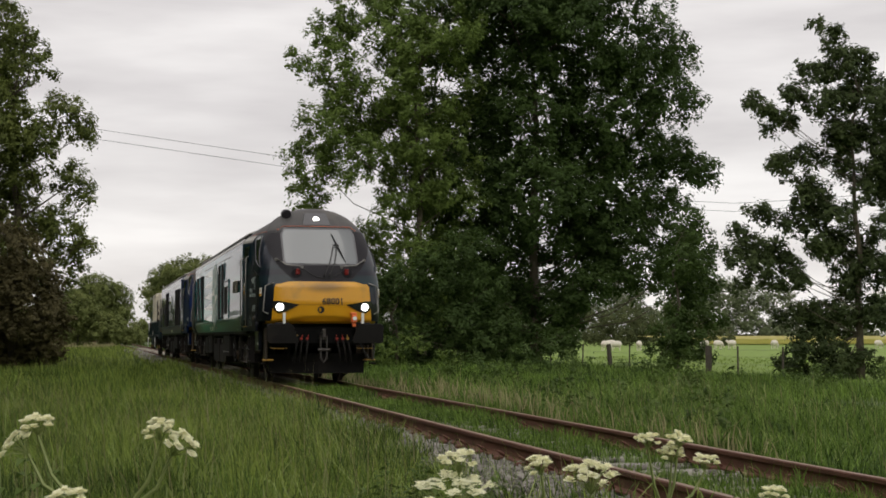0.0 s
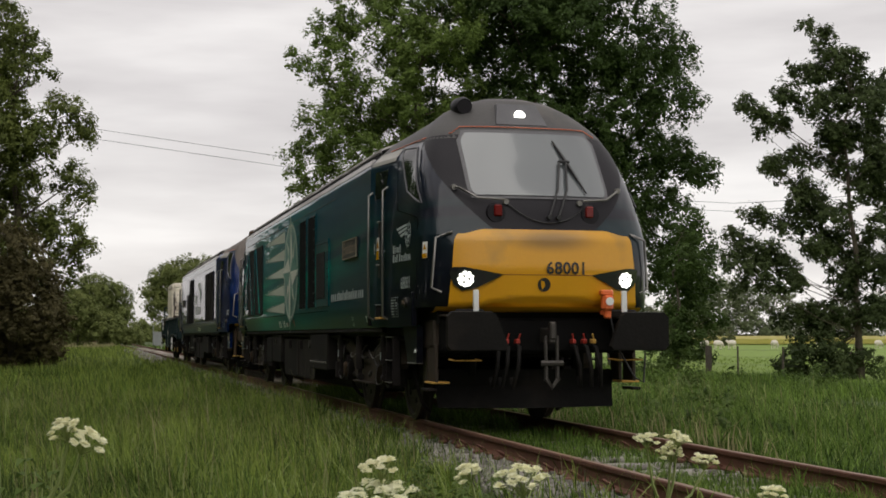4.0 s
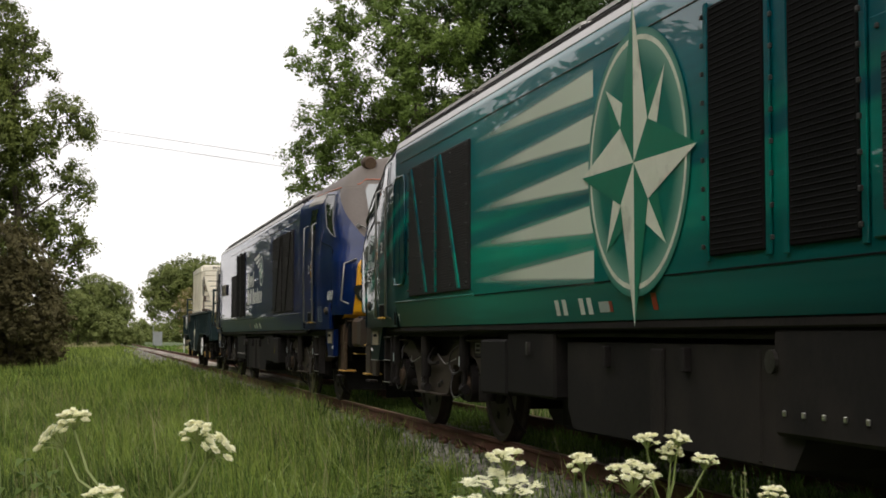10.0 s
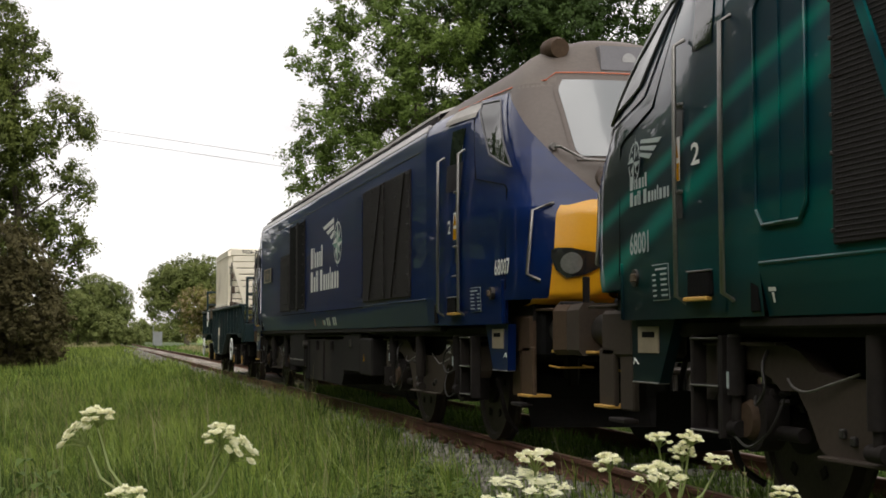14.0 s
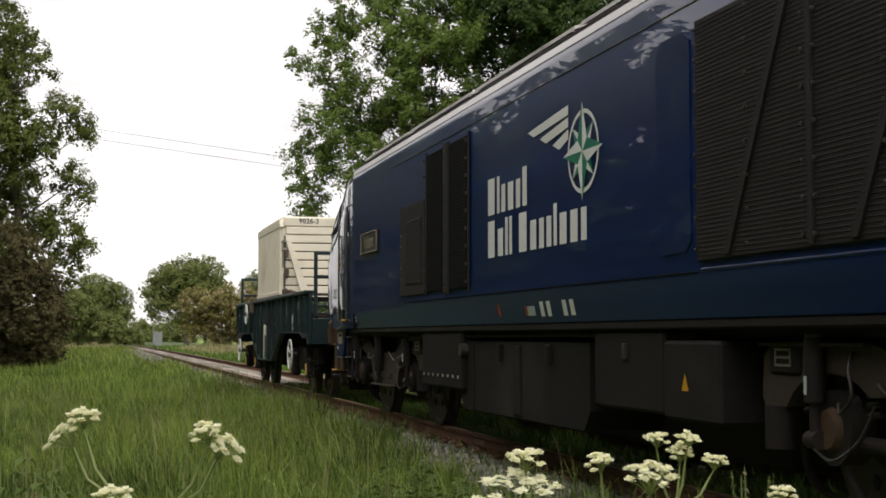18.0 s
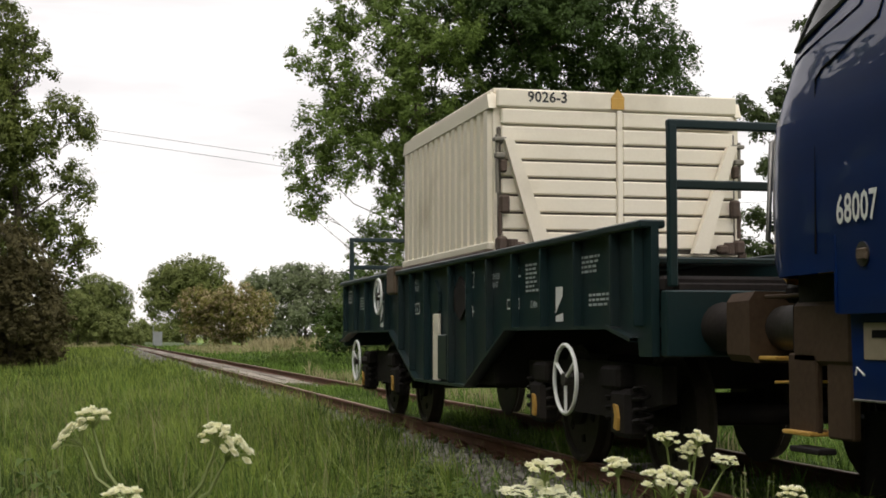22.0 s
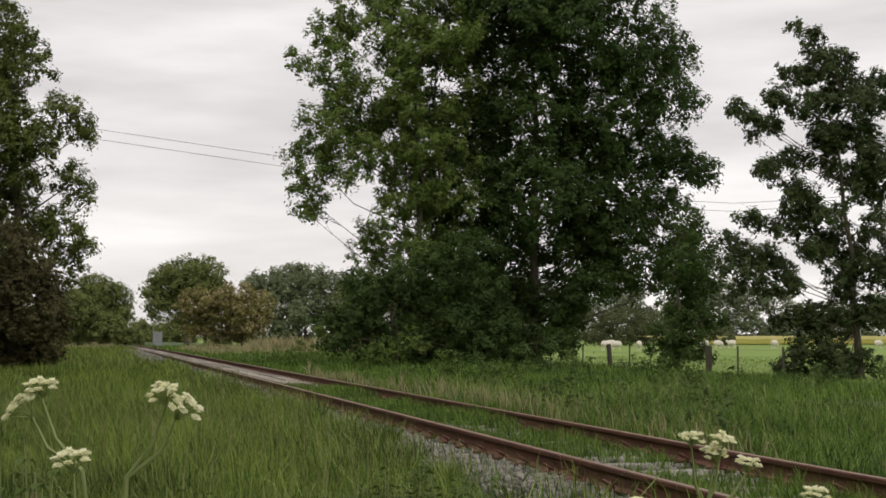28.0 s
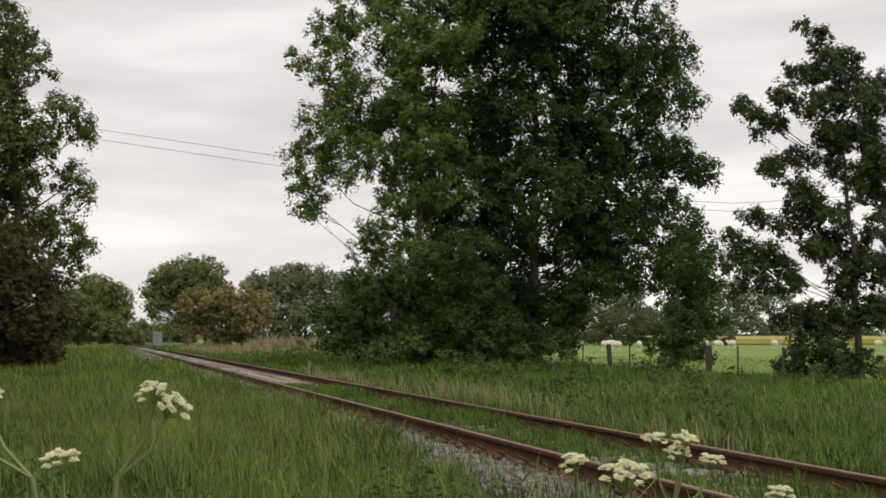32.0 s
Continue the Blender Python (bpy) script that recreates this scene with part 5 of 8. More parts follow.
def letter_bars(x0, x1, z0, z1, y, rows):
    """Lettering of a trade name as plain upright bars, one bar a letter, the rows set flush at x0; the longest row ends at x1."""
    def wide(ch):
        return LETTER[ch][0]

    bars = []
    step = (x1 - x0) / max(sum(wide(c) for c in row) for row in rows)
    for r, row in enumerate(rows):
        top = z1 - (z1 - z0) / len(rows) * r
        foot = top - (z1 - z0) / len(rows) * 0.86
        x = x0
        for ch in row:
            w = wide(ch) * step
            if ch != " ":
                h = LETTER[ch][1]
                a, b, c = x + 0.17 * w, x + 0.83 * w, foot + (top - foot) * h
                bars.append(Shape().add([(a, y, foot), (b, y, foot), (b, y, c), (a, y, c)], [(0, 1, 2, 3)]))
            x += w
    return bars


SMALL = {}


def repeat(name, size, material, parent, at, tilt=0):
    """One of many alike small pieces; they share a mesh."""
    key = (name, size, material.name)
    if key not in SMALL:
        first = part(name, Shape().box((0, 0, 0), size, min(size) * 0.25), material)
        SMALL[key] = first.data
        bpy.data.objects.remove(first)
    ob = new(name, SMALL[key])
    ob.parent = parent
    ob.matrix_basis = pose(*at, tilt)
    return ob


def bend(pts, n=5):
    """Points of a smooth curve through a few points."""
    out = []
    for k in range(len(pts) - 1):
        p0, p1, p2, p3 = (Vector(pts[min(max(q, 0), len(pts) - 1)]) for q in (k - 1, k, k + 1, k + 2))
        for u in [q / n for q in range(n)]:
            out.append(0.5 * (2 * p1 + (p2 - p0) * u + (2 * p0 - 5 * p1 + 4 * p2 - p3) * u * u + (3 * p1 - p0 - 3 * p2 + p3) * u ** 3))
    return out + [Vector(pts[-1])]


def frame_outline():
    """The side frame of a bogie: a deep trough between the axles, arched over each axlebox."""
    half = [(0.0, 0.40), (0.58, 0.40), (0.66, 0.43), (0.78, 0.60), (0.88, 0.70)]
    half += [(1.42 - 0.44 * math.cos(w), 0.56 + 0.24 * math.sin(w)) for w in [math.radians(35 + 11 * k) for k in range(11)]]
    half += [(1.86, 0.62), (2.08, 0.60), (2.12, 0.66), (2.10, 0.88), (2.02, 0.925), (1.02, 0.935), (0.86, 0.90), (0.66, 0.80), (0.50, 0.775), (0.0, 0.775)]
    return half + [(-x, z) for x, z in reversed(half[1:-1])]


def bogie(loco, cx):
    """One four-wheel bogie with its wheelsets. Returns the wheelsets."""
    bg = part("bogie", Shape().box((cx, 0, 0.58), (0.5, 2.1, 0.3), 0.03), BOGIE, loco)
    outline = [(cx + x, z) for x, z in frame_outline()]
    for s in (-1, 1):
        y = s * 1.08
        sf = part("side_frame", Shape().prism(outline, y - 0.05, y + 0.05), BOGIE, bg)
        part("lower_flange", Shape().box((cx, y + s * 0.03, 0.397), (1.18, 0.15, 0.020), 0.006), BOGIE, sf)
        part("upper_flange", Shape().box((cx - 1.55, y + s * 0.03, 0.935), (1.05, 0.14, 0.02), 0.006), BOGIE, sf)
        part("upper_flange", Shape().box((cx + 1.55, y + s * 0.03, 0.935), (1.05, 0.14, 0.02), 0.006), BOGIE, sf)
        for e in (-1, 1):
            for q in range(2):
                repeat("bolt", (0.045, 0.03, 0.045), PIPE, sf, (cx + e * (0.42 - q * 0.1), y + s * 0.06, 0.52 - q * 0.03))
        for dx in (-1.4, 1.4):
            e = 1 if dx > 0 else -1
            ax = Shape().box((cx + dx, y - s * 0.06, 0.56), (0.30, 0.14, 0.28), 0.03)
            ax.drum((cx + dx, y - s * 0.08, 0.54), (cx + dx, y + s * 0.05, 0.54), 0.18, 24)
            axb = part("axlebox", ax, UNDER, bg, smooth=35)
            part("axle_cover", Shape().drum((cx + dx, y + s * 0.05, 0.53), (cx + dx, y + s * 0.085, 0.53), 0.11, 20, 0.09), BUFFER_BROWN, axb, "dusty brown axle cover", smooth=35)
            part("control_arm", Shape().tube([(cx + e * 0.98, y - s * 0.04, 0.47), (cx + dx, y - s * 0.04, 0.47)], 0.04, 10), UNDER, bg, smooth=40)
            for k in (-0.30, 0.30):
                pts = [(cx + dx + k + 0.07 * math.cos(w), y - s * 0.05 + 0.07 * math.sin(w), 0.60 + w * 0.0075) for w in [i * math.pi / 4 for i in range(33)]]
                part("spring", Shape().tube(pts, 0.017, 5), UNDER, bg, smooth=60)
            dm = Shape().drum((cx + dx + e * 0.07, y + s * 0.10, 0.97), (cx + dx + e * 0.07, y + s * 0.10, 0.66), 0.050, 14)
            dm.drum((cx + dx + e * 0.07, y + s * 0.10, 0.66), (cx + dx + e * 0.07, y + s * 0.10, 0.50), 0.028, 10)
            dm.drum((cx + dx + e * 0.07 - 0.05, y + s * 0.10, 0.48), (cx + dx + e * 0.07 + 0.05, y + s * 0.10, 0.48), 0.045, 12)
            da = part("damper", dm, UNDER, bg, smooth=40)
            part("damper_cap", Shape().drum((cx + dx + e * 0.07, y + s * 0.10, 0.965), (cx + dx + e * 0.07, y + s * 0.10, 0.985), 0.045, 12), DULL_STEEL, da, smooth=40)
            part("damper_label", Shape().box((cx + dx + e * 0.07, y + s * 0.151, 0.74), (0.022, 0.006, 0.09), 0.002), GREY_MARK, da)
            part("air_hose", Shape().tube(bend([(cx + dx - e * 0.22, y + s * 0.06, 0.90), (cx + dx - e * 0.30, y + s * 0.13, 0.82), (cx + dx - e * 0.34, y + s * 0.14, 0.70), (cx + dx - e * 0.22, y + s * 0.13, 0.62), (cx + dx - e * 0.12, y + s * 0.08, 0.66)]), 0.009, 7), PIPE, bg, smooth=60)
            part("earth_cable", Shape().tube(bend([(cx + dx - e * 0.42, y + s * 0.07, 0.66), (cx + dx - e * 0.36, y + s * 0.12, 0.50), (cx + dx - e * 0.16, y + s * 0.14, 0.40), (cx + dx + e * 0.05, y + s * 0.12, 0.44)]), 0.007, 6), PIPE, bg, smooth=60)
            part("brake_unit", Shape().box((cx + dx * 0.52, y - s * 0.14, 0.52), (0.26, 0.16, 0.22), 0.04), UNDER, bg)
            part("sand_pipe", Shape().tube(bend([(cx + e * 2.05, y - s * 0.12, 0.6), (cx + e * 2.09, y - s * 0.2, 0.25), (cx + e * 1.99, y - s * 0.32, 0.12)]), 0.022, 6), UNDER, bg, smooth=60)
            part("spring_pot", Shape().drum((cx + e * 1.98, y + s * 0.02, 0.62), (cx + e * 1.98, y + s * 0.02, 0.40), 0.08, 14), UNDER, bg, smooth=60)
        yaw = Shape().drum((cx, y + s * 0.12, 0.98), (cx, y + s * 0.12, 0.56), 0.052, 14).drum((cx, y + s * 0.12, 0.56), (cx, y + s * 0.12, 0.47), 0.03, 10)
        yaw.drum((cx - 0.07, y + s * 0.12, 0.46), (cx + 0.07, y + s * 0.12, 0.46), 0.042, 12)
        part("damper", yaw, UNDER, bg, smooth=40)
        part("stop", Shape().tube(bend([(cx + 0.10, y + s * 0.05, 0.86), (cx + 0.06, y + s * 0.10, 0.76), (cx + 0.16, y + s * 0.11, 0.70), (cx + 0.42, y + s * 0.10, 0.71)]), 0.018, 8), UNDER, bg, smooth=60)
        for e in (-1, 1):
            part("pipe", Shape().tube(bend([(cx + e * 0.98, y + s * 0.05, 0.76), (cx + e * 0.84, y + s * 0.09, 0.72), (cx + e * 0.70, y + s * 0.09, 0.705), (cx + e * 0.50, y + s * 0.08, 0.745), (cx + e * 0.26, y + s * 0.06, 0.80)]), 0.0065, 6), HANDRAIL, bg, smooth=60)
        inner = -1 if cx > 0 else 1
        jb = part("junction_box", Shape().box((cx + inner * 1.85, y + s * 0.02, 0.86), (0.32, 0.10, 0.16), 0.015), UNDER, loco)
        tg = Shape()
        for dz in (-0.04, 0.0, 0.04):
            tg.box((cx + inner * 1.85, y + s * 0.074, 0.868 + dz), (0.17, 0.008, 0.014), 0.003)
        for dx in (-0.08, 0.08):
            tg.box((cx + inner * 1.85 + dx, y + s * 0.073, 0.868), (0.012, 0.008, 0.09), 0.003)
        part("tag", tg, DULL_PLATE, jb, "small cream label plate")
    # plain motor blocks, added to close the see-through gaps between the wheels
    for dx in (-0.72, 0.72):
        part("traction_motor", Shape().box((cx + dx, 0, 0.58), (0.72, 1.24, 0.62), 0.08), UNDER, bg)
    return [wheelset(loco, cx + dx, 0.55) for dx in (-1.4, 1.4)]


def wheelset(parent, x, r):
    """Two flanged wheels on an axle, turning about it."""
    ws = part("wheelset", Shape().drum((0, -0.95, 0), (0, 0.95, 0), 0.075, 12), UNDER, parent)
    ws.matrix_basis = pose(x, 0, r - 0.01)
    for s in (-1, 1):
        tread = Shape()
        prof = [(r * 0.35, s * 0.80), (r * 0.86, s * 0.79), (r * 0.90, s * 0.815), (r - 0.005, s * 0.815), (r, s * 0.74), (r + 0.028, s * 0.715), (r + 0.026, s * 0.69), (r * 0.86, s * 0.69), (r * 0.35, s * 0.70)]
        rows = [[(q * math.cos(w), yy, q * math.sin(w)) for q, yy in prof] for w in [2 * math.pi * i / 32 for i in range(33)]]
        part("wheel", tread.grid(rows), TYRE, ws, smooth=35)
        hub = Shape().drum((0, s * 0.68, 0), (0, s * 0.84, 0), r * 0.36, 20)
        for k in range(6):
            w = k * math.pi / 3
            hub.box((r * 0.6 * math.cos(w), s * 0.80, r * 0.6 * math.sin(w)), (0.06, 0.015, 0.06), 0.01, pose(0, 0, 0, 0, -math.degrees(w), 0))
        part("hub", hub, UNDER, ws)
    return ws


def buffer(parent, x, y, dirn, metal, deep):
    b = part("buffer", Shape().drum((x - dirn * 0.42, y, 1.02), (x + dirn * 0.33, y, 1.02), 0.13, 20, 0.12), DULL_STEEL if deep > 0.1 else metal, parent, smooth=40)
    hd = Shape()
    inner = -1 if y > 0 else 1
    prof = [(-0.25, 0.20), (0.17, 0.20), (0.22, 0.16), (0.34, -0.15), (0.31, -0.19), (-0.26, -0.19), (-0.30, -0.15), (-0.30, 0.15)]
    prof = [(a * inner * (0.72 if deep > 0.1 else 1.0), b) for a, b in prof][::inner]
    hd.add([(x + dirn * (0.41 - deep), y + a, 1.02 + b2) for a, b2 in prof] + [(x + dirn * 0.41, y + a * 0.97, 1.02 + b2 * 0.96) for a, b2 in prof],
           [tuple(range(8)), tuple(range(15, 7, -1))] + [(i, (i + 1) % 8, (i + 1) % 8 + 8, i + 8) for i in range(8)])
    part("buffer_head", hd, metal, b)
    return b


def loco(name, label, paint, roof, visor, number, plate_word, blue, lead, m):
    """A twin-cab diesel locomotive. End one lies at +x. lead: which end shows lit lamps."""
    L = thing(name, label, "locomotive", m, "train")
    MIR = pose(0, 0, 0, 0, 0, 180)
    # flanks and roof between the cabs
    for s in (-1, 1):
        rows = [[(x, s * w, z) for z, w in HALF][::s] for x in np.linspace(-6.95, 6.95, 40)]
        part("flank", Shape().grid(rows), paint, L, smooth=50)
        part("cantrail", Shape().box((0, s * 1.305, 3.02), (13.9, 0.045, 0.085), 0.012, pose(0, 0, 0, s * 16, 0, 0)), CANTRAIL, L, "pale grey cantrail strip")
        part("gutter", Shape().box((0, s * 1.225, 3.095), (13.9, 0.03, 0.09), 0.01), MESH_DARK, L)
        part("sill", Shape().box((0, s * 1.252, 1.045), (14.6, 0.07, 0.06), 0.012), UNDER, L)
    rows = [[(x, -w, z) for z, w in ROOFP] + [(x, w, z) for z, w in ROOFP[-2::-1]] for x in np.linspace(-6.97, 6.97, 30)]
    part("roof", Shape().grid(rows), roof, L, smooth=40)
    for x0, x1 in ((-6.9, -4.2), (-4.1, -1.3), (-1.2, 1.6), (1.7, 4.3), (4.4, 6.85)):
        rows = []
        for x in (x0, x0 + 0.03, x1 - 0.03, x1):
            k = 0.0 if x in (x0, x1) else 0.025
            rows.append([(x, q, z + k) for q, z in ((-1.20, 3.15), (-1.19, 3.185), (-1.0, 3.255), (-0.74, 3.365), (-0.4, 3.455), (0.4, 3.455), (0.74, 3.365), (1.0, 3.255), (1.19, 3.185), (1.20, 3.15))])
        part("roof_hatch", Shape().grid(rows), HATCH, L, "pale dusty roof hatch", smooth=30)
    for x in (-2.6, 0.1, 3.0):
        part("roof_vent", Shape().box((x, 0, 3.52), (0.9, 0.8, 0.10), 0.03), roof, L)
    # panel seams, a painted crease highlight and rivets along the flank
    for s in (-1, 1):
        y = s * 1.3475
        part("body_line", Shape().drum((-6.95, s * 1.340, 1.335), (-3.7, s * 1.340, 1.335), 0.011, 8), paint, L, smooth=60)
        part("panel_seam", Shape().box((0.1, s * 1.346, 1.325), (7.5, 0.006, 0.009), 0.002), GRILLE, L)
        # steel-coloured strip paints the shine along the upper body crease
        part("upper_line", Shape().box((-1.1, s * 1.345, 2.82), (11.2, 0.010, 0.008), 0.003), DULL_STEEL, L)
        # two tall louvres
        for cx in (1.54, 2.44):
            lv = part("louvre", Shape().box((cx, y + s * 0.004, 2.07), (0.64, 0.03, 1.34), 0.006), GRILLE, L)
            for k in range(44):
                repeat("slat", (0.60, 0.012, 0.010), GRILLE, lv, (cx, y + s * 0.016, 1.43 + k * 0.03), s * 25)
            for dx in (-0.36, 0.36):
                part("louvre_frame", Shape().box((cx + dx, y + s * 0.010, 2.07), (0.05, 0.012, 1.40), 0.004), paint if not blue else MESH_DARK, lv)
        if blue:
            part("louvre_mullion", Shape().box((1.99, y + s * 0.008, 2.07), (0.16, 0.026, 1.40), 0.005), MESH_DARK, L)
        # square grille in its door
        dr = part("grille_door", Shape().box((3.42, y + s * 0.004, 1.86), (1.12, 0.024, 0.94), 0.006), MESH_DARK if blue else paint, L)
        part("grille", Shape().box((3.33, y + s * 0.014, 1.83), (0.74, 0.02, 0.66), 0.004), MESH_DARK, dr)
        for k in range(28):
            repeat("slat", (0.72, 0.010, 0.008), MESH_DARK, dr, (3.33, y + s * 0.0225, 1.52 + k * 0.023), s * 30)
        for cx in (1.18, 1.98, 2.80):
            for k in range(9):
                repeat("bolt", (0.026, 0.016, 0.026), PIPE, L, (cx, y + s * 0.034, 1.45 + k * 0.155))
        for k in range(8):
            repeat("bolt", (0.022, 0.016, 0.022), PIPE, dr, (2.93 + k * 0.145, y + s * 0.02, 2.28))
            repeat("bolt", (0.022, 0.016, 0.022), PIPE, dr, (3.93, y + s * 0.02, 1.45 + k * 0.115))
        # large twin radiator grille with slanting straps
        gx = -4.98
        gl = 2.6 if blue else 2.40
        gr = part("radiator_grille", Shape().box((gx, y + s * 0.004, 2.04), (gl, 0.03, 1.32), 0.008), MESH_DARK, L)
        for k in range(54):
            repeat("slat", (gl - 0.06, 0.010, 0.008), MESH_DARK, gr, (gx, y + s * 0.0172, 1.41 + k * 0.0238))
        part("strap", Shape().box((gx, y + s * 0.026, 2.04), (0.05, 0.02, 1.30), 0.006), paint if not blue else MESH_DARK, gr)
        for x0, x1 in ((gx - 1.10, gx - 0.42), (gx + 0.14, gx + 0.86)):
            part("strap", Shape().prism([(x0, 2.68), (x0 + 0.07, 2.68), (x1 + 0.07, 1.40), (x1, 1.40)], y + s * 0.020, y + s * 0.036), paint if not blue else MESH_DARK, gr)
        for k in range(8):
            for dx in (-gl / 2 + 0.03, -gl / 4, -0.05, 0.06, gl / 4, gl / 2 - 0.03):
                repeat("bolt", (0.020, 0.016, 0.020), PIPE, gr, (gx + dx, y + s * 0.034, 1.44 + k * 0.172))
        # plain access door beside the grille
        if not blue:
            rim = Shape()
            dp = [(-6.95, 1.60), (-6.88, 1.52), (-6.50, 1.52), (-6.43, 1.60), (-6.43, 2.60), (-6.49, 2.67), (-6.88, 2.67), (-6.95, 2.60)]
            rim.prism(dp, y - s * 0.02, y + s * 0.008)
            ad = part("access_door", rim, paint, L)
            part("door_rim", Shape().tube([(a, y + s * 0.010, b) for a, b in dp + dp[:1]], 0.011, 6), paint, ad, smooth=60)
            part("door_seam", Shape().box((-6.69, y + s * 0.011, 2.09), (0.010, 0.008, 1.10), 0.002), paint, ad)
        if blue and s > 0:
            nd = [(-3.58, 1.50), (-3.50, 1.44), (-3.18, 1.44), (-3.10, 1.50), (-3.10, 2.62), (-3.18, 2.68), (-3.50, 2.68), (-3.58, 2.62)]
            part("narrow_door", Shape().prism(nd, y - s * 0.02, y + s * 0.006), paint, L)
        # nameplate
        np_ = part("nameplate", Shape().box((5.70, y + s * 0.012, 2.075), (0.92, 0.03, 0.25), 0.006), PLATE_DARK, L, "cast nameplate")
        ed = Shape()
        for dz in (-0.115, 0.115):
            ed.box((5.70, y + s * 0.03, 2.075 + dz), (0.98, 0.012, 0.014), 0.003)
        for dx in (-0.48, 0.48):
            ed.box((5.70 + dx, y + s * 0.03, 2.075), (0.014, 0.012, 0.24), 0.003)
        part("rim", ed, BRASS, np_)
        part("letters", lettering(plate_word, 0.22, 5.70, 2.08, y + s * 0.030, s), BRASS, np_)
        # small marks low on the flank
        def low_mark(name, x0, x1, z0, z1, material):
            yy = [s * (lerp_table(HALF, z) + 0.004) for z in (z0, z1)]
            part(name, Shape().add([(x0, yy[0], z0), (x1, yy[0], z0), (x1, yy[1], z1), (x0, yy[1], z1)], [(0, 1, 2, 3)]), material, L)

        for x in (-1.52, -1.36, -1.0, -0.84):
            low_mark("data_mark", x, x + 0.09, 1.12, 1.23, WHITE)
        low_mark("fuel_label", -0.62, -0.43, 1.13, 1.20, GREY_MARK)
        low_mark("red_mark", -0.43, -0.37, 1.13, 1.20, RED)
        low_mark("red_mark", 0.30, 0.38, 1.13, 1.23, RED)
        for x in ((6.8, -7.06) if blue else (6.59, -6.85)):
            low_mark("jacking_mark", x - 0.012, x + 0.012, 1.14, 1.19, WHITE)
            low_mark("jacking_bar", x - 0.04, x + 0.04, 1.195, 1.215, WHITE)
        if blue:
            # trade lettering as bars, wings and compass star in a ring
            for bar in letter_bars(0.62 if s > 0 else -1.9, -1.9 if s > 0 else 0.62, 1.57, 2.27, y + s * 0.003, TRADE_NAME):
                part("letter_bar", bar, WHITE, L)
            cx, cz = (-1.80, 2.22) if s > 0 else (0.5, 2.22)
            wg = Shape()
            for k in range(3):
                z0 = 2.48 - k * 0.085
                wg.add([(cx + 0.30, y + s * 0.003, z0 + 0.10), (cx + 0.30, y + s * 0.003, z0 + 0.03), (cx + 1.1 - 0.3 * k, y + s * 0.003, z0 - 0.02), (cx + 1.25 - 0.3 * k, y + s * 0.003, z0 + 0.03)], [(0, 1, 2, 3)])
            part("wing", wg, WHITE, L)
            a, b = star(cx, cz, 0.40, 0.34, y + s * 0.005, s)
            part("star_light", a, WHITE, L)
            part("star_dark", b, STAR_GREEN, L)
            part("star_ring", ring(cx, cz, 0.30, 0.27, 0.03, y + s * 0.003, s), WHITE, L)
        else:
            # pale stripes that fade backwards, and the great compass star
            for k in range(5):
                zc = 2.645 - k * 0.30
                xr = -0.50 - 0.06 * abs(k - 2)
                ob = part("stripe", flat([(-3.80, zc - 0.15), (xr, zc - 0.15), (xr, zc + 0.15), (-3.80, zc + 0.15)], y + s * 0.003), STRIPES[k], L, "pale airbrushed stripe")
                ob.visible_shadow = False
            cx, cz = 0.12, 2.03
            part("star_ground", Shape().add([(cx + 0.84 * math.cos(w), y + s * 0.005, cz + 0.82 * math.sin(w)) for w in [2 * math.pi * i / 48 for i in range(48)]], [tuple(range(48))]), HALO, L, "green oval with airbrushed halo")
            a, b = star(cx, cz, 0.94, 1.0, y + s * 0.009, s)
            part("star_light", a, PALE, L)
            part("star_dark", b, STAR_GREEN, L)
            part("star_ring", ring(cx, cz, 0.78, 0.76, 0.032, y + s * 0.007, s), PALE, L)
            for word, z in (("20.50m", 1.195), ("11.83m", 1.120)):
                part("data_writing", lettering(word, 0.062, 5.73, z, s * (lerp_table(HALF, z) + 0.012), s, bold=0.006, squeeze=0.8), GREY_MARK, L)
            for bar in letter_bars(4.15, 6.55, 1.42, 1.57, y + s * 0.003, WEB_ADDRESS):
                part("letter_bar", bar, GREY_MARK, L)
    # under the floor
    fl = Shape().box((0, 0, 1.02), (17.0, 2.3, 0.10), 0.02)
    part("underframe", fl, UNDER, L)
    # plain dark slab, added to fill bright gaps below the floor
    part("equipment_raft", Shape().box((0, 0, 0.86), (16.4, 1.7, 0.24), 0.03), UNDER, L)
    tk = Shape().prism([(-1.55, 0.93), (1.98, 0.93), (1.98, 0.46), (1.86, 0.32), (-1.43, 0.32), (-1.55, 0.46)], -1.22, 1.22)
    part("fuel_tank", tk, TANK, L)
    # unseen dark block, added to hide the daylight below the tank
    part("centre_sill", Shape().box((0.1, 0, 0.50), (7.0, 1.3, 0.62), 0.04), UNDER, L)
    part("tank_strap", Shape().box((0.15, 0, 0.62), (0.20, 2.48, 0.56), 0.01), UNDER, L)
    part("tank_strap", Shape().box((1.50, 0, 0.62), (0.04, 2.46, 0.58), 0.008), TANK, L)
    for s in (-1, 1):
        bx = part("equipment_box", Shape().box((2.55, s * 1.10, 0.75), (1.60, 0.34, 0.53), 0.02), TANK, L)
        for k in range(8):
            repeat("rivet", (0.028, 0.012, 0.028), STEEL, bx, (1.87 + k * 0.195, s * 1.275, 0.60))
        part("filler", Shape().drum((1.75, s * 1.2, 0.85), (1.75, s * 1.29, 0.85), 0.06, 12), DULL_STEEL, L)
        b2 = part("battery_box", Shape().box((-2.35, s * 1.10, 0.76), (1.2, 0.32, 0.50), 0.02), TANK, L)
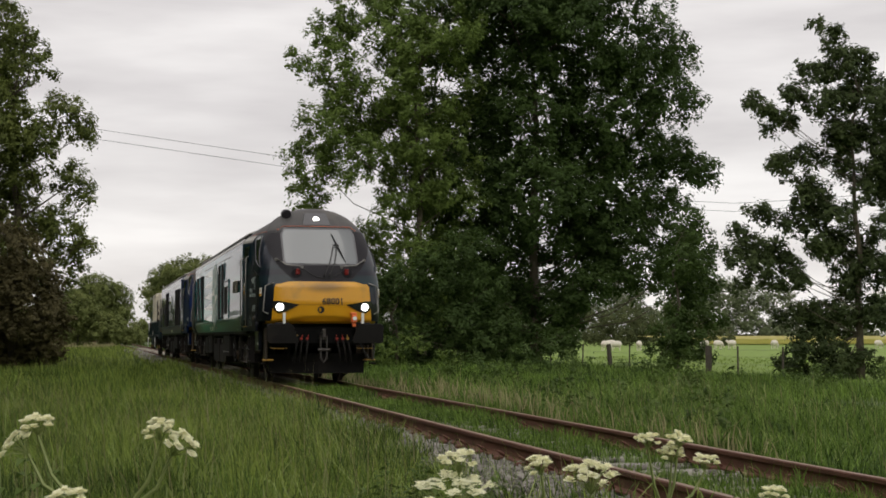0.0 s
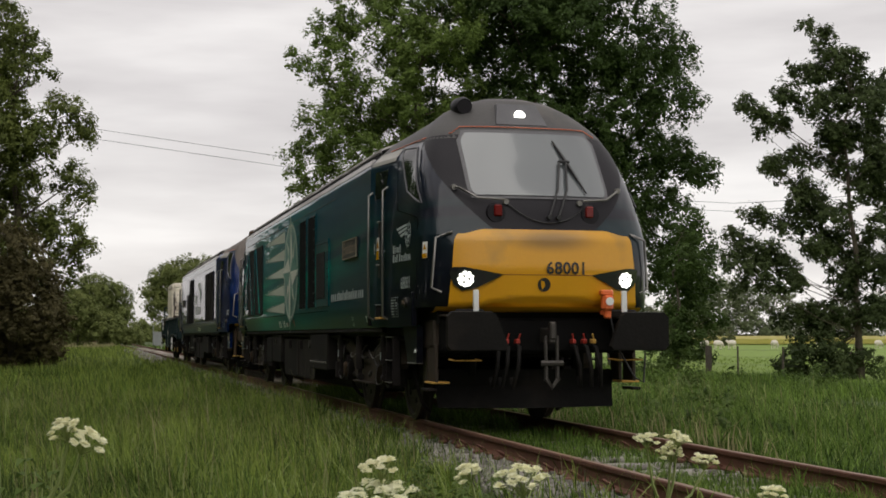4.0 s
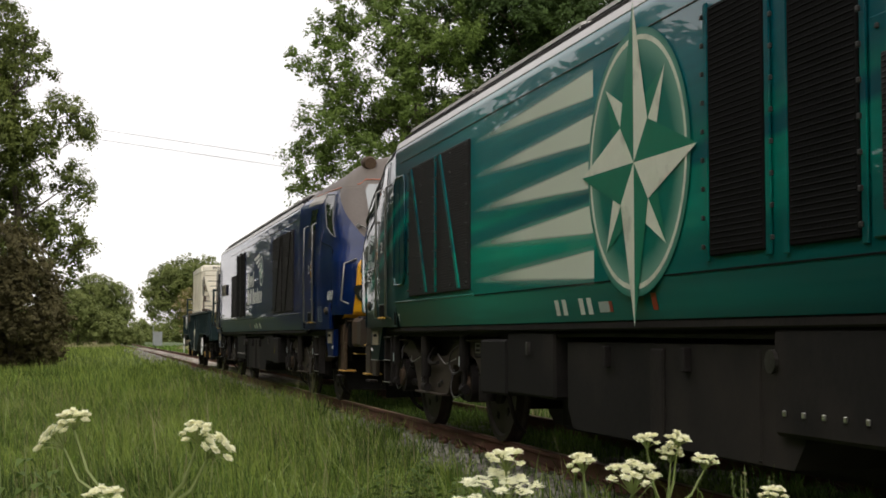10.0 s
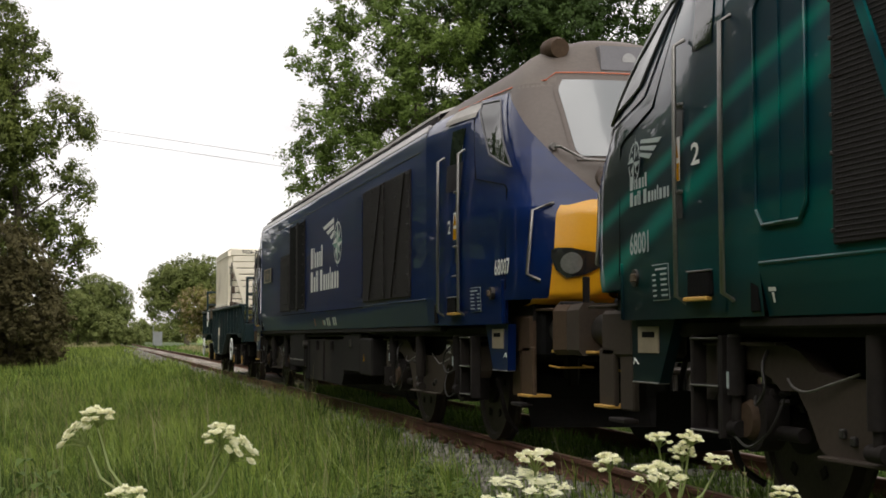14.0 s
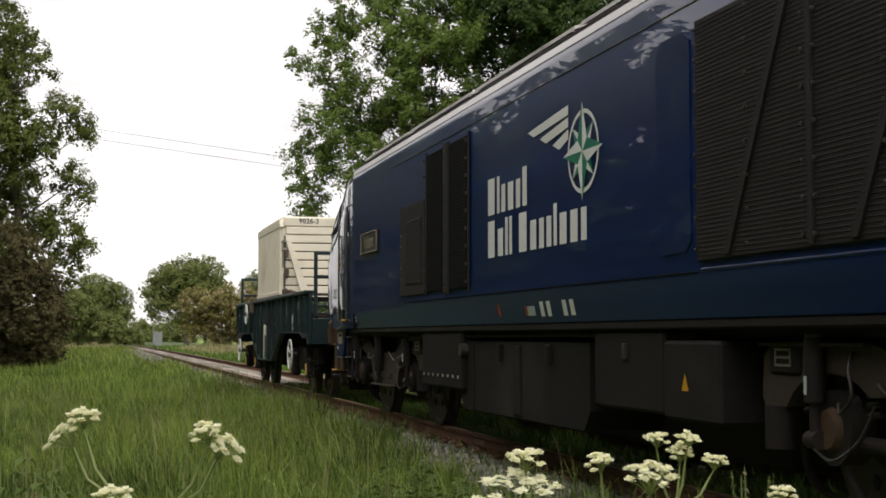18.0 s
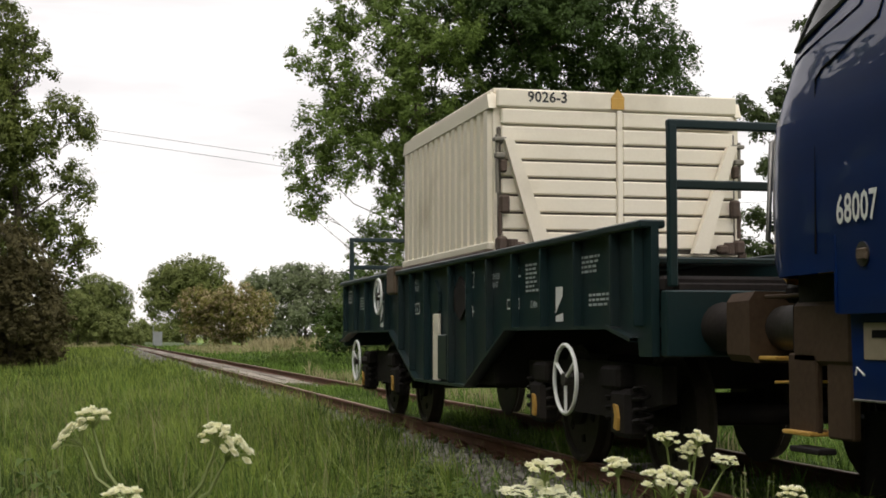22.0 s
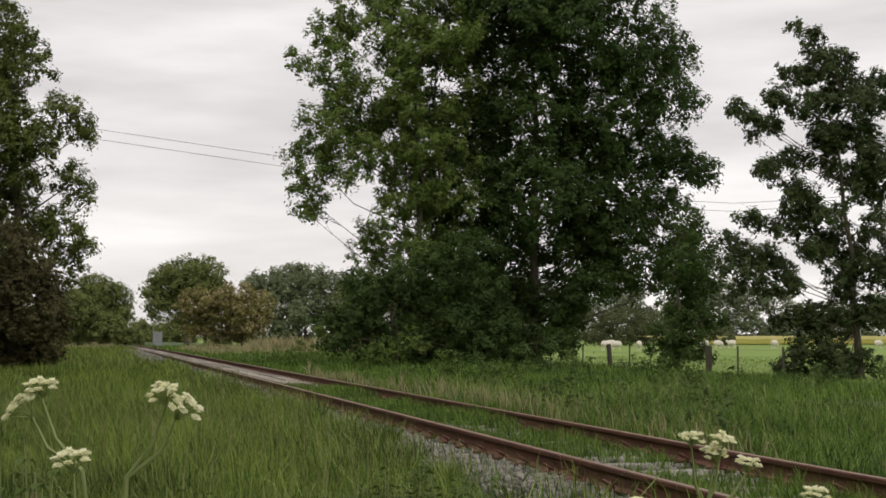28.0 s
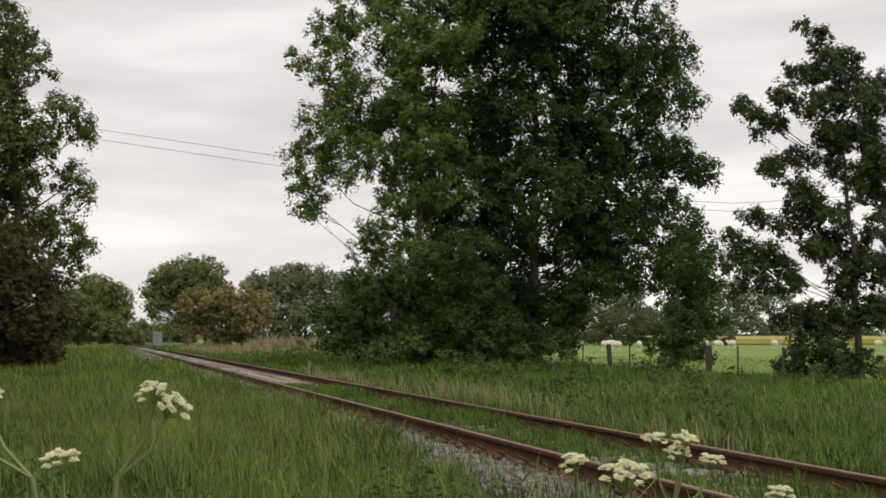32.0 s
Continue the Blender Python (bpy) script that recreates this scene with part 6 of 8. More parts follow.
        part("equipment_box", Shape().box((-3.36, s * 1.10, 0.72), (0.78, 0.34, 0.46), 0.02), TANK, L)
        part("latch", Shape().box((-2.35, s * 1.27, 0.88), (0.06, 0.03, 0.10), 0.006), DULL_STEEL, b2)
        part("latch", Shape().box((0.6, s * 1.24, 0.84), (0.06, 0.05, 0.14), 0.006), UNDER, L)
        part("latch", Shape().box((-0.7, s * 1.24, 0.84), (0.06, 0.05, 0.14), 0.006), UNDER, L)
        cd = Shape().tube([(-3.3, s * 1.2, 0.97), (-1.0, s * 1.22, 0.99), (1.5, s * 1.22, 0.98), (4.2, s * 1.2, 0.97)], 0.022, 6)
        part("conduit", cd, UNDER, L)
    sets = bogie(L, 5.94 if blue else 5.53) + bogie(L, -6.1)
    if blue:
        for s in (-1, 1):
            part("bogie_code", lettering("P12", 0.115, -7.12, 0.845, s * 1.158, s), WHITE, L)
            part("hazard_triangle", flat([(-3.35, 0.665), (-3.25, 0.665), (-3.30, 0.765)], s * 1.275), YELLOW, L)
    # both cabs
    for end in (1, -1):
        behind = BEHIND if blue or end == -1 else 0.0

        def put(nm, sh, mt, par=L, label="", smooth=None):
            sh.v = [(end * (x + behind * min(1, max(0, (x - 6.95) / 0.5))), end * y, z) for x, y, z in sh.v]
            return part(nm, sh, mt, par, label, smooth)

        def visor_edge(z):
            return lerp_table([(2.02, 1.86), (2.2, 1.74), (2.56, 1.49), (3.11, 1.04)], z)

        # doors, steps and gear of the four cabs stand at slightly different places along the body
        shift = {(True, 1): 0.0, (False, -1): 0.15, (True, -1): 0.41, (False, 1): -0.11}[(blue, end)]

        def low(x):
            x += shift
            if behind and x < 7.45 + behind:
                return 6.95 + (x - 6.95) / (1 + behind / 0.5)
            return x - behind

        edge = low(8.93)
        for s in (-1, 1):
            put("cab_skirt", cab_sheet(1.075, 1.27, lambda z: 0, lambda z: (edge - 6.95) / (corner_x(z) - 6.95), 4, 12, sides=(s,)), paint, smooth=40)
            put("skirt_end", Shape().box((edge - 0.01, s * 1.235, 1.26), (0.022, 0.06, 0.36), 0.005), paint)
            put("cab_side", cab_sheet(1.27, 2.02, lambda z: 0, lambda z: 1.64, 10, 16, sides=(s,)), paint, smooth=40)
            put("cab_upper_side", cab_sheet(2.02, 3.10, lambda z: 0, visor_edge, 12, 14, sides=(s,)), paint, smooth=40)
        put("visor", cab_sheet(2.02, 3.14, visor_edge, lambda z: 2, 16, 16), visor, smooth=50)
        def settle(sh):
            # the cab's roof rises from the lower roof behind it
            sh.v = [(x, y, z if z < 3.12 else 3.12 + (z - 3.12) * (0.62 + 0.38 * min(1, max(0, (x - 6.95) / 1.15)))) for x, y, z in sh.v]
            return sh

        put("cab_roof", settle(cab_sheet(3.10, 3.72, lambda z: 0, lambda z: 2, 10, 30)), roof, smooth=40)
        top = Shape()
        rows = []
        for x in np.linspace(6.95, 7.7, 6):
            rows.append([(x, y, 3.72) for y in np.linspace(-0.2, 0.2, 5)])
        put("cab_roof_top", settle(top.grid(rows)), roof)
        pan = Shape()
        for s in (-1, 1):
            rows = []
            for i in range(25):
                row = []
                for j in range(17):
                    u = j / 16
                    k = min(1, max(0, (u - 0.10) / 0.30))
                    zt = 2.02 + 0.05 * k * k * (3 - 2 * k)
                    z = 1.27 + (zt - 1.27) * i / 24
                    sa = 1.49 + 0.06 * (z - 1.27) / 0.75 + (0.03 * ((z - 1.93) / 0.09) ** 2 if z > 1.93 else 0)
                    x, y = cab_point(sa + (2 - sa) * u, z)
                    arch = 1.275 + 0.085 * max(0, 1 - (y / 0.66) ** 2) ** 0.4
                    back = 0.055 * min(1, max(0, (arch - z) / 0.02)) if y < 0.66 else 0
                    row.append((x + 0.014 - back, s * (y + 0.008 * (1 - u)), z))
                rows.append(row[::s])
            pan.grid(rows)
        put("nose_panel", pan, NOSE_YELLOW, label="bright yellow warning panel", smooth=60)
        lip = Shape()
        for s in (-1, 1):
            rows = [[(front_x(yy, 1.27) + 0.01 - dx, s * yy, z) for yy in np.linspace(0, 1.12, 12)][::s] for dx, z in ((0, 1.275), (0.05, 1.24), (0.25, 1.22))]
            lip.grid(rows)
        put("nose_lip", lip, YELLOW, smooth=60)
        seam = Shape()
        for s in (-1, 1):
            seam.tube([(front_x(yy, 1.60) + 0.012, s * yy, 1.60) for yy in np.linspace(0, 0.56, 6)], 0.005, 5)
        put("nose_seam", seam, SEAM_RED)
        # windscreen with frame
        hexw = [(2.435, 0.70), (2.47, 0.735), (3.07, 0.735), (3.16, 0.67)]

        def screen(grow, dx):
            sh, rows = Shape(), []
            for z in np.linspace(2.435 - grow, 3.16 + grow, 14):
                w = lerp_table(hexw, min(3.16, max(2.435, z))) + grow
                rows.append([(front_x(yy, z) + dx, yy, z) for yy in np.linspace(-w, w, 17)])
            return sh.grid(rows)

        put("windscreen_frame", screen(0.035, 0.012), LAMP_PANEL if not blue else visor, smooth=60)
        put("windscreen", screen(0.0, 0.022), GLASS, smooth=60)
        # orange line over the screen and along the cab's eave
        ol = Shape()
        pts = [(cab_point(0.25, 3.12)[0], -cab_point(0.25, 3.12)[1], 3.12), (cab_point(0.7, 3.14)[0], -cab_point(0.7, 3.14)[1], 3.14), (cab_point(1.05, 3.14)[0] + .01, -cab_point(1.05, 3.14)[1] - .005, 3.14),
               (front_x(0.80, 3.16) + 0.02, -0.80, 3.16), (front_x(0.70, 3.235) + 0.02, -0.70, 3.235)]
        pts += [(front_x(yy, 3.235) + 0.02, yy, 3.235) for yy in np.linspace(-0.5, 0.5, 7)]
        pts += [(x, -y, z) for x, y, z in pts[4::-1]]
        put("orange_line", ol.tube(pts, 0.006, 6), ORANGE, label="thin orange line over the windscreen")
        # top headlamp
        hl = Shape()
        zb, zt = 3.275, 3.535
        xb = front_x(0.25, zb) + 0.012
        xt = xb - 0.22
        face = [(xb, -0.29, zb), (xb, 0.29, zb), (xt, 0.22, zt), (xt, -0.22, zt)]
        rear = [(xb - 0.25, -0.29, zb), (xb - 0.25, 0.29, zb), (xt - 0.30, 0.22, zt + 0.01), (xt - 0.30, -0.22, zt + 0.01)]
        hl.add(face + rear, [(0, 1, 2, 3), (3, 2, 6, 7), (0, 3, 7, 4), (1, 5, 6, 2), (0, 4, 5, 1)])
        tl = put("top_lamp", hl, LAMP_PANEL)
        on = end == lead
        xl = (xb + xt) / 2
        put("lens", Shape().drum((xl - 0.05, 0, 3.37), (xl + 0.025, 0, 3.39), 0.062, 24), LAMP_ON if on else LENS, tl)
        # horn pods
        for s in (-1,):
            put("horn_pod", Shape().tube([(8.02, s * 0.58, 3.50), (8.16, s * 0.58, 3.53), (8.34, s * 0.58, 3.51), (8.42, s * 0.58, 3.50)], [0.05, 0.10, 0.105, 0.085], 14), VISOR if not blue else BUFFER_BROWN, smooth=60)
        # wiper
        wp = Shape()
        for y0 in (0.05, 0.15):
            wp.tube([(front_x(y0, 2.20) + 0.04, y0, 2.20), (front_x(y0 + 0.13, 2.50) + 0.07, y0 + 0.13, 2.50), (front_x(0.36, 2.82) + 0.07, 0.24 + y0 * 0.75, 2.82)], 0.012, 6)
            wp.drum((front_x(y0, 2.20) - 0.02, y0, 2.20), (front_x(y0, 2.20) + 0.06, y0, 2.20), 0.025, 10)
        wp.box((front_x(0.34, 2.83) + 0.07, 0.33, 2.83), (0.03, 0.13, 0.03), 0.008)
        wp.tube([(front_x(0.50, 2.47) + 0.045, 0.50, 2.47), (front_x(0.36, 2.83) + 0.05, 0.36, 2.83), (front_x(0.28, 3.08) + 0.045, 0.27, 3.08)], [0.008, 0.022, 0.008], 6)
        put("wiper", wp, BLACK_MARK)
        sw = Shape().tube([(front_x(yy, 2.36 - 0.22 * (1 - ((yy - 0.05) / 0.45) ** 2)) + 0.02, yy, 2.36 - 0.22 * (1 - ((yy - 0.05) / 0.45) ** 2)) for yy in np.linspace(-0.40, 0.50, 14)], 0.007, 5)
        put("washer_pipe", sw, BLACK_MARK)
        for s in (-1, 1):
            # handrails, marker lamps, headlamps
            hr = Shape().tube([(front_x(0.90, 2.52) + 0.0, s * 0.90, 2.52), (front_x(0.87, 2.51) + 0.09, s * 0.87, 2.51), (front_x(0.70, 2.40) + 0.08, s * 0.70, 2.40), (front_x(0.43, 2.38) + 0.08, s * 0.43, 2.38), (front_x(0.40, 2.36), s * 0.40, 2.36)], 0.0125, 7)
            hr.drum((front_x(0.90, 2.52) - 0.02, s * 0.90, 2.52), (front_x(0.90, 2.52) + 0.05, s * 0.90, 2.52), 0.03, 10).drum((front_x(0.40, 2.36) - 0.02, s * 0.40, 2.36), (front_x(0.40, 2.36) + 0.05, s * 0.40, 2.36), 0.03, 10)
            put("screen_rail", hr, HANDRAIL, smooth=60)
            ml = put("marker_lamp", Shape().drum((front_x(0.50, 2.25) - 0.06, s * 0.51, 2.24), (front_x(0.50, 2.25) + 0.03, s * 0.51, 2.24), 0.115, 18, 0.095), VISOR if not blue else visor, smooth=40)
            put("lens", Shape().box((front_x(0.50, 2.26) + 0.03, s * 0.495, 2.265), (0.05, 0.085, 0.12), 0.02), RED_LENS, ml)
            eye = Shape()
            up_e = [(1.0, 1.66), (0.96, 1.675), (0.86, 1.675), (0.70, 1.645), (0.46, 1.60)]
            lo_e = [(1.0, 1.60), (0.965, 1.50), (0.88, 1.435), (0.74, 1.46), (0.46, 1.60)]
            def spread(tab, k):
                i, f = int(k), k - int(k)
                p, q = tab[i], tab[min(i + 1, len(tab) - 1)]
                return p[0] + (q[0] - p[0]) * f, p[1] + (q[1] - p[1]) * f

            rows = []
            for v in (0, 0.25, 0.5, 0.75, 1):
                row = []
                for u in np.linspace(0, 4, 17):
                    (a, b), (c, d) = spread(up_e, u), spread(lo_e, u)
                    yy, zz = a + (c - a) * v, b + (d - b) * v
                    row.append((front_x(yy, zz) + 0.030, s * (yy + 0.012), zz))
                rows.append(row[::s])
            eye.grid(rows)
            ey = put("headlamp", eye, LAMP_BLACK, smooth=60)
            def on_nose(cy, cz, r, out, n=18):
                c = [(front_x(cy, cz) + out + 0.004, s * cy, cz)]
                c += [(front_x(cy + r * math.cos(w), cz + r * math.sin(w)) + out, s * (cy + r * math.cos(w)), cz + r * math.sin(w)) for w in [2 * math.pi * i / n for i in range(n)]]
                return Shape().add(c, [(0, 1 + i, 1 + (i + 1) % n)[::s] for i in range(n)])

            put("lens", on_nose(0.86, 1.553, 0.085, 0.042), LENS, ey, smooth=60)
            if on:
                for k in range(12):
                    rr, w = (0.025, k * math.pi * 2 / 3) if k < 3 else (0.062, k * math.pi * 2 / 9)
                    put("diode", on_nose(0.86 + rr * math.cos(w), 1.553 + rr * math.sin(w), 0.0195, 0.050, 8), LAMP_ON, ey, "lit diode")
            # cab side window, door, rails, steps
            def side_pt(x, z, out=0.006):
                xa = corner_x(z)
                k = (x - 6.95) / (xa - 6.95)
                if k > 1:
                    return (x, s * (lerp_table(CABW, z) * (1 - min(1, (x - xa) / (lerp_table(NOSE, z) - xa)) ** 3.2) ** (1 / 3.2) + out), z)
                return (x, s * (lerp_table(SIDEW, z) * (1 - k) + lerp_table(CABW, z) * k + out), z)

            def side_sheet(poly, out, n=6):
                (xa, za), (xb, zb), (xc, zc), (xd, zd) = poly          # top rear, top front, bottom front, bottom rear
                rows = []
                for i in range(n + 1):
                    f = i / n
                    l, r = (xa + (xd - xa) * f, za + (zd - za) * f), (xb + (xc - xb) * f, zb + (zc - zb) * f)
                    rows.append([side_pt(l[0] + (r[0] - l[0]) * j / n, l[1] + (r[1] - l[1]) * j / n, out) for j in range(n + 1)])
                return Shape().grid(rows)

            put("window_surround", side_sheet([(7.74, 3.12), (8.34, 3.10), (9.12, 2.29), (8.30, 2.46)], 0.008), paint, smooth=60)
            put("cab_window", side_sheet([(7.81, 3.08), (8.24, 3.05), (8.98, 2.37), (8.40, 2.54)], 0.014), GLASS_DARK, smooth=60)
            seal = [(7.81, 3.08), (8.24, 3.05), (8.98, 2.37), (8.40, 2.54), (7.81, 3.08)]
            ring_pts = [side_pt(p[0] + (q[0] - p[0]) * i / 5, p[1] + (q[1] - p[1]) * i / 5, 0.016) for p, q in zip(seal, seal[1:]) for i in range(5)]
            put("window_seal", Shape().tube(ring_pts + ring_pts[:1], 0.010, 5, False), SEAL)
            ts = 0.35 if blue and end < 0 else -0.27 if blue or end < 0 else 0.0
            # the doors of the two cabs differ in width
            d0, d1 = low(7.15), low(7.81)
            ox, lx = (7.46, 7.655) if blue and end < 0 else (low(7.53), low(7.82)) if blue else (7.36, 7.55) if behind else (7.24, 7.42)
            dm = (d0 + d1) / 2
            put("door_head", side_sheet([(d0 - 0.02, 3.10), (d1 + 0.03, 3.10), (d1 + 0.03, 2.955), (d0 - 0.02, 2.955)], 0.010), HATCH, label="pale grey panel over the cab door")
            dr = put("cab_door", side_sheet([(d0 + 0.05, 2.92), (d1 - 0.05, 2.92), (d1 - 0.05, 1.10), (d0 + 0.05, 1.10)], 0.007), paint, smooth=60)
            put("door_window", side_sheet([(d0 + 0.12, 2.88), (d1 - 0.12, 2.88), (d1 - 0.12, 2.56), (d0 + 0.12, 2.56)], 0.013), GLASS_DARK, dr)
            r0, r1 = low(7.38), low(7.70)
            # raised black block paints the shaded hollow of the door step
            put("recess", Shape().box(((r0 + r1) / 2, s * 1.30, 1.258), (r1 - r0, 0.09, 0.137), 0.01), GRILLE, dr)
            put("lip", Shape().box(((r0 + r1) / 2, s * 1.303, 1.330), (r1 - r0, 0.09, 0.010), 0.003), HANDRAIL, dr)
            put("tread", Shape().box(((r0 + r1) / 2 + 0.02, s * 1.305, 1.178), (r1 - r0, 0.10, 0.024), 0.005), BRAKE_YEL, dr)
            put("ledge", Shape().box(((r0 + r1) / 2 - 0.02, s * 1.305, 1.525), (r1 - r0, 0.04, 0.016), 0.004), HANDRAIL, dr)
            # raised black block paints the dark of a slot in the flank
            slot = Shape().box((end * (6.88 + shift), end * s * 1.308, 1.19), (0.10, 0.05, 0.19), 0.008)
            part("lifting_slot", slot, GRILLE, L)
            if blue:
                put("upper_panel", side_sheet([(d0 + 0.07, 2.56), (d1 - 0.07, 2.56), (d1 - 0.07, 2.31), (d0 + 0.07, 2.31)], 0.012), VISOR, dr, "plain dark grey panel")
            for z, hgt in ((2.20, 0.19), (1.72, 0.16)):
                # flat black sheet paints the shade inside the lock hollow
                put("lock_recess", side_sheet([(lx - 0.05, z + hgt / 2), (lx + 0.06, z + hgt / 2), (lx + 0.06, z - hgt / 2), (lx - 0.05, z - hgt / 2)], 0.016), BLACK_MARK, dr)
                q = side_pt(lx, z + hgt / 2, 0.03)
                put("lever", Shape().box((lx - 0.005, q[1], q[2] - 0.012), (0.10, 0.03, 0.02), 0.006), HANDRAIL, dr)
            put("notice", side_sheet([(lx - 0.05, 2.10), (lx + 0.06, 2.10), (lx + 0.06, 1.85), (lx - 0.05, 1.85)], 0.030), WHITE, dr)
            put("triangle", side_sheet([(lx, 2.085), (lx + 0.01, 2.085), (lx + 0.05, 1.98), (lx - 0.04, 1.98)], 0.034, 2), YELLOW, dr)
            put("notice_band", side_sheet([(lx - 0.05, 1.95), (lx + 0.06, 1.95), (lx + 0.06, 1.85), (lx - 0.05, 1.85)], 0.034), YELLOW, dr)
            dg = lettering("1" if end == 1 else "2", 0.17, 0, 0, 0, s, squeeze=0.85)
            dg.v = [side_pt(ox + x, 1.97 + z, 0.024) for x, yy, z in dg.v]
            put("end_number", dg, WHITE, L)
            for x in (d0, d1):
                y0 = side_pt(x, 2.0, 0)[1]
                put("door_rail", Shape().tube([(x, y0 * 0.985, 2.66), (x, y0 + s * 0.045, 2.62), (x, y0 + s * 0.05, 1.9), (x, y0 + s * 0.045, 1.20), (x, y0 * 0.985, 1.16)], 0.013, 8), HANDRAIL, smooth=60)
            l0, l1 = low(7.50), low(7.87)
            ld = put("cab_ladder", Shape().box((l0, s * 1.20, 0.70), (0.03, 0.09, 0.56), 0.008), UNDER)
            put("upright", Shape().box((l1, s * 1.20, 0.70), (0.03, 0.09, 0.56), 0.008), UNDER, ld)
            for z in (0.45, 0.70, 0.96):
                tr = put("tread", Shape().box(((l0 + l1) / 2, s * 1.20, z), (l1 - l0, 0.10, 0.014), 0.004), UNDER, ld)
                put("tread_edge", Shape().box(((l0 + l1) / 2, s * 1.253, z + 0.004), (l1 - l0, 0.008, 0.008), 0.002), HANDRAIL, tr)
            # valance with its marks
            vl = Shape().prism([(low(8.20), 1.075), (low(8.90), 1.075), (low(8.88), 0.69), (low(8.45), 0.69)], s * 1.13, s * 1.20)
            vv = put("valance", vl, paint)
            put("valance_edge", Shape().box((low(8.665), s * 1.17, 0.688), (0.43, 0.075, 0.010), 0.003), HANDRAIL, vv)
            put("arrow_mark", Shape().tube([(low(8.86), s * 1.203, 0.80), (low(8.845), s * 1.203, 0.835), (low(8.78), s * 1.203, 0.80)], 0.005, 5), WHITE, vv)
            if behind:
                mp_ = put("maker_plate", Shape().box((low(8.61), s * 1.203, 0.953), (0.33, 0.012, 0.165), 0.003), BRASS, vv, "tan cast maker's plate")
                put("plate_bar", Shape().box((low(8.60), s * 1.210, 0.985), (0.20, 0.004, 0.035), 0.001), GRILLE, mp_)
            px = low(8.035)
            dp_ = put("data_panel", side_sheet([(px, 1.40), (px + 0.295, 1.40), (px + 0.295, 1.185), (px, 1.185)], 0.006), GREY_MARK)
            put("panel_face", side_sheet([(px + 0.006, 1.395), (px + 0.289, 1.395), (px + 0.289, 1.190), (px + 0.006, 1.190)], 0.009), paint, dp_)
            for k in range(6):
                z = 1.375 - k * 0.031
                for a, b in ((0.02, 0.13 if k else 0.22), (0.21, 0.275)):
                    if k or a < 0.1:
                        put("data_line", side_sheet([(px + a, z), (px + b, z), (px + b, z - 0.011), (px + a, z - 0.011)], 0.012, 1), GREY_MARK, dp_)
            so = put("socket", Shape().drum((px + 0.61, s * 1.16, 1.335), (px + 0.61, s * 1.285, 1.335), 0.055, 16), DULL_STEEL, smooth=40)
            put("socket_lid", Shape().box((px + 0.595, s * 1.292, 1.335), (0.07, 0.02, 0.05), 0.008), BRACKET, so)
            nb = lettering(number, 0.185, 0, 0, 0, s, squeeze=0.84)
            nb.v = [side_pt(8.54 + ts + x, 1.54 + z, 0.010 + 0.2 * abs(y)) for x, y, z in nb.v]
            put("side_number", nb, GREY_MARK if not blue else WHITE, L)
            if not blue:
                lines = letter_bars(8.0 + ts, 8.74 + ts, 1.77, 1.97, 0, TRADE_NAME) if s < 0 else letter_bars(8.74 + ts, 8.0 + ts, 1.77, 1.97, 0, TRADE_NAME)
                for bar in lines:
                    bar.v = [side_pt(x, z, 0.009) for x, _, z in bar.v]
                    put("letter_bar", bar, GREY_MARK)
                for k in range(3):
                    z = 2.15 - k * 0.04
                    put("wing_stripe", side_sheet([(8.14 + ts + 0.08 * k, z + 0.0), (8.54 + ts, z + 0.035), (8.54 + ts, z + 0.012), (8.20 + ts + 0.08 * k, z - 0.025)], 0.009, 1), GREY_MARK)
                a, b = star(0, 0, 0.13, 0.17, 0, s)
                em_ring = ring(0, 0, 0.10, 0.125, 0.014, 0, s, 32)
                for q in (a, b, em_ring):
                    q.v = [(side_pt(8.635 + ts + x, 2.055 + z, 0.012 + abs(y))) for x, y, z in q.v]
                put("emblem_star", a, GREY_MARK)
                put("emblem_star_shade", b, paint)
                put("emblem_ring", em_ring, GREY_MARK)
            if not blue:
                wn_ = put("warning_notice", side_sheet([(9.17, 1.945), (9.25, 1.945), (9.25, 1.775), (9.17, 1.775)], 0.010, 2), WHITE)
                put("triangle", side_sheet([(9.207, 1.92), (9.213, 1.92), (9.237, 1.865), (9.183, 1.865)], 0.014, 2), YELLOW, wn_)
                put("notice_band", side_sheet([(9.173, 1.825), (9.247, 1.825), (9.247, 1.778), (9.173, 1.778)], 0.014, 2), YELLOW, wn_)
            gr_ = Shape().tube([side_pt(9.38, 2.04, 0.0), side_pt(9.40, 2.03, 0.06), side_pt(9.365, 1.98, 0.07), side_pt(9.34, 1.47, 0.06), side_pt(9.37, 1.42, 0.0)], 0.014, 7)
            put("corner_rail", gr_, HANDRAIL, smooth=60)
            put("body_seam", Shape().tube([side_pt(7.80, 2.94, 0.004), side_pt(8.10, 2.36, 0.004), side_pt(8.90 + min(ts, 0), 2.23, 0.004), side_pt(8.96 + min(ts, 0), 2.19, 0.004), side_pt(8.96 + min(ts, 0), 1.36, 0.004)], 0.006, 5), GRILLE)
            # buffers, posts and hanging gear
            gear = BUFFER_BROWN if blue else BOGIE
            bx = {(True, 1): 10.07, (False, -1): 10.30, (True, -1): 10.02, (False, 1): 9.55}[(blue, end)]
            buffer(L, end * bx, end * s * 0.865, end, gear if behind else FRONT_BLACK, 0.30 if behind else 0.05)
            bx -= behind
            br = put("buffer_bracket", Shape().box((bx - 0.70, s * 0.90, 0.99), (0.58, 0.40, 0.32), 0.025), gear)
            put("top_plate", Shape().box((bx - 0.50, s * 0.90, 1.185), (0.95, 0.32, 0.02), 0.005), gear, br)
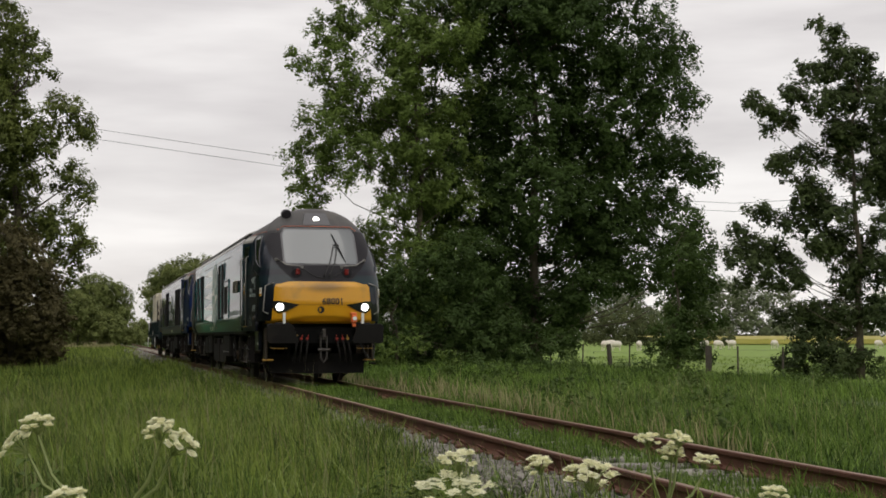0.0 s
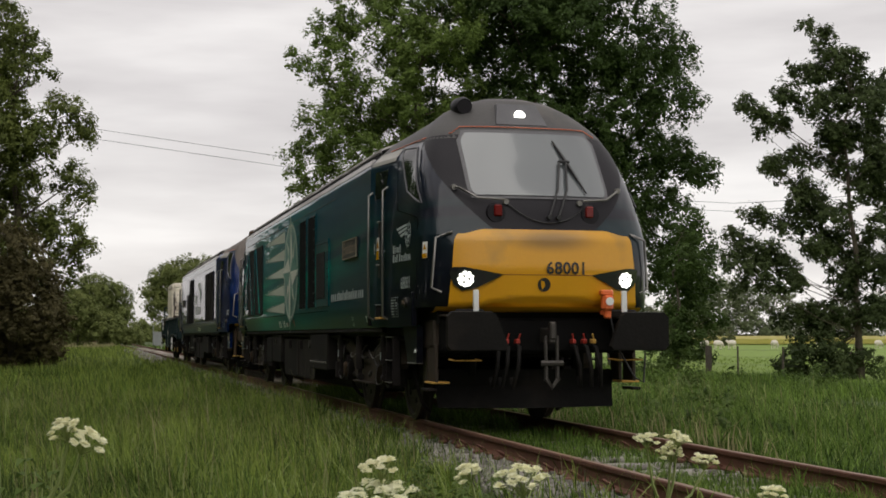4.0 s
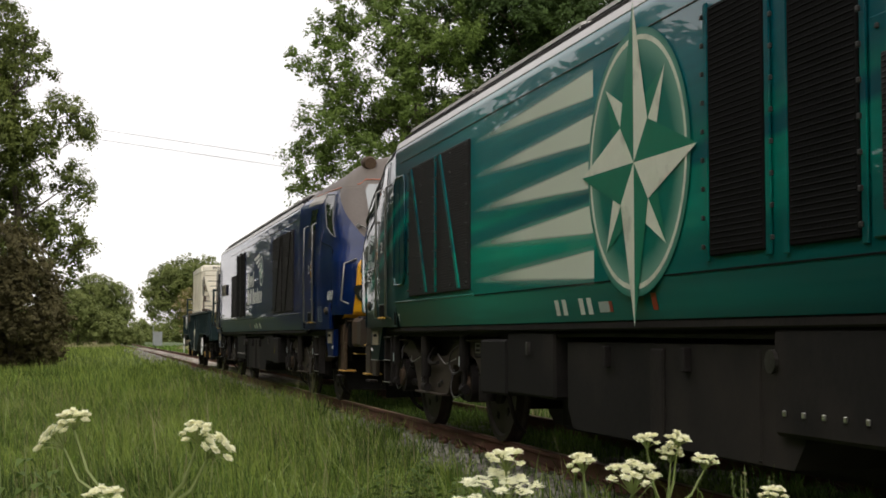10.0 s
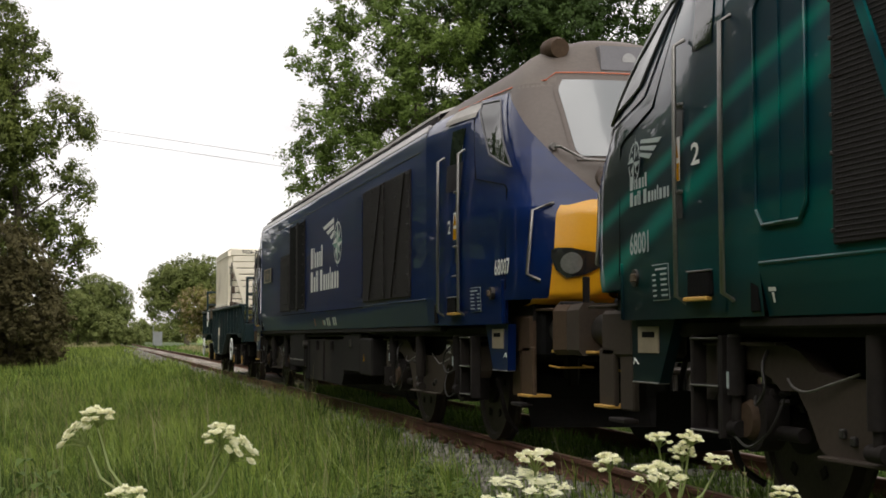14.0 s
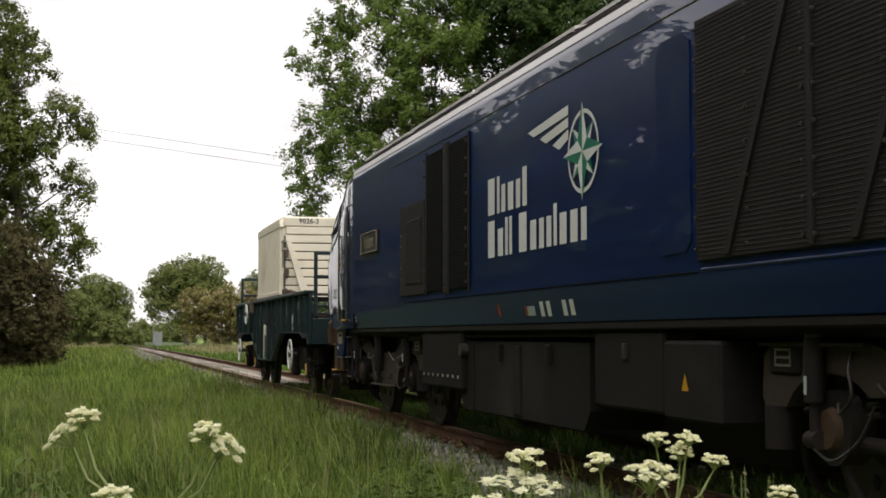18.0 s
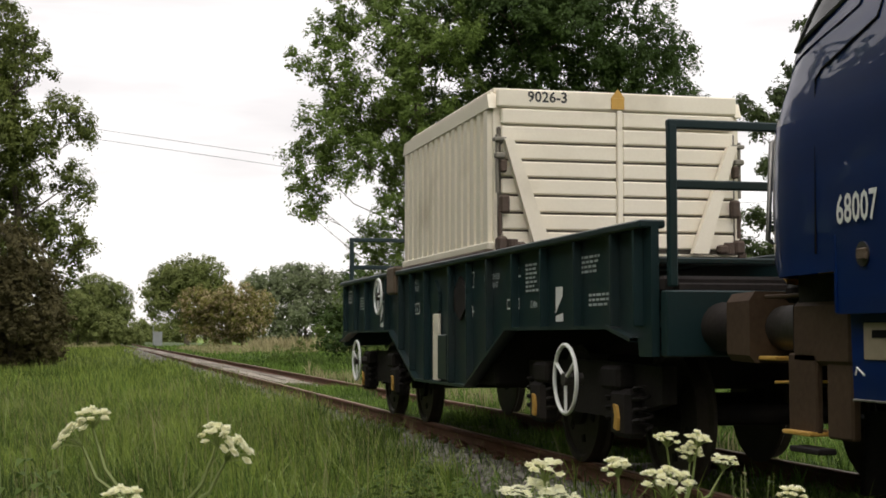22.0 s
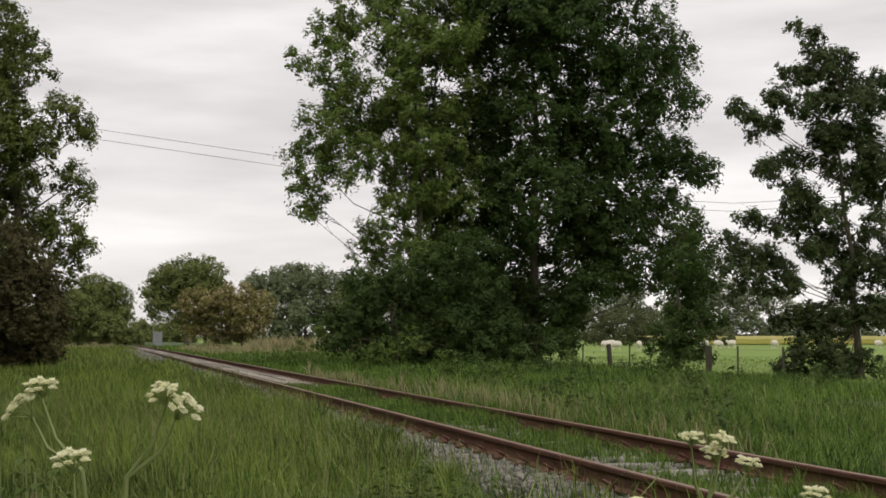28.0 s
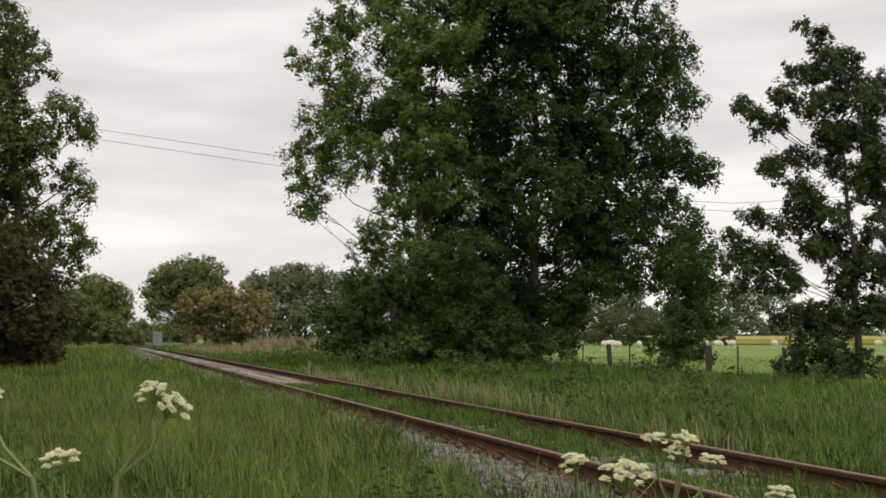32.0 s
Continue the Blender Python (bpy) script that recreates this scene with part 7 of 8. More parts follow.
            put("marker_post", Shape().box((9.66, s * 0.79, 1.33), (0.03, 0.055, 0.22), 0.006), FRONT_BLACK if behind else WHITE)
            put("bracket", Shape().box((9.52, s * 0.82, 1.20), (0.10, 0.30, 0.10), 0.02), FRONT_BLACK)
            for k, mt in ((0.30, RED), (0.42, RED), (0.52, BRAKE_YEL)):
                hs = put("brake_hose", Shape().tube([(9.38, s * k, 0.90), (9.55, s * k, 0.86), (9.60, s * (k + 0.03), 0.66), (9.52, s * (k + 0.06), 0.46), (9.46, s * (k + 0.06), 0.55)], 0.022, 8), FRONT_BLACK, smooth=60)
                put("cock", Shape().box((9.46, s * k, 0.92), (0.10, 0.045, 0.05), 0.012).tube([(9.49, s * k, 0.93), (9.51, s * (k - 0.02), 1.0)], 0.009, 6), mt, hs)
            st_ = put("end_step", Shape().box((bx - 0.51, s * 1.08, 0.69), (0.29, 0.04, 0.40), 0.01), gear)
            put("hanger", Shape().box((bx - 0.85, s * 1.06, 0.69), (0.24, 0.05, 0.42), 0.02), gear, st_)
            put("tread", Shape().box((bx - 0.51, s * 1.04, 0.495), (0.29, 0.20, 0.022), 0.005), BRAKE_YEL, st_)
            put("tread", Shape().box((bx + 0.07, s * 0.98, 0.857), (0.32, 0.10, 0.022), 0.005), BRAKE_YEL, st_)
            put("rail_loop", Shape().tube([(9.38, s * 1.0, 0.74), (9.62, s * 1.0, 0.73), (9.62, s * 0.72, 0.73), (9.38, s * 0.72, 0.74)], 0.008, 6), BRAKE_YEL)
            put("side_step", Shape().box((9.0, s * 1.12, 0.42), (0.30, 0.10, 0.03), 0.01), UNDER)
        # beam, coupling, plough
        put("buffer_beam", Shape().box((9.24, 0, 0.98), (0.22, 2.10, 0.36), 0.03), GRILLE)
        put("skirt", Shape().prism([(8.3, 1.28), (9.2, 1.28), (9.2, 1.10), (8.3, 1.10)], -1.08, 1.08), FRONT_BLACK)
        ck = put("coupling", Shape().box((9.55, 0, 0.98), (0.34, 0.07, 0.16), 0.03).box((9.70, 0, 1.03), (0.08, 0.07, 0.18), 0.03), DULL_STEEL)
        sk = Shape()
        for s in (-0.06, 0.06):
            sk.tube([(9.66, s, 0.98), (9.68, s, 0.55)], 0.02, 7)
        sk.drum((9.68, -0.12, 0.70), (9.68, 0.12, 0.70), 0.03, 8).tube([(9.68, -0.07, 0.55), (9.70, 0, 0.46), (9.68, 0.07, 0.55)], 0.025, 7)
        put("shackle", sk, DULL_STEEL, ck)
        pl = Shape()
        pl.grid([[(8.72 + 0.20 * (1 - abs(yy) / 1.0), yy, zz) for yy in np.linspace(-1.0, 1.0, 9)] for zz in (0.62, 0.45)] +
                [[(8.82 + 0.22 * (1 - abs(yy) / 1.0), yy, 0.22) for yy in np.linspace(-0.97, 0.97, 9)]] + [[(8.78 + 0.22 * (1 - abs(yy) / 1.0), yy, 0.215) for yy in np.linspace(-0.97, 0.97, 9)]] +
                [[(8.66 + 0.20 * (1 - abs(yy) / 1.0), yy, 0.62) for yy in np.linspace(-1.0, 1.0, 9)]])
        put("plough", pl, FRONT_BLACK)
        for s in (-1, 1):
            put("plough_arm", Shape().box((8.75, s * 0.6, 0.75), (0.14, 0.10, 0.4), 0.02), FRONT_BLACK)
        fn = lettering(number, 0.18, 0, 0, 0, -1)
        fn.v = [(front_x(0.20 + x, 1.665 + z) + 0.027 + 0.2 * abs(y), 0.20 + x, 1.665 + z) for x, y, z in fn.v]
        put("front_number", fn, BLACK_MARK)
        em = Shape()
        em.add([(front_x(0, 1.50 + 0.07 * math.sin(w)) + 0.02, -0.04 + 0.07 * math.cos(w), 1.50 + 0.07 * math.sin(w)) for w in [2 * math.pi * i / 20 for i in range(20)]], [tuple(range(20))])
        bd = put("round_badge", em, BLACK_MARK)
        put("badge_bar", Shape().add([(front_x(0, 1.5 + b) + 0.026, a - 0.04, 1.50 + b) for a, b in ((-0.035, 0.04), (0.0, 0.03), (0.01, -0.01), (-0.02, -0.05), (-0.03, -0.02))], [(0, 1, 2, 3, 4)]), YELLOW, bd)
        if on:
            tlm = put("tail_lamp", Shape().box((9.62, 0.62, 1.32), (0.12, 0.115, 0.17), 0.03).box((9.62, 0.61, 1.42), (0.10, 0.13, 0.06), 0.02).box((9.61, 0.625, 1.20), (0.08, 0.07, 0.09), 0.02).box((9.55, 0.62, 1.22), (0.20, 0.04, 0.05), 0.01), ORANGE_LAMP, label="portable orange lamp on its bracket")
            put("lens", Shape().drum((9.68, 0.625, 1.33), (9.695, 0.625, 1.33), 0.042, 14), WHITE, tlm)
            put("cord", Shape().tube([(9.62, 0.64, 1.26), (9.64, 0.70, 0.90), (9.66, 0.90, 0.55), (9.60, 1.02, 0.50), (9.56, 1.06, 0.80)], 0.012, 6), BLACK_MARK, tlm)
    return L, sets


# ---- the flask wagon ----
def hand_wheel(parent, x, y, z, r, s, spokes):
    """A white spoked hand brake wheel facing sideways."""
    rim = Shape().tube([(x + r * math.cos(w), y, z + r * math.sin(w)) for w in [2 * math.pi * i / 28 for i in range(29)]], 0.0145, 8, False)
    hw = part("hand_wheel", rim, WHITE, parent, "white spoked brake wheel", smooth=60)
    for k in range(spokes):
        w = (0.55 if spokes == 3 else 1.57) + k * 2 * math.pi / spokes
        part("spoke", Shape().tube([(x + 0.03 * math.cos(w), y, z + 0.03 * math.sin(w)), (x + r * math.cos(w), y, z + r * math.sin(w))], 0.013, 6), WHITE, hw)
    part("hub", Shape().drum((x, y - s * 0.12, z), (x, y + s * 0.02, z), 0.045, 12), DULL_STEEL, hw)


def wagon(m):
    W = thing("flask_wagon", "dark green bogie wagon with white brake wheels", "wagon", m, "train")
    side = [(-5.56, 1.29), (-5.38, 1.29), (-5.38, 1.64), (5.27, 1.64), (5.27, 0.85), (5.06, 0.85), (5.04, 0.94), (4.62, 1.02), (2.30, 1.02), (1.0, 0.52), (-1.0, 0.52), (-2.30, 1.02), (-4.75, 1.02), (-5.45, 0.90), (-5.56, 0.91)]
    for s in (-1, 1):
        sd = part("side_plate", Shape().prism(side, s * 1.22, s * 1.27), WAGON, W)
        part("top_rail", Shape().box((-0.06, s * 1.26, 1.655), (10.66, 0.17, 0.05), 0.01), WAGON, sd)
        low = [(5.05, 0.94), (4.62, 1.02), (2.30, 1.02), (1.0, 0.52), (-1.0, 0.52), (-2.30, 1.02), (-4.75, 1.02), (-5.45, 0.90)]
        lf = Shape()
        rows = [[(x, s * 1.22, z), (x, s * 1.33, z), (x, s * 1.33, z + 0.025), (x, s * 1.22, z + 0.025)] for x, z in low]
        part("lower_flange", lf.grid(rows), WAGON, sd)
        for x in (-5.18, -4.45, -3.7, -2.5, -1.75, -1.2, -0.55, 0.45, 1.1, 1.75, 2.5, 3.25, 4.0, 4.72, 5.12):
            z0 = 1.03 if abs(x) > 2.3 else 0.54 + max(0, abs(x) - 1.0) * 0.38
            part("rib", Shape().box((x, s * 1.30, (1.63 + z0) / 2), (0.035, 0.07, 1.62 - z0), 0.006), WAGON, sd)
        part("plate", Shape().box((-0.12, s * 1.30, 0.87), (0.22, 0.03, 0.64), 0.006), COVER, sd, "pale painted plate")
        part("plate", Shape().box((0.18, s * 1.31, 0.78), (0.34, 0.03, 0.42), 0.01), WAGON, sd)
        part("cover_plate", Shape().prism([(0.55, 1.40), (0.75, 1.52), (0.95, 1.40), (0.95, 1.22), (0.75, 1.12), (0.55, 1.22)], s * 1.275, s * 1.30), UNDER, sd)
        part("cover_plate", Shape().prism([(-0.35, 1.40), (-0.20, 1.52), (-0.05, 1.40), (-0.05, 1.22), (-0.20, 1.12), (-0.35, 1.22)], s * 1.275, s * 1.30), WAGON, sd)
        part("marker", Shape().box((-5.36, s * 1.285, 1.14), (0.03, 0.03, 0.18), 0.005), BRAKE_YEL, sd, "faded yellow marker plate")
        # small unreadable notes as bars
        rt = random.Random(3)

        def block(x0, x1, z1, n, h=0.017, gap=0.033):
            for k in range(n):
                w = (x1 - x0) * rt.uniform(0.7, 1.0)
                x, z = x0 + 0.01, z1 - k * gap
                while x < x0 + w:
                    l = rt.uniform(0.04, 0.10)
                    part("note", Shape().add([(x, s * 1.275, z - h), (x + l, s * 1.275, z - h), (x + l, s * 1.275, z), (x, s * 1.275, z)], [(0, 1, 2, 3)]), GREY_MARK, sd, "small white lettering bar")
                    x += l + 0.02

        block(-4.30, -3.85, 1.45, 5)
        block(-3.40, -2.75, 1.48, 4)
        block(0.92, 1.12, 1.49, 2)
        block(0.94, 1.12, 1.20, 2)
        block(2.28, 2.52, 1.52, 6)
        block(2.70, 3.02, 1.53, 7)
        block(3.98, 4.4, 1.52, 4)
        block(4.15, 4.65, 1.26, 3)
        for word, x, z, h in (("GB", -4.98, 1.47, 0.10), ("Uas", -4.62, 1.36, 0.09), ("R", -4.18, 1.36, 0.09), ("ALIGN ARROWS", -1.22, 1.53, 0.07), ("REMOVE OR REF", -1.22, 1.46, 0.07), ("COVER", -1.37, 1.39, 0.07), ("R 63 m", -1.16, 1.25, 0.085), ("LOCKED BOTH SIDES", 1.75, 1.47, 0.062), ("BEFORE TRANSIT", 1.75, 1.40, 0.062), ("12.48m", 2.92, 1.215, 0.075), ("6", 2.45, 1.08, 0.07)):
            part("writing", lettering(word, h, x, z, s * 1.276, s, squeeze=0.8), GREY_MARK, sd, "small white lettering")
        part("bracket", Shape().box((-2.06, s * 1.29, 1.58), (0.40, 0.14, 0.30), 0.02), BRACKET, W, "brown steel corner bracket")
        for x, z, w, h in ((0.90, 1.40, 0.26, 0.13), (0.92, 1.15, 0.2, 0.08), (-4.0, 1.10, 0.2, 0.1), (2.20, 1.19, 0.34, 0.07), (3.12, 1.10, 0.06, 0.08), (-5.08, 1.40, 0.2, 0.14), (-1.34, 1.20, 0.36, 0.10)):
            bx = Shape()
            for a, b, c, d in ((x, z, w, 0.012), (x, z + h, w, 0.012), (x, z, 0.012, h), (x + w, z, 0.012, h + 0.012)):
                bx.add([(a, s * 1.276, b), (a + c, s * 1.276, b), (a + c, s * 1.276, b + d), (a, s * 1.276, b + d)], [(0, 1, 2, 3)])
            part("note_frame", bx, WHITE, sd)
        for x in (3.45, -3.0):
            bx = Shape()
            bx.add([(x, s * 1.276, 1.14), (x + 0.16, s * 1.276, 1.26), (x + 0.16, s * 1.276, 1.33), (x, s * 1.276, 1.33)], [(0, 1, 2, 3)])
            bx.add([(x, s * 1.276, 1.08), (x + 0.17, s * 1.276, 1.08), (x + 0.17, s * 1.276, 1.14), (x, s * 1.276, 1.12)], [(0, 1, 2, 3)])
            part("note_frame", bx, WHITE, sd)
        hand_wheel(W, 3.97, s * 1.38, 0.68, 0.235, s, 3)
        hand_wheel(W, -3.95, s * 1.38, 0.68, 0.235, s, 3)
        hand_wheel(W, -2.53, s * 1.40, 1.42, 0.195, s, 4)
    part("deck", Shape().box((-0.14, 0, 1.29), (10.9, 2.44, 0.10), 0.02), UNDER, W)
    part("well", Shape().box((0, 0, 0.80), (3.2, 2.40, 0.5), 0.03), UNDER, W)
    for e in (-1, 1):
        ex = 5.36 if e > 0 else -5.68
        part("end_plate", Shape().box((ex, 0, 1.05), (0.10, 2.46, 0.40), 0.01), WAGON, W)
        part("end_step", Shape().box((ex - e * 0.2, 0, 1.27), (0.46, 2.3, 0.05), 0.01), UNDER, W)
        rx = 5.38 if e > 0 else -5.42
        rl = part("end_rail", Shape().box((rx, 0, 2.25), (0.05, 2.42, 0.055), 0.008), WAGON, W, "square-tube end railing")
        part("mid_rail", Shape().box((rx, 0, 1.885), (0.05, 2.42, 0.055), 0.008), WAGON, rl)
        part("low_rail", Shape().box((rx - e * 0.25, 0, 1.44), (0.05, 2.38, 0.04), 0.008), WAGON, rl)
        for y in (-1.18, -0.40, 0.40, 1.18):
            part("rail_post", Shape().box((rx, y, 1.76), (0.055, 0.055, 0.98), 0.008), WAGON, rl)
        b0, b1, b2 = (5.40, 5.82, 5.88) if e > 0 else (-5.70, -5.75, -5.82)
        for y in (-0.865, 0.865):
            bf = part("buffer", Shape().drum((b0, y, 1.03), (b1, y, 1.03), 0.15, 18, 0.13), UNDER, W, smooth=40)
            part("buffer_head", Shape().drum((b1, y, 1.03), (b2, y, 1.03), 0.18, 24), FRONT_BLACK, bf)
        part("draw_hook", Shape().box((ex + e * 0.2, 0, 1.0), (0.3, 0.08, 0.16), 0.03), DULL_STEEL, W)
        for y in (-0.4, 0.4):
            part("hose", Shape().tube([(ex + e * 0.08, y, 0.95), (ex + e * 0.27, y, 0.88), (ex + e * 0.30, y, 0.6), (ex + e * 0.2, y * 1.1, 0.5)], 0.025, 7), UNDER, W, smooth=60)
    sets = []
    for cx in (-3.63, 3.54):
        bg = part("bogie", Shape().box((cx, 0, 0.72), (0.5, 2.0, 0.25), 0.03), UNDER, W)
        for s in (-1, 1):
            y = s * 1.02
            part("frame", Shape().prism([(cx - 1.4, 0.78), (cx - 0.5, 0.80), (cx + 0.5, 0.80), (cx + 1.4, 0.78), (cx + 1.4, 0.55), (cx + 0.6, 0.42), (cx - 0.6, 0.42), (cx - 1.4, 0.55)], y - 0.05, y + 0.05), UNDER, bg)
            for dx in (-0.9, 0.9):
                part("axlebox", Shape().box((cx + dx, s * 1.10, 0.47), (0.32, 0.16, 0.32), 0.05), UNDER, bg)
                part("brake_lever", Shape().prism([(cx + dx - 0.03, 0.37), (cx + dx + 0.035, 0.36), (cx + dx + 0.05, 0.44), (cx + dx + 0.02, 0.52), (cx + dx - 0.035, 0.53), (cx + dx - 0.01, 0.45)], s * 1.17, s * 1.20), BRAKE_YEL, bg, "chipped yellow lever")
                part("spring_cap", Shape().box((cx + dx + (0.13 if dx < 0 else -0.15), s * 1.12, 0.70), (0.34, 0.14, 0.16), 0.025), UNDER, bg)
                for k in (-0.25, 0.25):
                    pts = [(cx + dx + k + 0.06 * math.cos(w), s * 1.10 + 0.06 * math.sin(w), 0.38 + w * 0.011) for w in [i * math.pi / 4 for i in range(33)]]
                    part("spring", Shape().tube(pts, 0.014, 5), UNDER, bg)
        for dx in (-0.9, 0.9):
            sets.append(wheelset(W, cx + dx, 0.46))
    return W, sets


def flask_cover(m):
    """The ribbed cream cover that sits over the flask."""
    Cv = thing("flask_cover", "ribbed cream steel cover over the flask on the wagon", "container", m, "train")
    zb, zt = 1.68, 3.10
    part("shell", Shape().prism([(-1.74, zb), (1.74, zb), (1.71, zt - 0.1), (1.62, zt), (-1.62, zt), (-1.71, zt - 0.1)], -1.20, 1.20), COVER, Cv)
    for s in (-1, 1):
        for k in range(15):
            x = -1.60 + k * 0.229
            part("side_rib", Shape().prism([(x - 0.075, zb + 0.03), (x + 0.075, zb + 0.03), (x + 0.060, 2.93), (x - 0.060, 2.93)], s * 1.195, s * 1.245), COVER, Cv)
        part("eave", Shape().prism([(-1.74, 2.94), (1.74, 2.94), (1.68, 3.07), (-1.68, 3.07)], s * 1.18, s * 1.25), COVER, Cv)
        part("side_foot", Shape().box((0, s * 1.24, zb + 0.01), (3.50, 0.09, 0.05), 0.01), RUST_BROWN, Cv)
        part("side_foot", Shape().box((0, s * 1.23, zb + 0.07), (3.46, 0.06, 0.07), 0.01), COVER, Cv)
    part("top", Shape().box((0, 0, zt + 0.01), (3.28, 2.36, 0.05), 0.015), COVER, Cv)
    for e in (-1, 1):
        part("joint_face", Shape().box((e * 1.72, 0, 2.24), (0.05, 2.34, 1.08), 0.006), COVER_GAP, Cv)
        for k in range(8):
            z0 = 1.74 + k * 0.152
            for y0, y1 in ((-1.14, -0.03), (0.03, 1.14)):
                part("end_slat", Shape().box((e * 1.755, (y0 + y1) / 2, z0 + 0.066), (0.05, y1 - y0, 0.132), 0.012), COVER, Cv)
        part("end_bar", Shape().box((e * 1.765, 0, 2.34), (0.05, 0.055, 1.22), 0.008), COVER, Cv)
        part("head_board", Shape().box((e * 1.75, 0, 3.03), (0.06, 2.36, 0.16), 0.015), COVER, Cv)
        hb = part("hazard_sign", Shape().box((e * 1.785, -0.02 * e, 3.01), (0.012, 0.13, 0.10), 0.003), BRAKE_YEL, Cv)
        part("hazard_top", Shape().add([(e * 1.792, -0.02 * e - 0.07, 3.06), (e * 1.792, -0.02 * e + 0.07, 3.06), (e * 1.792, -0.02 * e, 3.14)], [(0, 1, 2)]), BRAKE_YEL, hb)
        wr = part("cover_number", lettering("9026-3", 0.13, 0, 0, 0, -1), BLACK_MARK, Cv)
        wr.matrix_basis = pose(e * 1.783, e * -0.70, 3.04, 0, 0, 90 * e)
        for s in (-1, 1):
            pts = [(1.14, 2.66), (1.05, 2.66), (0.68, 1.70), (0.84, 1.70)]
            st = Shape().add([(e * 1.80, s * a, b) for a, b in pts] + [(e * 1.87, s * a, b) for a, b in pts], [(0, 1, 2, 3), (7, 6, 5, 4), (0, 4, 5, 1), (1, 5, 6, 2), (2, 6, 7, 3), (3, 7, 4, 0)])
            part("strut", st, COVER, Cv, "cream slanting strut")
            lt = part("latch", Shape().drum((e * 1.80, s * 1.19, 2.70), (e * 1.80, s * 1.19, 2.20), 0.016, 8).box((e * 1.81, s * 1.17, 2.66), (0.07, 0.12, 0.035), 0.01).box((e * 1.82, s * 1.17, 2.52), (0.07, 0.10, 0.05), 0.012), DULL_PLATE, Cv)
            part("toggle", Shape().box((e * 1.82, s * 1.14, 2.43), (0.07, 0.06, 0.11), 0.015).box((e * 1.82, s * 1.13, 2.10), (0.08, 0.09, 0.16), 0.02), RUST_BROWN, lt)
            part("link", Shape().drum((e * 1.82, s * 1.17, 2.08), (e * 1.82, s * 1.17, 1.84), 0.02, 8), RUST_BROWN, lt)
            part("clamp", Shape().box((e * 1.83, s * 1.16, 1.76), (0.10, 0.10, 0.13), 0.03).box((e * 1.84, s * 1.02, 1.74), (0.08, 0.16, 0.08), 0.02).drum((e * 1.84, s * 1.06, 1.80), (e * 1.84, s * 1.06, 1.70), 0.05, 12), RUST_BROWN, Cv)
    for o in Cv.children_recursive:
        if o.name.startswith("cover_number"):
            o.location.y *= 0.945
        else:
            for v in o.data.vertices:
                v.co.y *= 0.945
    return Cv


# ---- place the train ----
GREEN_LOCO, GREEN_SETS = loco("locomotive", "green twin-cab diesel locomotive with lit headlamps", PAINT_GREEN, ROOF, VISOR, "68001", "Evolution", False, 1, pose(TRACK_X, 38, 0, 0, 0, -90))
BLUE_LOCO, BLUE_SETS = loco("locomotive", "dark blue twin-cab diesel locomotive with dusty roof", PAINT_BLUE, ROOF_B, VISOR_B, "68007", "Valiant", True, 0, pose(TRACK_X, 58, 0, 0, 0, 90))
WAGON_OB, WAGON_SETS = wagon(pose(TRACK_X, 75, 0, 0, 0, -90))
COVER_OB = flask_cover(pose(TRACK_X, 75, 0, 0, 0, -90))


# ---- cow parsley in the foreground ----
def umbel(sh_f, sh_s, top, foot, r, n, rr, flat_z):
    """One flower head: rays from the foot to n small clusters of florets. r: head radius; axis from foot to top."""
    top, foot = Vector(top), Vector(foot)
    ax = (top - foot).normalized()
    u = ax.cross(Vector((0.3, 0.9, 0.2))).normalized()
    v = ax.cross(u)
    for k in range(n):
        q = math.sqrt((k + 0.4) / n) * r
        w = k * 2.399 + rr.uniform(-.2, .2)
        c = top + u * (q * math.cos(w)) + v * (q * math.sin(w)) - ax * (flat_z * (q / r) ** 2 * r) + ax * 0.0 + ax * rr.uniform(-.004, .004)
        sh_s.tube([foot, foot.lerp(c, 0.6) + ax * 0.004, c], [0.0011, 0.0008, 0.0006], 4, False)
        m = 14
        cr = r * 0.175
        for j in range(m):
            p = math.sqrt((j + 0.3) / m) * cr
            w2 = j * 2.399 + k
            f = c + u * (p * math.cos(w2)) + v * (p * math.sin(w2)) + ax * (math.sqrt(max(0, 1.15 * cr * cr - p * p)) * 0.9 + rr.uniform(-.0012, .0012))
            t = rr.uniform(0, 1.5)
            fr = 0.0035 * rr.uniform(0.8, 1.3)
            n2 = (ax + Vector((rr.uniform(-.5, .5), rr.uniform(-.5, .5), rr.uniform(-.2, .3)))).normalized()
            a = n2.cross(Vector((0.2, 0.5, 0.9))).normalized()
            b = n2.cross(a)
            for i in range(5):
                w3 = t + i * 1.2566
                d = a * math.cos(w3) + b * math.sin(w3)
                e = a * math.cos(w3 + 1.57) + b * math.sin(w3 + 1.57)
                sh_f.add([f, f + d * fr * 0.7 + e * fr * 0.45 + n2 * 0.0006, f + d * fr * 1.25 + n2 * 0.001, f + d * fr * 0.7 - e * fr * 0.45 + n2 * 0.0006], [(0, 1, 2, 3)])


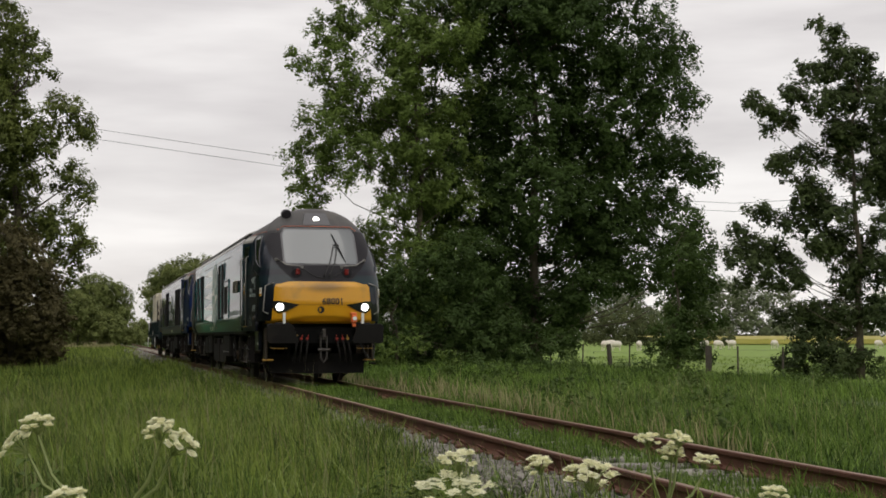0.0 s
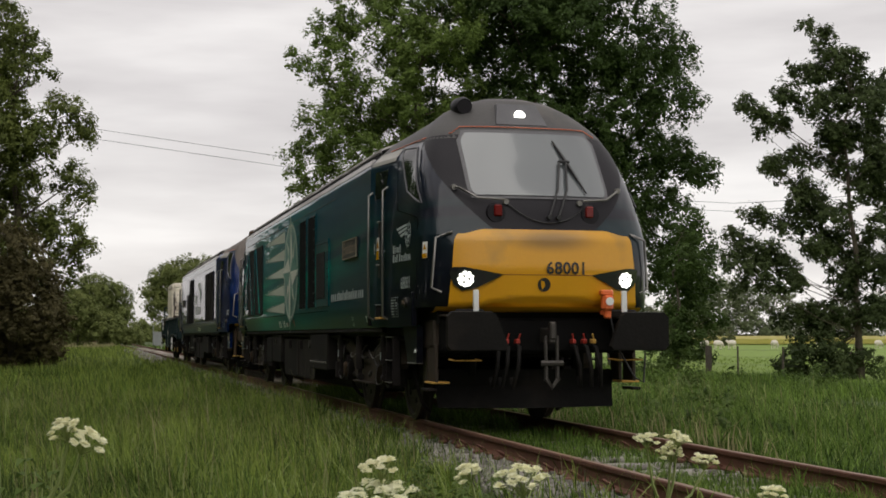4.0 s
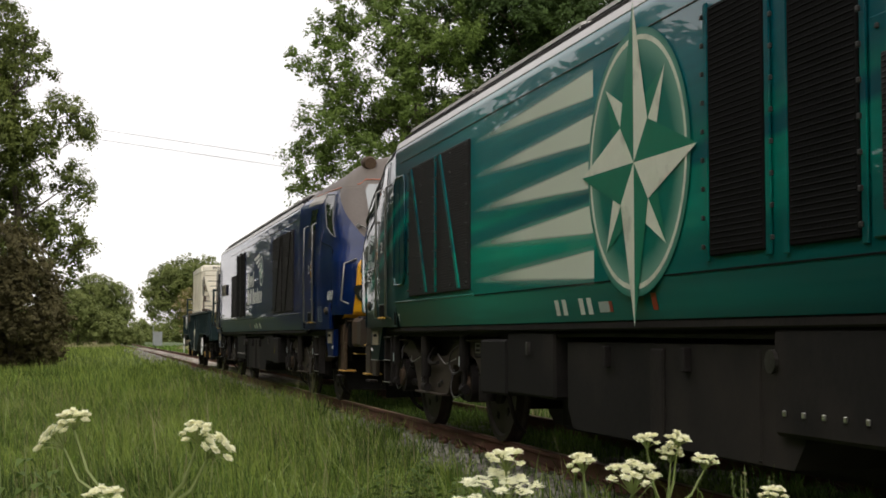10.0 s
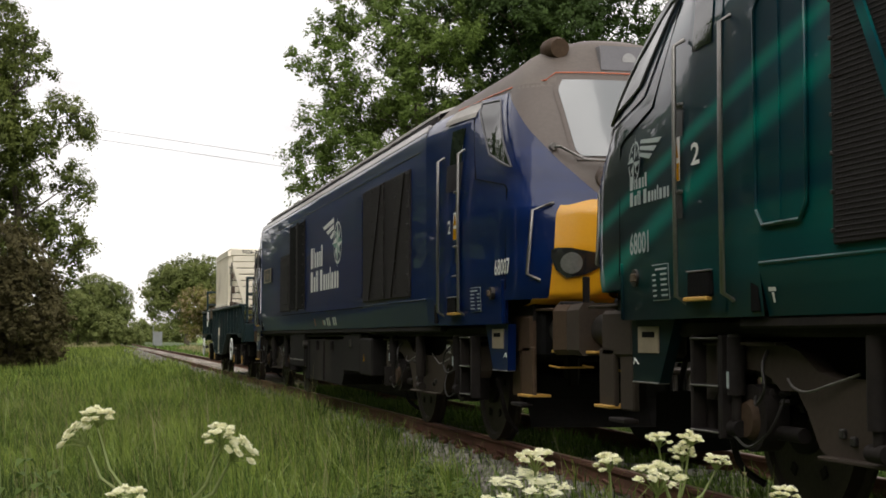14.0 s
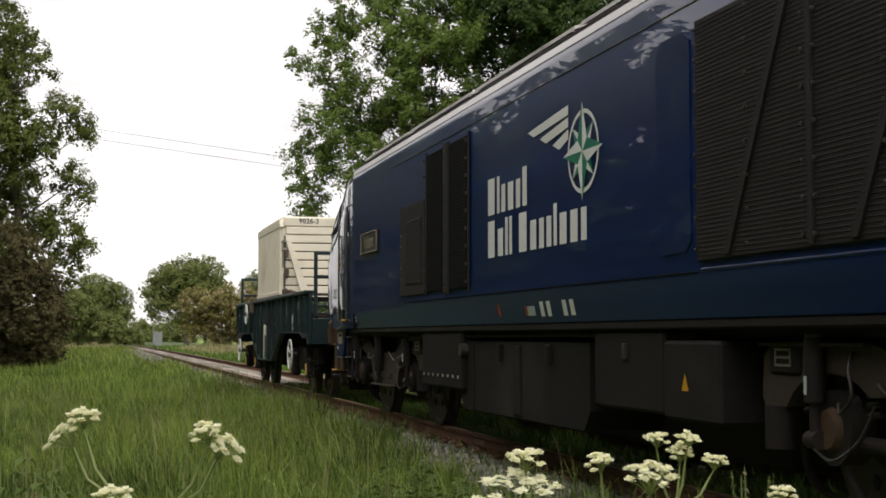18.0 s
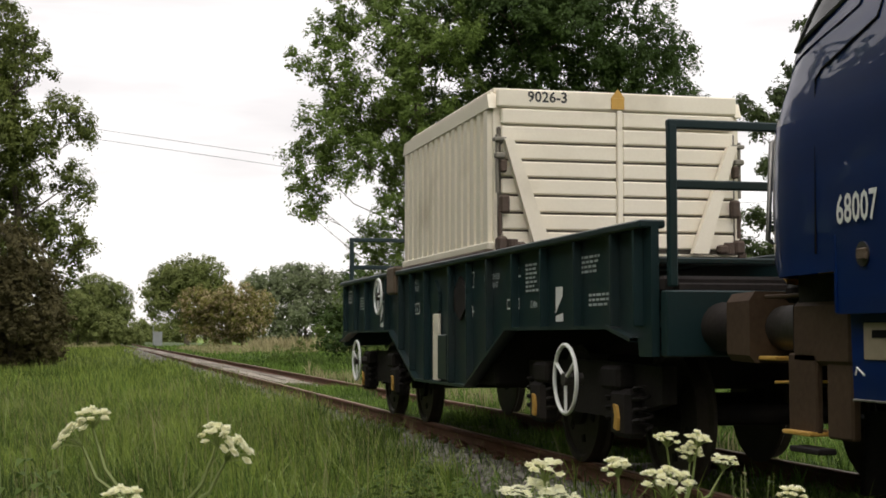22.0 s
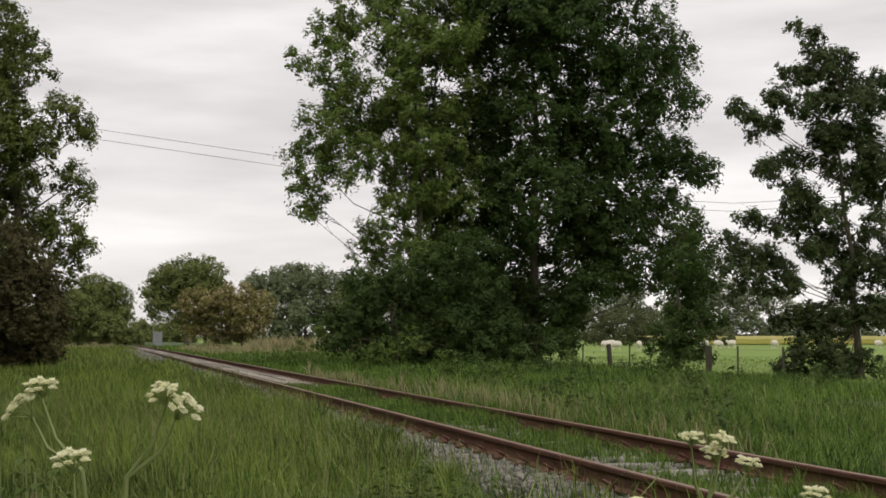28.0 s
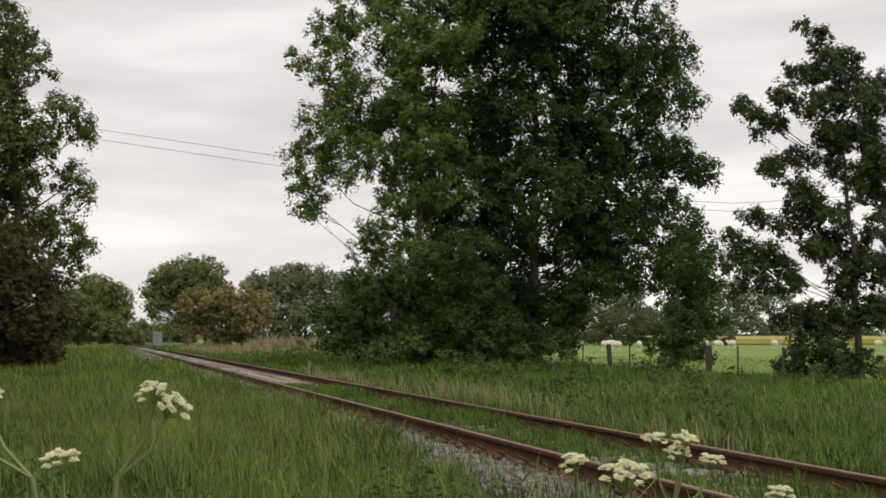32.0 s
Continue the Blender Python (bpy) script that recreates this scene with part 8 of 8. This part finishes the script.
def parsley(name, base, heads, seed, label="cow parsley with cream flower heads"):
    """A plant with its root at base. heads: (across, depth, height, radius, lean) in metres from the root."""
    ob = thing(name, label, "flower", pose(base[0], base[1], bank(*base), 0, 0, -13.83), "cow parsley")
    rr = random.Random(seed)
    stems = Shape()
    zfork = min(h[2] for h in heads) - 0.10
    fork = Vector((heads[0][0] * 0.55, 0, zfork))
    stems.tube([(0, 0, 0), (fork.x * 0.3, 0.01, zfork * 0.5), fork], [0.006, 0.005, 0.0036], 7)
    for i, (x, y, z, r, lean) in enumerate(heads):
        fl, ray = Shape(), Shape()
        top = Vector((x, y, z))
        foot = top - Vector((lean, -0.2, 1.0)).normalized() * r * 1.05
        stems.tube([fork, fork.lerp(foot, 0.5) + Vector(((x - fork.x) * 0.15, 0, -0.005)), foot], [0.0032, 0.0026, 0.0018], 6)
        umbel(fl, ray, top, foot, r, 12 if r < 0.035 else 17, rr, 0.5)
        part("flower_head", fl, PETAL, ob)
        part("rays", ray, STEM, ob)
    part("stem", stems, STEM, ob, smooth=60)
    lf = Shape()
    for k in range(26):
        a = fork * rr.uniform(0.15, 0.8) + Vector((0, 0, 0))
        w = rr.uniform(0, 6.28)
        d = Vector((math.cos(w), math.sin(w), rr.uniform(-.2, .5)))
        for j in range(5):
            p = a + d * 0.035 * (j + 1)
            e = Vector((-d.y, d.x, 0.1)) * 0.03 * (1 - j * 0.13)
            g = d * 0.018
            lf.add([p, p + e + g, p + g * 2, p - e + g], [(0, 1, 2, 3)])
    part("leaves", lf, WEED, ob)
    return ob
PLANT_A = parsley("cow_parsley", (0.112, 2.032), [(-0.126, 0.02, 1.246, 0.023, 0.1), (-0.159, 0.01, 1.222, 0.030, -0.8)], 51)
PLANT_B = parsley("cow_parsley", (0.037, 2.051), [(0.125, -0.01, 1.228, 0.024, -0.1), (0.157, -0.00, 1.206, 0.029, 0.8)], 53)
PLANT_C = parsley("cow_parsley", (0.042, 1.946), [(-0.009, -0.00, 1.151, 0.026, 0.0)], 51)
PLANT_D = parsley("cow_parsley", (0.509, 1.728), [(-0.012, 0.01, 1.206, 0.024, 0.0), (-0.020, 0.00, 1.174, 0.054, 0.0)], 52)
PLANT_E = parsley("cow_parsley", (0.694, 1.889), [(-0.043, -0.01, 1.182, 0.020, -0.2), (0.031, -0.02, 1.171, 0.036, 0.1)], 53)
PLANT_F = parsley("cow_parsley", (1.055, 2.418), [(-0.070, -0.02, 1.173, 0.023, 0.0), (-0.012, -0.01, 1.173, 0.024, 0.1), (-0.025, -0.00, 1.148, 0.026, 0.0), (0.041, 0.02, 1.131, 0.024, 0.1)], 52)
PLANT_G = parsley("cow_parsley", (1.180, 2.284), [(-0.016, 0.02, 1.083, 0.026, 0.0)], 58)


# ---- what moves ----
# Where the leading locomotive's middle stands along the line, second by second.
WAY = [(0, 38.18), (1, 33.98), (2, 30.21), (3, 26.81), (4, 23.63), (5, 20.63), (6, 17.74), (7, 15.21), (8, 12.86), (9, 10.59), (10, 8.31), (11, 6.03),
       (12, 3.9), (13, 1.75), (14, -0.4), (15, -2.68), (16, -5.06), (17, -7.58), (18, -10.21), (19, -13.22), (20, -16.53), (21, -20.17), (22, -24.12), (23, -28.32), (24, -32.62), (25, -36.92), (26, -41.5), (27, -46.3), (28, -51.67), (29, -56.67), (30, -61.77), (31, -66.97), (32, -72.27)]


def way(t):
    """The place along the line at any time, smooth through the table."""
    i = min(max(int(t), 0), 31)
    p0, p1, p2, p3 = (WAY[min(max(k, 0), 32)][1] for k in (i - 1, i, i + 1, i + 2))
    if i == 0:
        p0 = 2 * p1 - p2
    if i == 31:
        p3 = 2 * p2 - p1
    u = t - i
    return 0.5 * (2 * p1 + (p2 - p0) * u + (2 * p0 - 5 * p1 + 4 * p2 - p3) * u * u + (3 * p1 - p0 - 3 * p2 + p3) * u ** 3)


# How far the flower heads lean across the view, in metres two metres away: left group, middle group, far group.
SWAY_L = [(0, -.06), (1, -.047), (2, -.075), (3, -.137), (4.3, -.2), (5.5, -.22), (6, -.15), (7, -.138), (8, -.104), (9, -.02), (10, -.01), (11, .012), (12, .019), (13, .025), (14, .022), (17, 0),
          (18, .003), (19, 0), (20, -.006), (21, .003), (22, .016), (23, .025), (24, .008), (25, .019), (26.5, -.02), (28, -.055), (29, -.18), (30, -.07), (31, -.09), (32, -.07)]
SWAY_M = [(0, -.05), (2, -.07), (3, -.09), (5.5, -.22), (6, -.21), (6.5, -.125), (7, -.13), (7.5, -.07), (8, -.075), (8.5, -.055), (9, -.04), (10, .01), (11, .035), (13, .055), (14, .047), (17, .07), (19, 0), (20, .045), (21, .05), (23, .066),
          (25, .06), (28, .09), (30, .08), (31, .06), (32, 0)]
SWAY_F = [(0, -.012), (3, -.012), (5.5, -.045), (6, -.06), (7, -.012), (9, -.018), (13, .009), (17, .009), (19, 0), (21, .014), (23, .031), (25, .045), (28, .069), (30, .012), (32, 0)]


# How far the left group stands up as the wind drops.
LIFT_L = [(0, 0), (22, 0), (24, 0.02), (25, 0.02), (28, 0.05), (32, 0.05)]


# How far the two middle plants are pressed down as the last vehicle passes.
DROP_D = [(0, 0), (21, 0), (23, -0.03), (25, -0.05), (28, -0.14), (32, -0.14)]
DROP_E = [(0, 0), (22, 0), (23, -0.02), (24, -0.03), (25, -0.05), (28, -0.06), (29.5, -0.01), (32, 0)]


# How far the top of the poplar leans in the wind, in metres.
SWAY_P = [(0, 0), (0.5, -.60), (1, -.69), (1.5, -.74), (2, -.80), (2.5, -.72), (3, -.60), (3.5, -.2), (4.3, -.5), (5, -.7), (6, -.5), (8, -.7), (10, -.5), (12, -.7), (14, -.5), (16, -.65), (18, -.5),
          (20, -.7), (22, -.5), (24, -.55), (25, -.42), (26, -.6), (27, -.5), (28, -.74), (28.5, -.83), (29, -.72), (30, -.42), (31, -.74), (32, -.49)]


def motions():
    x, y, z = right_tree.matrix_basis.translation
    walk(right_tree, [(t, pose(x, y, z, 0, math.degrees(math.atan(d / 12)), -13.83)) for t, d in SWAY_P])
    for plants, sway in (((PLANT_A, PLANT_B, PLANT_C), SWAY_L), ((PLANT_D, PLANT_E), SWAY_M), ((PLANT_F, PLANT_G), SWAY_F)):
        for ob in plants:
            x, y, z = ob.matrix_basis.translation
            walk(ob, [(t, pose(x, y, z + (lerp_table(LIFT_L, t) if sway is SWAY_L else lerp_table(DROP_D, t) if ob is PLANT_D else lerp_table(DROP_E, t) if ob is PLANT_E else 0), 0, math.degrees(math.atan((d - (0.06 if ob is PLANT_A and t >= 30 else 0)) / 1.2)), -13.83)) for t, d in sway])
    steps = [0.5 * i for i in range(65)]
    for ob, back, turn in ((GREEN_LOCO, 0, -90), (BLUE_LOCO, 21.15, 90), (WAGON_OB, 37.53, -90), (COVER_OB, 37.73, -90)):
        walk(ob, [(t, pose(TRACK_X - (0.06 if ob is COVER_OB else 0), way(t) + back, 0, 0, 0, turn)) for t in steps])
    fine = [i / 10 for i in range(321)]
    for sets, r, sign in ((GREEN_SETS, 0.55, 1), (BLUE_SETS, 0.55, -1), (WAGON_SETS, 0.46, 1)):
        for ws in sets:
            x, _, z = ws.matrix_basis.translation
            walk(ws, [(t, pose(x, 0, z, 0, sign * math.degrees((way(0) - way(t)) / r), 0)) for t in fine])


motions()
